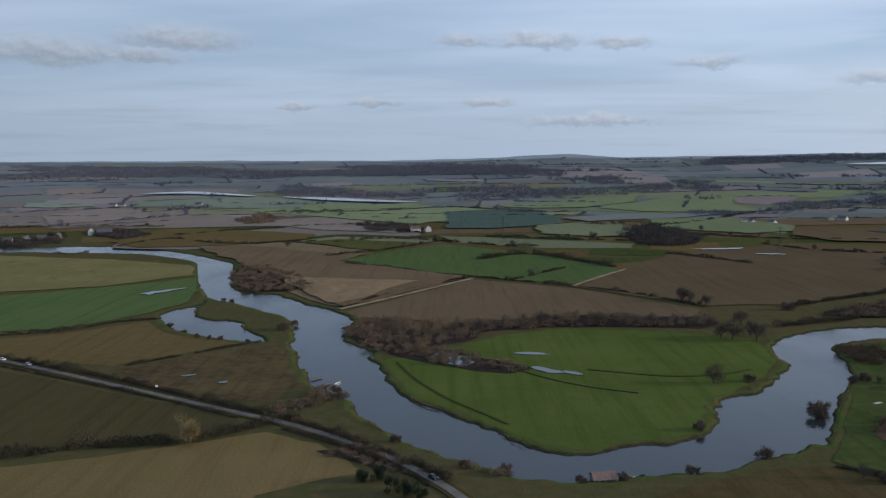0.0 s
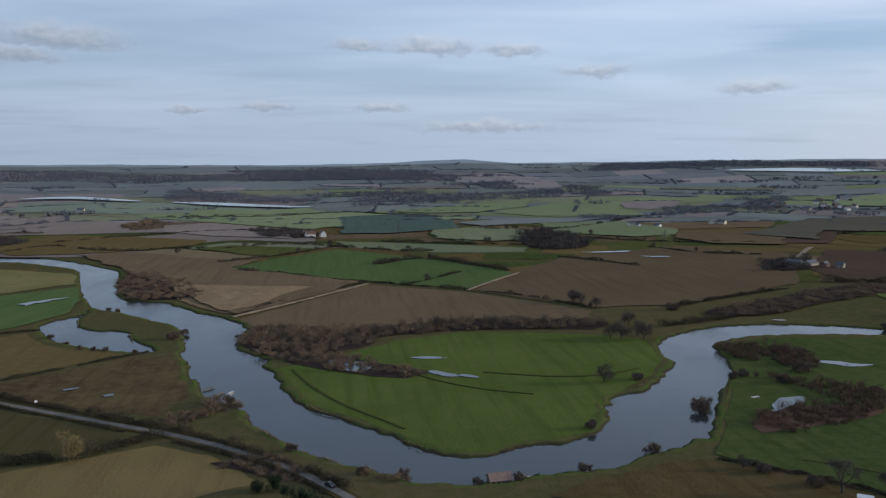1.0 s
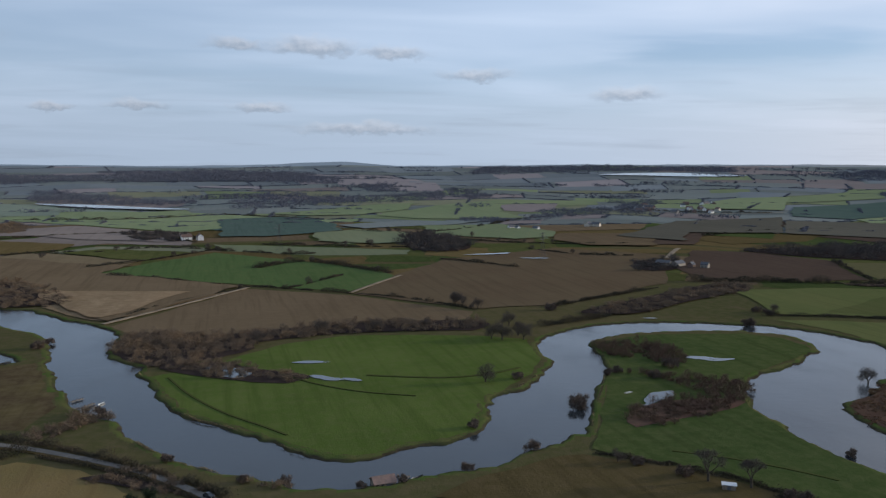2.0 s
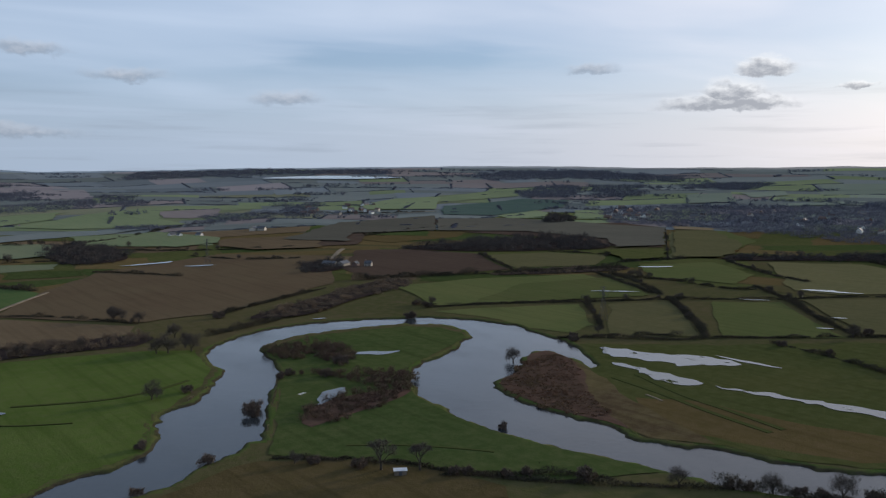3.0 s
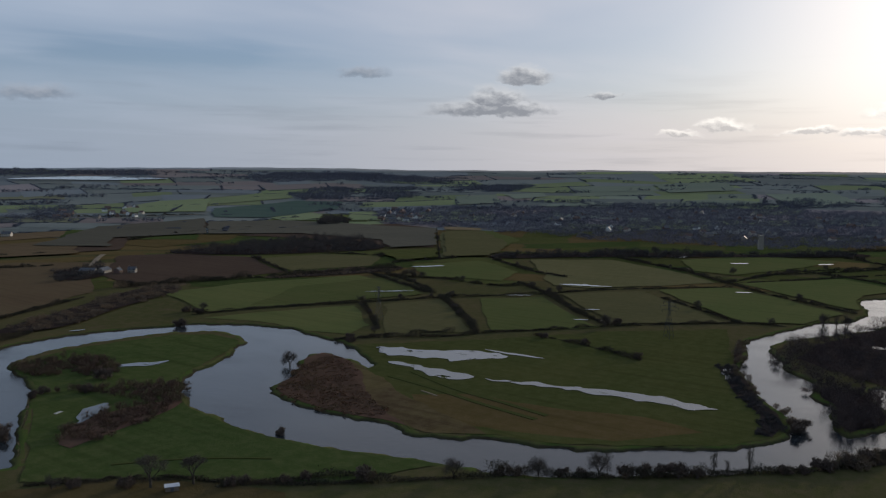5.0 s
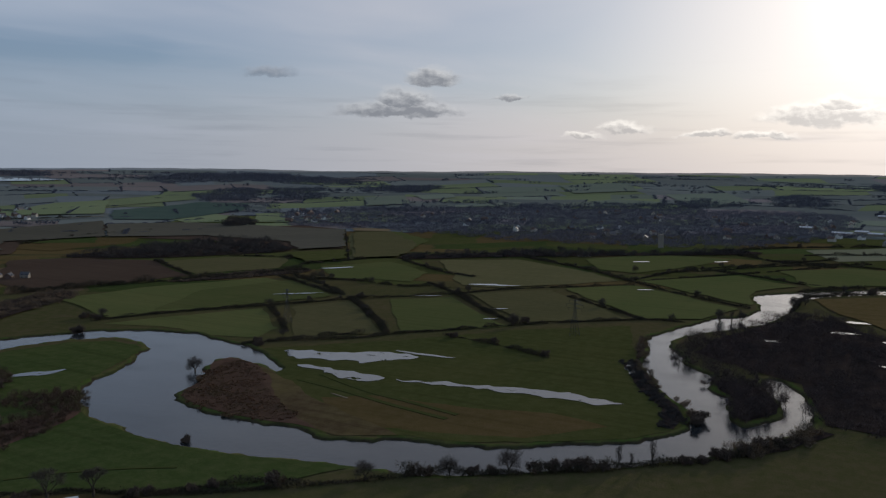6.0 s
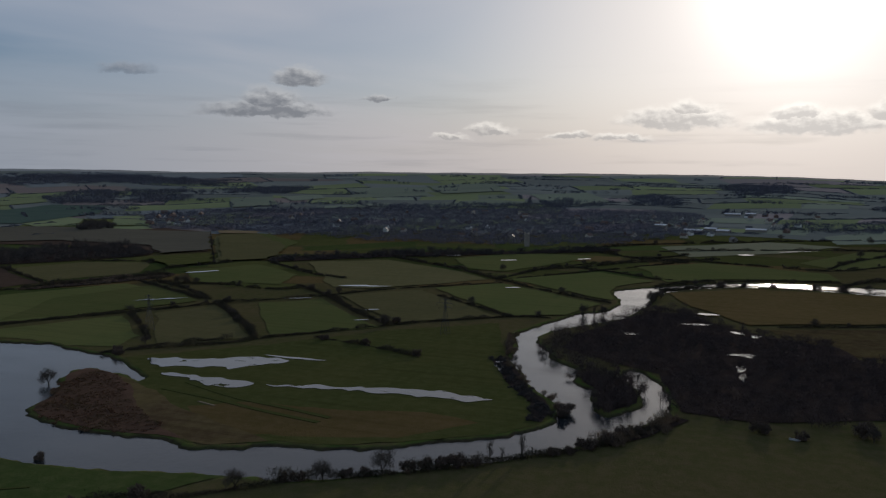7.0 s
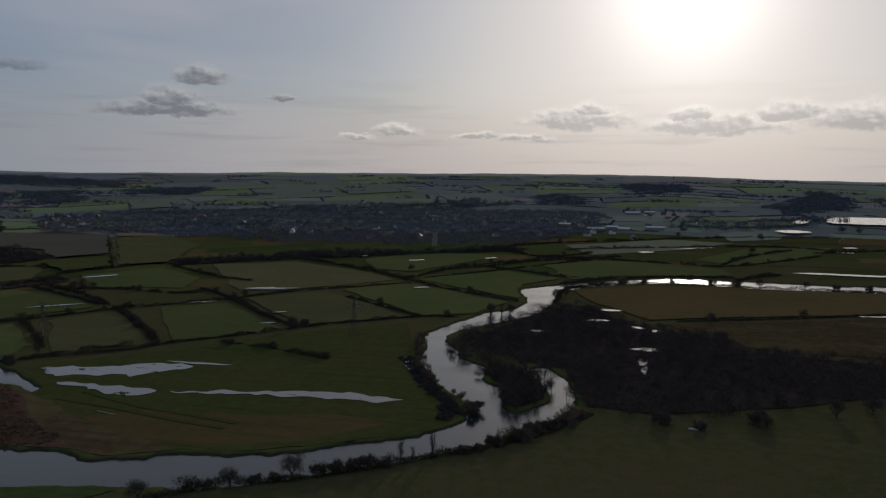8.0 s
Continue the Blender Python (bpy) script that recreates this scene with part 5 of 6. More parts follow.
hedge(2, 2.5, [(-297, 516), (-245, 533), (-222, 560), (-194, 572)])
hedge(4, 5, [(-175, 299), (-154, 306), (-142, 312), (-117, 316), (-100, 319), (-82, 333), (-70, 341)])
hedge(1.6, 3, [(-175, 436), (-140, 470), (-110, 498)])
hedge(2.8, 5, [(-276, 479), (-247, 461), (-185, 426), (-133, 392), (-97, 367), (-63, 344), (-32, 315), (-9, 291), (2, 275)])
hedge(1.2, 3, [(-262, 454), (-238, 443), (-177, 407), (-141, 385), (-88, 349)])
hedge(1.4, 3, [(-66, 334), (-40, 313), (-17, 290), (-5, 272)])
hedge(1.5, 3, [(-72, 610), (-39, 675), (28, 758)])
hedge(2.2, 4, [(19, 769), (63, 738), (107, 704), (143, 672), (167, 638), (188, 601)])
hedge(2.2, 4, [(-101, 862), (-47, 828), (3, 774)])
hedge(2, 4, [(60, 739), (119, 818)])
hedge(4, 14, [(40, 891), (79, 935), (110, 927), (167, 824)])
hedge(2.5, 6, [(249, 934), (284, 885), (310, 841)])
hedge(3, 7, [(307, 1214), (389, 1121), (468, 1076), (553, 1048)])
hedge(3, 6, [(391, 1026), (426, 950), (485, 918)])
hedge(2.5, 5, [(-128, 928), (-57, 1009), (-3, 1092)])
hedge(3, 6, [(-407, 1054), (-372, 1145), (-277, 1071), (-165, 1098)])
hedge(3, 6, [(-141, 1081), (-64, 1127), (80, 1024), (114, 1021)])
hedge(3, 6, [(59, 1149), (167, 1101), (250, 1072)])
hedge(3, 6, [(246, 598), (290, 625), (348, 656), (381, 674)])
hedge(3, 6, [(-766, 1353), (-533, 1360), (-448, 1354)])
hedge(3, 7, [(-386, 1186), (-268, 1316), (-131, 1357), (-27, 1199)])
hedge(4, 7, [(-350, 1665), (-158, 1649), (19, 1753), (194, 1640)])
hedge(3, 7, [(197, 1358), (337, 1300), (562, 1535), (662, 1602)])
hedge(1.6, 3, [(386, 530), (448, 506), (521, 462), (589, 431)])
hedge(2.5, 7, [(659, 595), (624, 535), (588, 465)])
hedge(2.2, 5, [(392, 376), (423, 361), (452, 335)])
hedge(2.5, 5, [(504, 467), (470, 426), (431, 384)])
hedge(3, 6, [(570, 429), (503, 365)])
hedge(2.5, 5, [(685, 816), (611, 673)])
hedge(2.5, 6, [(749, 643), (839, 617)])
hedge(1.6, 1.5, [(1234, 953), (809, 620)])
hedge(3, 7, [(1171, 1328), (1273, 1204), (1347, 1097), (1276, 942)])
hedge(3, 6, [(724, 1151), (875, 1207), (1074, 1218)])
hedge(5, 9, [(432, 706), (497, 684), (578, 654), (708, 600)])
hedge(3, 7, [(776, 786), (804, 716), (788, 697)])
hedge(4, 7, [(806, 1767), (962, 1648), (1163, 1584)])
hedge(3, 6, [(211, 529), (253, 544), (277, 556)])
hedge(1.6, 3, [(394, 542), (453, 509), (515, 471), (573, 433), (642, 378)])
hedge(3, 8, [(666, 584), (632, 518), (586, 455)])
hedge(2.5, 5, [(652, 564), (668, 505), (662, 443), (677, 423)])
hedge(3, 7, [(576, 441), (517, 374), (460, 321)])
hedge(2, 4, [(365, 391), (403, 368), (438, 331), (469, 314), (493, 294), (542, 258), (603, 197), (614, 163)])
hedge(3, 8, [(856, 573), (784, 476), (755, 417)])
hedge(3, 8, [(694, 434), (645, 374), (580, 310), (541, 264)])
hedge(2, 4, [(642, 378), (710, 339), (788, 258)])
hedge(3, 7, [(971, 464), (932, 408), (879, 338), (813, 272)])
hedge(2, 4, [(813, 272), (750, 200), (703, 135)])
hedge(2, 4, [(699, 300), (648, 239), (606, 193)])
hedge(2.5, 6, [(817, 273), (946, 247), (1051, 179), (1154, 121)])
hedge(2, 5, [(809, 270), (941, 188), (1067, 112)])
hedge(2, 5, [(958, 232), (931, 185), (885, 125), (877, 91)])
hedge(2.2, 5, [(479, 286), (466, 237), (451, 200)])
hedge(3, 7, [(1143, 236), (1076, 165), (1054, 110)])
hedge(3.5, 5, [(247, 166), (255, 152), (265, 136), (278, 120), (292, 104), (308, 88)])
hedge(3.5, 5, [(308, 88), (320, 75), (335, 64), (353, 55), (373, 48)])
hedge(1.4, 4, [(147, 280), (172, 252), (195, 216), (219, 190), (236, 173), (248, 161)])
hedge(2.2, 4, [(178, 233), (197, 219), (214, 205), (225, 192)])
hedge(1.6, 3, [(138, 287), (164, 267), (174, 255), (181, 236)])
hedge(2.2, 4, [(787, 106), (825, 78), (857, 32), (860, -22), (846, -73), (845, -122), (851, -179)])
hedge(3.5, 4, [(690, 104), (730, 104), (770, 106), (800, 97), (832, 74)])
hedge(2.5, 5, [(826, 117), (862, 88), (895, 45), (917, 5), (919, -51)])
hedge(2.5, 6, [(908, 260), (971, 212), (1038, 169), (1117, 78)])
hedge(2.5, 6, [(1084, 184), (1084, 111), (1047, 6), (1042, -58), (1194, -171)])
hedge(3, 7, [(1191, 162), (1255, 48), (1324, -112), (1279, -204)])
hedge(1.6, 4, [(640, 3), (677, -79), (715, -151), (733, -184)])
hedge(3, 7, [(889, -44), (936, -75), (964, -100)])
hedge(3, 6, [(1050, -45), (1168, -85), (1269, -145)])
hedge(3, 7, [(1184, 275), (1316, 179), (1438, 10), (1520, -110)])
hedge(3, 7, [(1234, -169), (1309, -273), (1317, -326)])


def hedgerow_trees():
    """Lone trees that stand up out of the hedges beyond the near meadows."""
    rng = random.Random(5)
    spots = []
    for line in HEDGE_LINES:
        for a, b in zip(line, line[1:]):
            for _ in range(1 + int(math.hypot(b[0] - a[0], b[1] - a[1]) / 80)):
                k = rng.random()
                x, y = a[0] + (b[0] - a[0]) * k, a[1] + (b[1] - a[1]) * k
                if math.hypot(x, y) > 620 and rng.random() < 0.55 and river_depth(x, y)[0] < -6:
                    spots.append((round(x), round(y), rng.uniform(3.5, 7.5)))
    plant("round", spots)


hedgerow_trees()
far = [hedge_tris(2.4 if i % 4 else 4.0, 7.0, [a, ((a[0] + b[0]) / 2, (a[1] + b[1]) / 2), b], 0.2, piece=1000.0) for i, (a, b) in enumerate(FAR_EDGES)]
tagged(new("distant_hedges", pieces_mesh("distant_hedges", far, TWIG["far_wood"])), "dark hedgerows and trees on far hillsides, haze painted in", "hedge", kind="stuff")



def copses(count):
    """Small woods scattered over the far valley sides."""
    rng = np.random.default_rng(23)
    tris = []
    for _ in range(count):
        a, r = np.radians(rng.uniform(-32, 108)), 1650 + 2900 * rng.random() ** 0.8
        long, deep = rng.uniform(25, 150), rng.uniform(12, 38)
        n = int(long * deep * 4 / 330)
        u, v = rng.uniform(-1, 1, n), rng.uniform(-1, 1, n)
        ok = u * u + v * v < 1.0
        u, v = u[ok] * long, v[ok] * deep
        ca, sa = np.cos(a), np.sin(a)
        x, y = r * sa + u * ca + v * sa, r * ca - u * sa + v * ca
        h = rng.uniform(6, 14, len(x))
        z = height(x, y)
        k = np.repeat(np.arange(len(x)), 16)
        mid = np.stack([x[k], y[k], z[k] + h[k] * 0.5], -1)
        tris.append(spray(len(k), mid, np.stack([h[k] * 0.8, h[k] * 0.8, h[k] * 0.5], -1), 5.5, 0.9, 0.5, 0.2, rng))
    tagged(new("distant_copses", pieces_mesh("distant_copses", tris, TWIG["far_wood"])), "copses scattered over far hillsides, painted haze blue-grey", "wood", kind="stuff")


copses(150)

WOOD_LABEL = {
    "scrub": "leafless brown willow scrub thicket", "thorn": "leafless reddish brown thorn thicket", "bramble": "reddish brown bramble thicket on a spit", "wood": "dark bare winter wood",
    "carr": "dark flooded alder wood beside the river", "far_wood": "dark distant wood painted haze blue-grey", "town_wood": "dark bare trees crowding between town roofs, haze painted in"}


FLOORS = []


def wood(kind, tall, gap, outline):
    p = np.array(outline, float)
    lo, hi = p.min(0), p.max(0)
    gx, gy = np.meshgrid(np.arange(lo[0] - gap, hi[0] + gap, gap), np.arange(lo[1] - gap, hi[1] + gap, gap))
    x, y = (gx + RNG.uniform(-0.45, 0.45, gx.shape) * gap).ravel(), (gy + RNG.uniform(-0.45, 0.45, gy.shape) * gap).ravel()
    edge = p if kind in ("far_wood", "town_wood") else smooth_loop(outline, 6.0)
    ok = inside(edge, x + 1.1 * gap * wobble(x, y, gap * 1.6), y + 1.1 * gap * wobble(y, x, gap * 1.9))
    if np.hypot(*p.mean(0)) < 1300:
        ok &= river_depth(x, y) < (4.0 if kind == "carr" else 0.8)
        thin = {"scrub": 0.30, "carr": 0.04, "wood": 0.08, "thorn": 0.14}.get(kind, 0.05)
        ok &= RNG.random(x.shape) + 0.25 * wobble(x, y, gap * 3.1) > thin
        if kind == "carr":
            # open water keeps gaps in the wood
            for q in POOLS:
                for back in (0.0, 0.015):
                    ok &= ~inside(q, x * (1 + back), y * (1 + back))
    x, y = x[ok], y[ok]
    n = len(x)
    if not n:
        return
    r = float(np.hypot(*p.mean(0)))
    h = tall * RNG.uniform(0.35, 1.25, n) * (0.85 + 0.25 * wobble(x, y, gap * 4))
    rad = gap * RNG.uniform(0.45, 0.95, n)
    z = height(x, y) - 0.2
    w, l = max(0.055, r / 4600.0), max(1.0, r / 560.0)
    if kind == "bramble":
        w, l = 0.20, 0.7
    each = int(np.clip(1.9 * tall * gap * 1.1 / (w * l), 18, 64 if kind in ("far_wood", "town_wood") else 150))
    k = np.repeat(np.arange(n), each)
    mid = np.stack([x[k], y[k], z[k] + h[k] * 0.55], -1)
    radii = np.stack([rad[k], rad[k], h[k] * 0.48], -1)
    tris = [spray(len(k), mid, radii, l, w, 0.6, 0.25)]
    if r < 1300:
        # denser dark heart of each plant
        k = np.repeat(np.arange(n), 22)
        mid = np.stack([x[k], y[k], z[k] + h[k] * 0.42], -1)
        radii = np.stack([rad[k] * 0.7, rad[k] * 0.7, h[k] * 0.34], -1)
        tris.append(spray(len(k), mid, radii, l, max(0.17, w), 0.5, 0.0))
    # stems
    k = np.repeat(np.arange(n), 2)
    foot = np.stack([x[k] + RNG.normal(size=len(k)) * 0.4, y[k] + RNG.normal(size=len(k)) * 0.4, z[k] - 0.3], -1)
    side = unit(np.stack([RNG.normal(size=len(k)), RNG.normal(size=len(k)), np.zeros(len(k))], -1)) * max(0.14, w)
    head = foot + np.stack([RNG.normal(size=len(k)) * 0.5, RNG.normal(size=len(k)) * 0.5, h[k] * 0.85], -1)
    tris.append(np.stack([foot - side, foot + side, head], 1))
    name = "thicket" if kind in ("scrub", "thorn", "bramble") else "wood"
    tagged(new(name, pieces_mesh(name, tris, TWIG[kind])), WOOD_LABEL[kind], name, kind="stuff")
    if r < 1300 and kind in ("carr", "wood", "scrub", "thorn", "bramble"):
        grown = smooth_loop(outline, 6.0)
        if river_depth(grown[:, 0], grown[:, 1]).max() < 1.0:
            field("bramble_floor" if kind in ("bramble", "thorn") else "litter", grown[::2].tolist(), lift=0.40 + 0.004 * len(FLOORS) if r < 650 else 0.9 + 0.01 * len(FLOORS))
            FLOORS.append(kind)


wood("scrub", 5, 3, [(-78, 363), (-69, 375), (-58, 390), (-47, 393), (-44, 380), (-57, 366), (-67, 350), (-74, 353)])
wood("scrub", 3, 3, [(-48, 307), (-32, 311), (-14, 297), (-1, 284), (2, 278), (-13, 284)])
wood("scrub", 3.5, 3, [(7, 290), (20, 287), (26, 279), (14, 280), (5, 285)])
wood("scrub", 4.5, 5.5, [(-197, 778), (-199, 859), (-158, 822), (-122, 738), (-116, 700), (-146, 686), (-171, 703)])
wood("scrub", 6, 5, [(-61, 514), (-56, 567), (-32, 560), (5, 532), (22, 508), (2, 484), (-34, 470), (-45, 482)])
wood("scrub", 4, 4.5, [(-31, 470), (-2, 475), (23, 450), (47, 429), (33, 418), (4, 433), (-20, 452)])
wood("scrub", 6, 4.6, [(-51, 517), (5, 515), (41, 527), (78, 535), (142, 530), (167, 527), (177, 559), (83, 569), (6, 550), (-55, 561)])
wood("wood", 12, 11, [(263, 1191), (323, 1281), (332, 1102), (299, 1020), (243, 1038)])
wood("far_wood", 14, 40, [(-814, 3563), (-211, 3820), (424, 3808), (392, 3321), (37, 3218), (-389, 3189), (-674, 3128)])
wood("far_wood", 14, 40, [(-1695, 3249), (-1396, 3596), (-996, 3712), (-908, 3382), (-1230, 3165), (-1506, 2885)])
wood("scrub", 6, 8, [(-350, 1457), (-338, 1608), (-286, 1452), (-310, 1385)])
wood("wood", 8, 11, [(-132, 1368), (-47, 1316), (-36, 1217), (-103, 1242)])
wood("wood", 7, 9, [(-628, 1134), (-572, 1177), (-555, 1209), (-504, 1095), (-580, 1047)])
wood("wood", 7, 9, [(-524, 1260), (-456, 1273), (-415, 1181), (-452, 1151)])
wood("wood", 13, 14, [(656, 943), (788, 963), (893, 963), (941, 858), (874, 769), (788, 788), (695, 849)])
wood("wood", 15, 13, [(1201, 1227), (1280, 1285), (1287, 1246), (1199, 1150), (1137, 1154)])
wood("thorn", 5.5, 3.8, [(217, 461), (247, 465), (266, 438), (246, 407), (231, 420), (217, 444)])
wood("thorn", 5.5, 3.8, [(218, 402), (241, 381), (259, 362), (248, 342), (220, 353), (224, 371), (208, 385)])
wood("thorn", 5.5, 3.8, [(182, 337), (212, 345), (239, 337), (221, 325), (185, 316), (164, 311), (168, 319)])
wood("bramble", 1.3, 2.1, [(278, 316), (301, 329), (320, 342), (349, 351), (344, 327), (318, 299), (299, 273), (279, 244), (271, 258), (268, 279)])
wood("scrub", 5, 6, [(262, 574), (336, 621), (450, 684), (459, 649), (365, 596), (308, 560), (273, 558)])
wood("wood", 8, 9, [(458, 859), (507, 861), (462, 784), (427, 790)])
wood("far_wood", 14, 40, [(1347, 4312), (1976, 4253), (2482, 3677), (2274, 3368), (1761, 3791), (1148, 3678)])
wood("far_wood", 14, 40, [(2598, 3147), (3154, 2993), (3179, 2358), (2811, 2084), (2617, 2482), (2233, 2602)])
wood("scrub", 3, 4, [(567, 649), (649, 649), (718, 616), (688, 590), (567, 640)])
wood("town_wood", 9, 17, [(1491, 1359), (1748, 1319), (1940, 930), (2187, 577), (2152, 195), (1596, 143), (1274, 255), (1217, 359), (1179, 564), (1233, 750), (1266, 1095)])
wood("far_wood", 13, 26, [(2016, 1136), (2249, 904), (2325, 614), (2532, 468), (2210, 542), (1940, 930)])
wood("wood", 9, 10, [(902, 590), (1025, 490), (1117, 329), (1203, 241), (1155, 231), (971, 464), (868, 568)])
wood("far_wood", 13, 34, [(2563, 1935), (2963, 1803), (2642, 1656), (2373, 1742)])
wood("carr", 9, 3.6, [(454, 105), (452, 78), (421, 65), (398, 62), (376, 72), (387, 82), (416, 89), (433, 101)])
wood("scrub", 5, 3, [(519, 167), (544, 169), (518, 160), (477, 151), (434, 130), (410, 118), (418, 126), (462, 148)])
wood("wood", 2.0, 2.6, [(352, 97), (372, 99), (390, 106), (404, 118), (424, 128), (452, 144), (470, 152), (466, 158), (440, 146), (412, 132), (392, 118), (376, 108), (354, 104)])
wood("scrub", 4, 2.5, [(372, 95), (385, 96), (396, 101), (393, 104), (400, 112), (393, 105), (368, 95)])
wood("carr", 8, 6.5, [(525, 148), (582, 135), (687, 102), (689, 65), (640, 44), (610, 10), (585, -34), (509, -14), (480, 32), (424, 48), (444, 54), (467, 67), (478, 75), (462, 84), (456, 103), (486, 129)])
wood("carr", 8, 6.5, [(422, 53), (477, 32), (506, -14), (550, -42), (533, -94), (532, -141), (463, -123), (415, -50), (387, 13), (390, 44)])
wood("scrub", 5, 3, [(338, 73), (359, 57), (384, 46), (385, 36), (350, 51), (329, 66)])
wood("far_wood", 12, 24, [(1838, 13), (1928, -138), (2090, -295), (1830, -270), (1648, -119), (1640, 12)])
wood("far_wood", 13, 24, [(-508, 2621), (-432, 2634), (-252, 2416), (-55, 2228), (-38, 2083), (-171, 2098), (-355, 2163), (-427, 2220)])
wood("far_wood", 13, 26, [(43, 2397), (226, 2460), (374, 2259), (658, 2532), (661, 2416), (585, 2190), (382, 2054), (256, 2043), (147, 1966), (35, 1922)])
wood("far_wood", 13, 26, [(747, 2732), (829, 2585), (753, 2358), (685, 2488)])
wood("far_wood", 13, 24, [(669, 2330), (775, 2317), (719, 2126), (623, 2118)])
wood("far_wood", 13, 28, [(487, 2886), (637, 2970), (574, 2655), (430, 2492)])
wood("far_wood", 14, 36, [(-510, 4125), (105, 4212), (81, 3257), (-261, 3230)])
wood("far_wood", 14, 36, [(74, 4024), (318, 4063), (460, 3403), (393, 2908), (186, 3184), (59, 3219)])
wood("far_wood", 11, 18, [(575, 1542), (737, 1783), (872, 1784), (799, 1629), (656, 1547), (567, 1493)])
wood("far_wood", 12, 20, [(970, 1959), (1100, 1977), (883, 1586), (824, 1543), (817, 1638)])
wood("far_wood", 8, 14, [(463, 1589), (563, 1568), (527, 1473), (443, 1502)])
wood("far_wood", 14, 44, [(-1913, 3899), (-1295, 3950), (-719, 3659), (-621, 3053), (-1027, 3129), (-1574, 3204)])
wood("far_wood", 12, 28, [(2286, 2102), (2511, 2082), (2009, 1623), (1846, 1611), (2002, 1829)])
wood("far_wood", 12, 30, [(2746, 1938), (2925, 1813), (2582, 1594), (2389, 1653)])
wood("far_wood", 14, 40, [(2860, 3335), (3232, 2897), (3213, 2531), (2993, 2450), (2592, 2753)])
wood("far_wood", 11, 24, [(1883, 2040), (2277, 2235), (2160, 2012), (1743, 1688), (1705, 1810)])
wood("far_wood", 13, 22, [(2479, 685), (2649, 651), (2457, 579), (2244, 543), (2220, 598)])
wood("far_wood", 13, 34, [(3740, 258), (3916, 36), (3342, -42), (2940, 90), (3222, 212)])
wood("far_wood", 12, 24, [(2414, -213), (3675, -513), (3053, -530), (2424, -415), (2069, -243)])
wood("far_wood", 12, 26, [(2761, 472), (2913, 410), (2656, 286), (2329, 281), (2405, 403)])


def reeds(tall, wide, line):
    tris = hedge_tris(tall, wide, line, 0.25)
    tris = tris[river_depth(tris[:, 0, 0], tris[:, 0, 1]) < -1.6]
    tagged(new("reed_fringe", pieces_mesh("reed_fringe", tris, TWIG["reed"])), "pale dead reeds along the water's edge", "reeds", kind="stuff")


reeds(1, 1.6, [(-98, 549), (-90, 505), (-80, 461), (-72, 430), (-65, 397)])
reeds(1, 1.8, [(-38, 362), (-31, 341), (-19, 321), (-6, 306), (9, 293)])
reeds(0.8, 1.5, [(-251, 863), (-216, 743), (-197, 692), (-180, 655)])
reeds(0.8, 1.6, [(-181, 608), (-171, 577), (-152, 561), (-135, 552), (-125, 527), (-112, 509)])
reeds(0.7, 1.5, [(-41, 457), (-32, 426), (-22, 391), (-10, 368), (1, 357), (13, 340), (21, 329), (27, 318), (34, 309)])
reeds(0.7, 1.5, [(34, 309), (45, 303), (57, 303), (70, 311), (85, 313), (100, 319)])
reeds(0.8, 1.5, [(112, 335), (118, 352), (126, 367), (136, 377), (150, 393), (160, 404)])
reeds(0.8, 1.5, [(150, 317), (163, 341), (184, 376), (206, 420), (216, 451)])
reeds(0.8, 1.5, [(394, 103), (402, 112), (421, 122), (436, 129), (458, 142)])
reeds(0.8, 1.5, [(265, 218), (274, 196), (282, 186), (284, 169), (290, 154), (299, 141), (313, 123)])
reeds(0.8, 1.5, [(389, 417), (385, 387), (379, 363), (366, 342)])


# ---- buildings ----
def box(bm, x0, x1, y0, y1, z0, z1):
    v = [bm.verts.new(q) for q in ((x0, y0, z0), (x1, y0, z0), (x1, y1, z0), (x0, y1, z0), (x0, y0, z1), (x1, y0, z1), (x1, y1, z1), (x0, y1, z1))]
    for f in ((3, 2, 1, 0), (4, 5, 6, 7), (0, 1, 5, 4), (1, 2, 6, 5), (2, 3, 7, 6), (3, 0, 4, 7)):
        bm.faces.new([v[i] for i in f])


def finish(name, bm, mat):
    me = bpy.data.meshes.new(name)
    bmesh.ops.recalc_face_normals(bm, faces=bm.faces)
    bm.to_mesh(me)
    bm.free()
    me.materials.append(mat)
    return me


def gable_body(length, depth, eaves, ridge):
    bm = bmesh.new()
    a, b = length / 2, depth / 2
    ring = [(-b, -0.6), (b, -0.6), (b, eaves), (0, ridge), (-b, eaves)]
    l = [bm.verts.new((-a, y, z)) for y, z in ring]
    r = [bm.verts.new((a, y, z)) for y, z in ring]
    bm.faces.new(l), bm.faces.new(r[::-1])
    for i in range(5):
        j = (i + 1) % 5
        bm.faces.new((l[i], r[i], r[j], l[j]))
    return bm


def gable_roof(length, depth, eaves, ridge, over=0.4, thick=0.25):
    bm = bmesh.new()
    a, b = length / 2 + over, depth / 2 + over
    drop = (ridge - eaves) / (depth / 2) * over
    for s in (-1, 1):
        pts = [(-a, 0, ridge + thick), (a, 0, ridge + thick), (a, s * b, eaves - drop + thick), (-a, s * b, eaves - drop + thick)]
        top = [bm.verts.new(q) for q in pts]
        low = [bm.verts.new((x, y, z - thick + 0.03)) for x, y, z in pts]
        bm.faces.new(top), bm.faces.new(low[::-1])
        for i in range(4):
            j = (i + 1) % 4
            bm.faces.new((top[i], low[i], low[j], top[j]))
    return bm


def window_mesh(w, h):
    bm = bmesh.new()
    box(bm, -w / 2, w / 2, -0.06, 0.06, 0, h)
    return finish("window", bm, GLASS)


HOUSES = {}


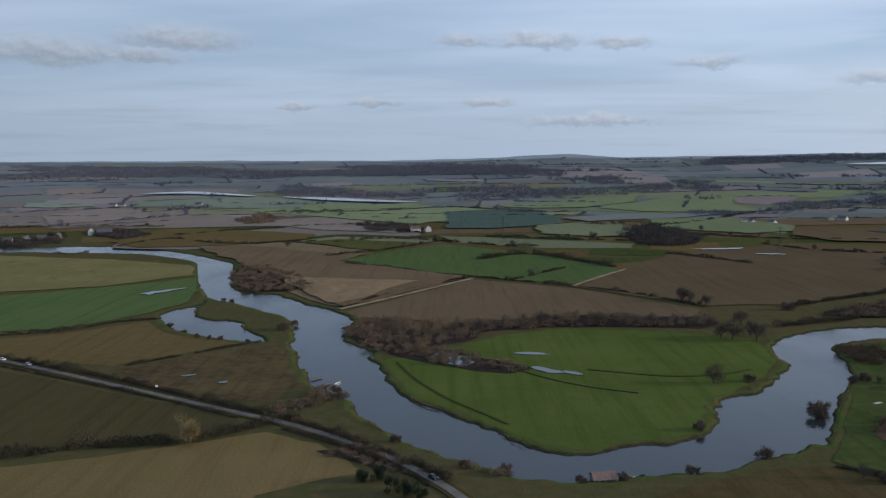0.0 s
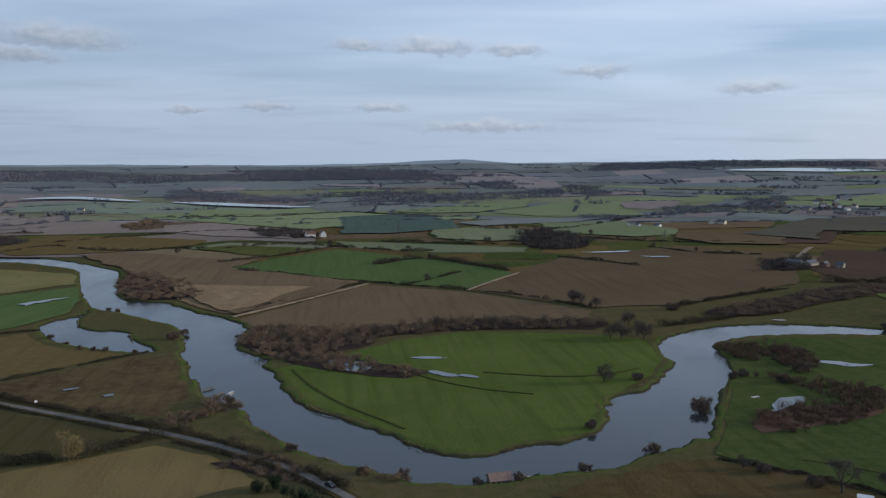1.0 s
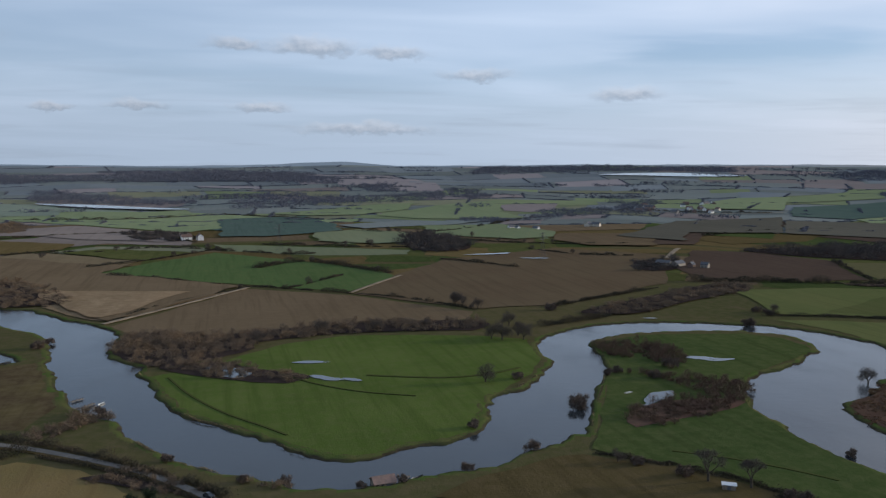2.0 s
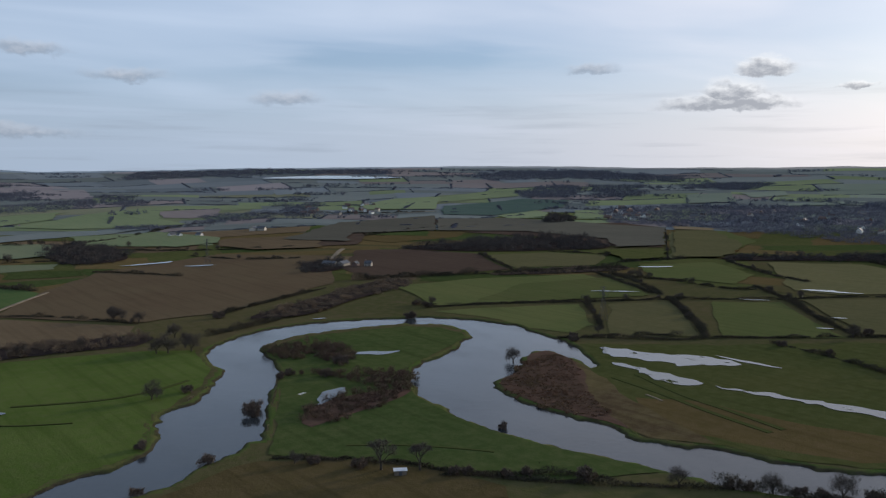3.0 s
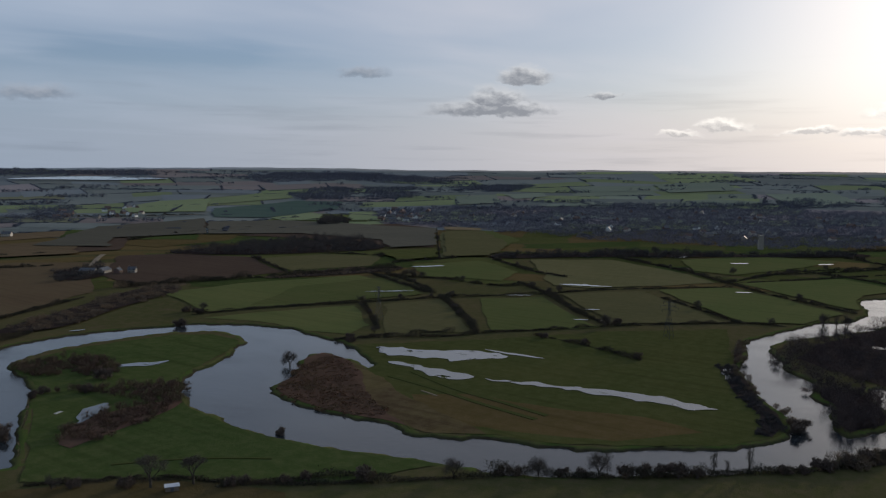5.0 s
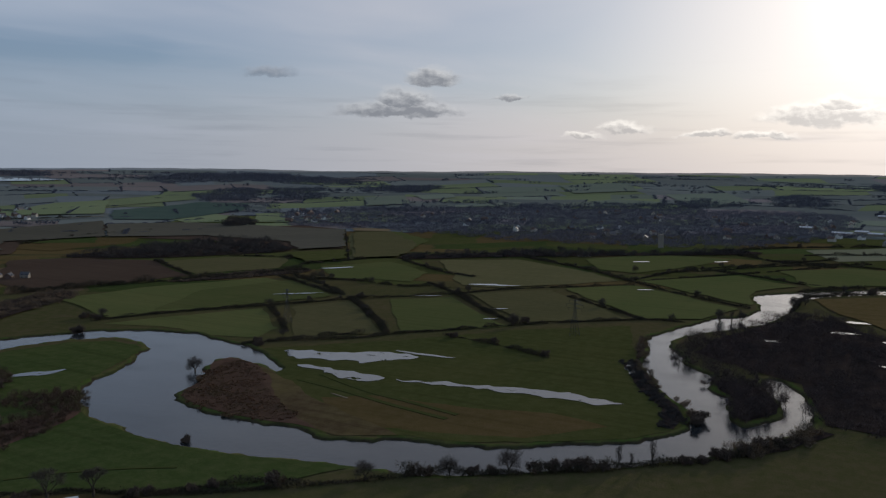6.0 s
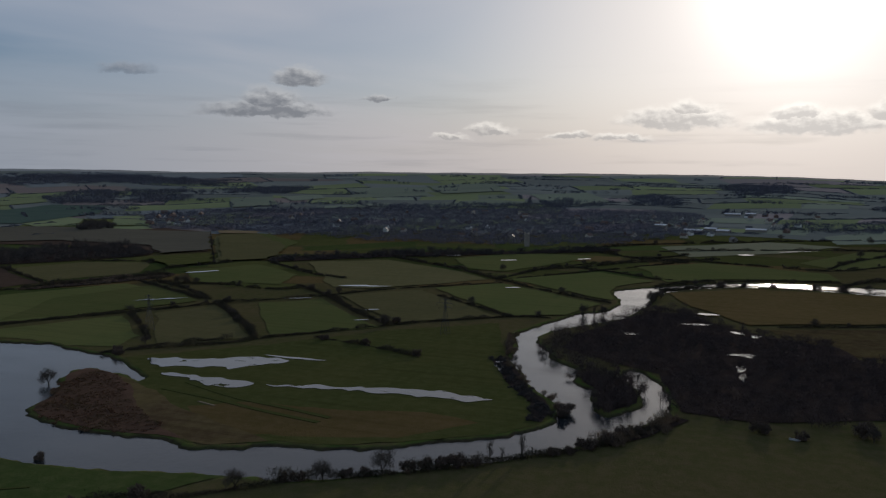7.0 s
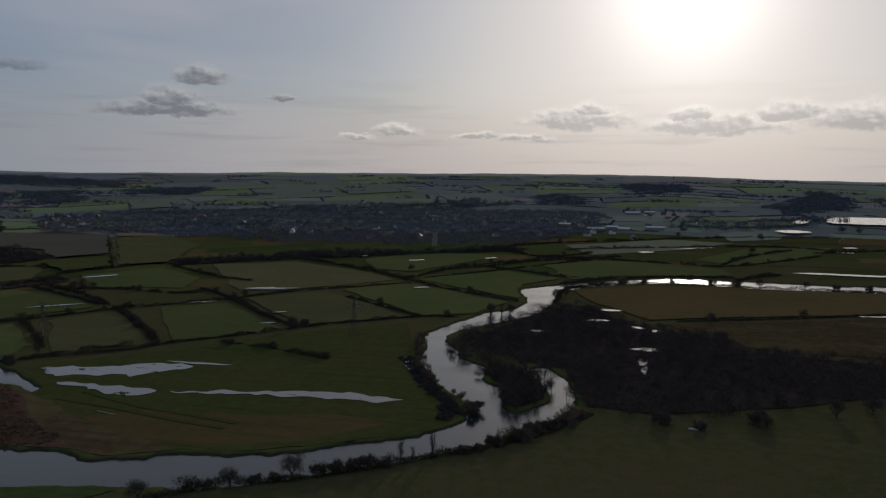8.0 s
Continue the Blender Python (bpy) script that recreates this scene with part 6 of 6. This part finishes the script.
def building(name, label, category, length, depth, eaves, ridge, wall, roof, at, chimney=True, rows=1, group=""):
    """A gabled building with its roof, chimney and windows; alike ones share their meshes."""
    key = (name, length, depth, eaves, ridge, wall.name, roof.name)
    if key in HOUSES:
        return copy_thing(HOUSES[key], at)
    root = tagged(new(name), label, category, group)
    HOUSES[key] = root
    part("wall", finish("wall", gable_body(length, depth, eaves, ridge), wall), root)
    part("roof", finish("roof", gable_roof(length, depth, eaves, ridge), roof), root)
    if chimney:
        bm = bmesh.new()
        box(bm, length * 0.33, length * 0.33 + 0.9, -0.4, 0.4, ridge - 0.8, ridge + 1.3)
        part("chimney", finish("chimney", bm, BRICK), root)
    if rows:
        pane = window_mesh(1.1, 1.2)
        for s in (-1, 1):
            for k in range(rows):
                for i in range(max(2, int(length / 3.5))):
                    x = (i + 0.5) / max(2, int(length / 3.5)) * length - length / 2
                    w = part("window", pane, root)
                    w.location = (x, s * (depth / 2 + 0.03), 0.9 + 2.6 * k)
        bm = bmesh.new()
        box(bm, -0.5, 0.5, -0.05, 0.05, 0, 2.05)
        d = part("door", finish("door", bm, TIMBER), root)
        d.location = (0.2, -(depth / 2 + 0.05), 0)
    root.matrix_basis = at
    return root


def stand(x, y, turn=0.0, lift=0.0):
    return pose(x, y, float(height(x, y)) + lift, 0, 0, turn)


building("inn", "white rendered house with a dark slate roof", "house", 9, 9, 6.0, 10.5, WHITE, SLATE, stand(-508, 1216, 112), rows=2)
building("barn", "black weatherboarded barn beside a white house", "barn", 20, 9, 5, 9.5, DARK_PAINT, SLATE, stand(-488, 1214, 22), False, 0)
for x, y, a in ((-569, 1100, 10), (-553, 1114, 80), (-537, 1127, 20), (-531, 1160, 95), (-590, 1090, 40), (-610, 1120, 0)):
    building("house", "brick village house with a slate roof among trees", "house", 11, 8, 5, 8.5, BRICK, SLATE, stand(x, y, a), rows=2, group="riverside village houses")
building("farmhouse", "white farmhouse beside a dark copse", "house", 14, 8, 5.5, 9, WHITE, TILE, stand(-40, 1227, 15), rows=2)
building("farmhouse", "white farmhouse beside a dark copse", "house", 14, 8, 5.5, 9, WHITE, TILE, stand(-22, 1236, 100), rows=2)
for x, y, a, l in ((484, 1351, 20, 12), (492, 1340, 100, 9), (520, 1326, 110, 12)):
    building("barn", "white-walled farm building with a grey roof", "barn", l, 7, 3.0, 6.2, WHITE, SLATE, stand(x, y, a), False, 0, group="hillside farm")
for x, y, a in ((485, 815, 30), (472, 822, 120)):
    building("barn", "long grey farm shed with a slate roof", "barn", 16, 9, 3.6, 6.2, STONE, SLATE, stand(x, y, a), False, 0, group="ploughland farm")
building("cottage", "brick cottage at a field farm", "house", 8, 6, 3.4, 5.8, BRICK, SLATE, stand(494, 803, 35), rows=2)
building("cottage", "grey stone cottage at a field farm", "house", 8, 6, 3.8, 6.5, STONE, SLATE, stand(505, 794, 125), rows=2)
for x, y, a in ((-712, 1824, 5), (-690, 1816, 10), (628, 1355, 40), (640, 1348, 130), (-520, 1800, 0)):
    building("house", "cream rendered house on the far side of the plain", "house", 14, 9, 5, 8.5, CREAM, SLATE, stand(x, y, a), rows=2, group="outlying houses")


def town(outline, count, seed, kinds, gap=13.0, label_group="town houses"):
    rng = random.Random(seed)
    p = np.array(outline, float)
    lo, hi = p.min(0), p.max(0)
    spots = []
    while len(spots) < count:
        x, y = rng.uniform(lo[0], hi[0]), rng.uniform(lo[1], hi[1])
        if inside(p, np.array([x]), np.array([y]))[0] and all((x - u) ** 2 + (y - v) ** 2 > gap * gap for u, v in spots):
            spots.append((x, y))
    for x, y in spots:
        wall, roof, lab, l = rng.choice(kinds)
        building("house", lab, "house", l, 8, 5, 8.5, wall, roof, stand(x, y, rng.choice((20, 110, 65, 155)) + rng.uniform(-8, 8)), True, 0, label_group)


KINDS = [
    (BRICK, SLATE, "red brick town house with a slate roof", 11), (BRICK, TILE, "red brick town house with a clay tile roof", 14),
    (WHITE, SLATE, "white rendered town house with a slate roof", 11), (CREAM, TILE, "cream town house with a clay tile roof", 11),
    (STONE, SLATE, "stone town house with a slate roof", 18)]
town([(1458, 1312), (1659, 1252), (1845, 884), (2038, 538), (2030, 227), (1514, 167), (1219, 259), (1199, 354), (1233, 494), (1284, 723), (1276, 1074)], 60, 3, KINDS)
town([(860, 1646), (1004, 1572), (1107, 1638), (1216, 1905), (1041, 1898)], 22, 4, KINDS, label_group="hamlet houses")
town([(1298, 1165), (1333, 1098), (1493, 1164), (1587, 1354)], 18, 5, KINDS, label_group="edge of town houses")
town([(1931, 276), (2215, -65), (1561, -47), (1365, 96), (1450, 207)], 22, 6, KINDS, label_group="estate houses")
for x, y, l, a in ((1705, 232, 24, 75), (1608, 160, 36, 70), (1659, 133, 24, 70), (1639, 53, 36, 82), (2109, 122, 36, 85), (2119, 82, 24, 80), (1609, 108, 24, 75)):
    building("warehouse", "long low warehouse with a shining pale metal roof", "warehouse", l, 13, 5, 7, STONE, SHEET, stand(x, y, a), False, 0, group="trading estate")


def tower(x, y, side, tall, label):
    root = tagged(new("tower"), label, "tower")
    bm = bmesh.new()
    h = side / 2
    box(bm, -h, h, -h, h, -1, tall)
    box(bm, -h - 0.3, h + 0.3, -h - 0.3, h + 0.3, tall, tall + 0.6)
    part("shaft", finish("shaft", bm, STONE), root)
    for i in (-1, 1):
        for j in (-1, 1):
            bm = bmesh.new()
            box(bm, i * h - 0.6, i * h + 0.6, j * h - 0.6, j * h + 0.6, tall + 0.6, tall + 2.4)
            part("pinnacle", finish("pinnacle", bm, STONE), root)
    for s in (-1, 1):
        w = part("belfry_opening", window_mesh(side * 0.3, 3.0), root)
        w.location = (0, s * (h + 0.03), tall - 5)
    root.matrix_basis = stand(x, y, 30)


tower(1198, 356, 6.5, 19, "pale stone church tower at the edge of town")
tower(4480, 60, 6, 14, "lone square tower on the far ridge")


# ---- power line ----
def pylon(x, y, tall, turn):
    root = tagged(new("pylon"), "grey steel lattice electricity pylon in open fields", "pylon", "power line")
    w0, w1 = tall * 0.10, tall * 0.018

    def corner(k, f):
        w = w0 + (w1 - w0) * min(1.0, f / 0.72) if f < 0.72 else w1
        return Vector(((-1, 1, 1, -1)[k] * w, (-1, -1, 1, 1)[k] * w, tall * f))

    levels = [0, 0.16, 0.31, 0.44, 0.55, 0.64, 0.72, 0.8, 0.88, 0.95]
    for k in range(4):
        verts, faces = [], []
        for a, b in ((0, 0.72), (0.72, 0.95)):
            tube(verts, faces, corner(k, a) - Vector((0, 0, 0.5 if a == 0 else 0)), corner(k, b), 0.10, 0.09, 4)
        part("leg", mesh_from("leg", verts, faces, [STEEL]), root)
    verts, faces = [], []
    for a, b in zip(levels, levels[1:]):
        for k in range(4):
            tube(verts, faces, corner(k, a), corner((k + 1) % 4, b), 0.045, 0.045, 3)
            tube(verts, faces, corner((k + 1) % 4, a), corner(k, b), 0.045, 0.045, 3)
    part("bracing", mesh_from("bracing", verts, faces, [STEEL]), root)
    for f, reach_out in ((0.72, 0.20), (0.82, 0.26), (0.92, 0.17)):
        verts, faces = [], []
        for s in (-1, 1):
            tip = Vector((s * tall * reach_out, 0, tall * f))
            for k in ((0, 3) if s < 0 else (1, 2)):
                tube(verts, faces, corner(k, f), tip, 0.07, 0.05, 4)
                tube(verts, faces, corner(k, f + 0.035), tip, 0.06, 0.05, 4)
        arm = part("crossarm", mesh_from("crossarm", verts, faces, [STEEL]), root)
        for s in (-1, 1):
            tip = Vector((s * tall * reach_out, 0, tall * f))
            verts, faces = [], []
            for k in range(4):
                tube(verts, faces, tip - Vector((0, 0, 0.05 + 0.45 * k)), tip - Vector((0, 0, 0.45 + 0.45 * k)), 0.13, 0.07, 6)
            part("insulator", mesh_from("insulator", verts, faces, [GLASS]), arm, "dark glass insulator string")
    root.matrix_basis = stand(x, y, turn)


pylon(75, 1051, 36, 30)
pylon(359, 895, 34, 40)
pylon(456, 405, 26, 70)
pylon(523, 212, 26, 80)


# ---- riverside things ----
def boathouse(at):
    root = tagged(new("boathouse"), "low timber boathouse with a faded pinkish roof by the river", "boathouse")
    part("wall", finish("wall", gable_body(7.6, 5.2, 1.5, 3.1), TIMBER), root)
    part("roof", finish("roof", gable_roof(7.6, 5.2, 1.5, 3.1, 0.5, 0.2), plain("faded_roof", (0.25, 0.165, 0.135), (0.18, 0.13, 0.11), 0.7, 0.9, 0.0, 0.05)), root)
    for i in range(6):
        bm = bmesh.new()
        box(bm, -3.8 + i * 1.5, -3.68 + i * 1.5, -3.08, -2.98, 1.10, 1.24)
        part("rafter_end", finish("rafter_end", bm, TIMBER), root)
    bm = bmesh.new()
    box(bm, -1.2, 1.2, -0.05, 0.05, -0.3, 1.25)
    d = part("door", finish("door", bm, SLATE), root)
    d.location = (1.5, -2.66, 0)
    bm = bmesh.new()
    box(bm, 0.95, 1.08, -0.12, -0.05, 0.45, 0.57)
    part("handle", finish("handle", bm, STEEL), d, "grey steel handle")
    for x in (-3.0, -1.0):
        w = part("window", window_mesh(1.0, 0.9), root)
        w.location = (x, -2.64, 0.3)
    root.matrix_basis = at


boathouse(pose(54, 278, -0.6, 0, 0, 8))


def jetty(at, length, label):
    root = tagged(new("jetty"), label, "jetty", "landing stages")
    for i in range(int(length / 0.5)):
        bm = bmesh.new()
        box(bm, i * 0.5, i * 0.5 + 0.44, -0.9, 0.9, 0.0, 0.09)
        part("plank", finish("plank", bm, TIMBER), root)
    for i in range(int(length / 2) + 1):
        for s in (-0.8, 0.8):
            verts, faces = [], []
            tube(verts, faces, (i * 2.0, s, -2.8), (i * 2.0, s, 0.9), 0.11, 0.10, 6)
            part("post", mesh_from("post", verts, faces, [BARK]), root)
    root.matrix_basis = at


jetty(pose(60, 277, -0.3, 0, 0, 55), 7, "grey timber landing stage beside the boathouse")
jetty(pose(-60, 398, -0.3, 0, 0, 60), 9, "grey timber landing stage in the river")
jetty(pose(-66, 410, -0.3, 0, 0, 50), 7, "grey timber landing stage in the river")


def boat(at, hull_mat, label):
    root = tagged(new("boat"), label, "boat", "moored boats")
    sect = [(-2.6, 0.75, 0.0), (-1.2, 0.95, -0.05), (0.6, 0.95, -0.05), (1.9, 0.6, 0.05), (2.7, 0.06, 0.25)]
    verts, faces = [], []
    for x, w, z in sect:
        verts += [(x, -w, 0.65 + z), (x, -w * 0.6, z - 0.15), (x, w * 0.6, z - 0.15), (x, w, 0.65 + z)]
    for i in range(len(sect) - 1):
        for k in range(3):
            faces.append((4 * i + k, 4 * i + k + 1, 4 * i + k + 5, 4 * i + k + 4))
    faces += [(0, 3, 2, 1)]
    part("hull", mesh_from("hull", verts, faces, [hull_mat]), root)
    for x in (-1.6, 0.2):
        bm = bmesh.new()
        box(bm, x, x + 0.35, -0.85, 0.85, 0.42, 0.48)
        part("thwart", finish("thwart", bm, TIMBER), root)
    root.matrix_basis = at


boat(pose(67, 281, -1.05, 0, 0, 30), DARK_PAINT, "small dark rowing boat moored at a landing stage")
boat(pose(71, 278, -1.05, 0, 0, 10), WHITE, "small white rowing boat moored at a landing stage")
boat(pose(-52, 405, -1.05, 0, 0, 70), WHITE, "small white rowing boat moored at a landing stage")


def shelter(at):
    root = tagged(new("field_shelter"), "small field shelter with a whitish sheet roof under trees", "shed")
    bm = bmesh.new()
    box(bm, -2.2, 2.2, -1.4, 1.4, -0.3, 1.9)
    part("wall", finish("wall", bm, TIMBER), root)
    bm = bmesh.new()
    box(bm, -2.5, 2.5, -1.7, 1.7, 1.9, 2.05)
    part("roof", finish("roof", bm, SHEET), root)
    bm = bmesh.new()
    box(bm, -0.6, 0.6, -1.46, -1.40, 0, 1.7)
    part("door", finish("door", bm, SLATE), root)
    root.matrix_basis = at


shelter(stand(167, 243, -32))


def trough(at, label):
    root = tagged(new("trough"), label, "trough")
    for s in (-1, 1):
        bm = bmesh.new()
        box(bm, -2.2, 2.2, s * 0.5 - 0.05, s * 0.5 + 0.05, -0.1, 0.5)
        part("side", finish("side", bm, SHEET), root)
    bm = bmesh.new()
    box(bm, -2.2, 2.2, -0.45, 0.45, 0.1, 0.3)
    part("water", finish("water", bm, FLOOD), root)
    root.matrix_basis = at


trough(stand(191, 362, 20), "pale metal cattle trough in a pasture")
trough(stand(370, -6, 80), "pale metal cattle trough in dark grass")


# ---- vehicles on the road ----
def car(at, paint, label):
    root = tagged(new("car"), label, "car", "cars on the road")
    side = [(-2.1, 0.35), (-2.15, 0.75), (-1.9, 0.95), (1.1, 0.98), (1.9, 0.85), (2.1, 0.6), (2.1, 0.35)]
    verts = [(x, s * 0.86, z) for s in (-1, 1) for x, z in side]
    n = len(side)
    faces = [tuple(range(n))[::-1], tuple(range(n, 2 * n))] + [(i, (i + 1) % n, n + (i + 1) % n, n + i) for i in range(n)]
    part("body", mesh_from("body", verts, faces, [paint]), root)
    cab = [(-1.75, 0.94), (-1.2, 1.42), (0.2, 1.45), (0.95, 0.96)]
    verts = [(x, s * (0.78 if z < 1.2 else 0.66), z) for s in (-1, 1) for x, z in cab]
    faces = [(3, 2, 1, 0), (4, 5, 6, 7)] + [(i, (i + 1) % 4, 4 + (i + 1) % 4, 4 + i) for i in range(4)]
    part("cabin", mesh_from("cabin", verts, faces, [GLASS]), root)
    bm = bmesh.new()
    box(bm, -1.15, 0.18, -0.62, 0.62, 1.44, 1.49)
    part("roof", finish("roof", bm, paint), root)
    for x in (-1.3, 1.3):
        for s in (-1, 1):
            verts, faces = [], []
            tube(verts, faces, (x, s * 0.68, 0.32), (x, s * 0.90, 0.32), 0.32, 0.32, 12)
            tyre = part("wheel", mesh_from("wheel", verts, faces, [RUBBER]), root)
            verts, faces = [], []
            tube(verts, faces, (x, s * 0.80, 0.32), (x, s * 0.92, 0.32), 0.20, 0.17, 10)
            part("rim", mesh_from("rim", verts, faces, [STEEL]), tyre, "grey steel rim")
    for s in (-1, 1):
        bm = bmesh.new()
        box(bm, 2.02, 2.12, s * 0.6 - 0.16, s * 0.6 + 0.16, 0.62, 0.76)
        part("headlight", finish("headlight", bm, WHITE), root)
    root.matrix_basis = at


car(pose(-242, 454, 0.57, 0, 0, -32), WHITE, "white hatchback car on a country road")
car(pose(-222, 441.5, 0.57, 0, 0, -32), SILVER, "silver hatchback car on a country road")
car(pose(-4, 278, 0.57, 0, 0, -52), DARK_PAINT, "dark hatchback car on a country road")


def sign(at):
    root = tagged(new("road_sign"), "small white road sign on a grey post", "sign")
    verts, faces = [], []
    tube(verts, faces, (0, 0, -0.4), (0, 0, 2.4), 0.05, 0.05, 6)
    part("post", mesh_from("post", verts, faces, [STEEL]), root)
    bm = bmesh.new()
    box(bm, -0.6, 0.6, -0.10, -0.06, 1.4, 2.4)
    part("plate", finish("plate", bm, WHITE), root)
    root.matrix_basis = at


sign(pose(-137, 393, 0.2, 0, 0, 20))
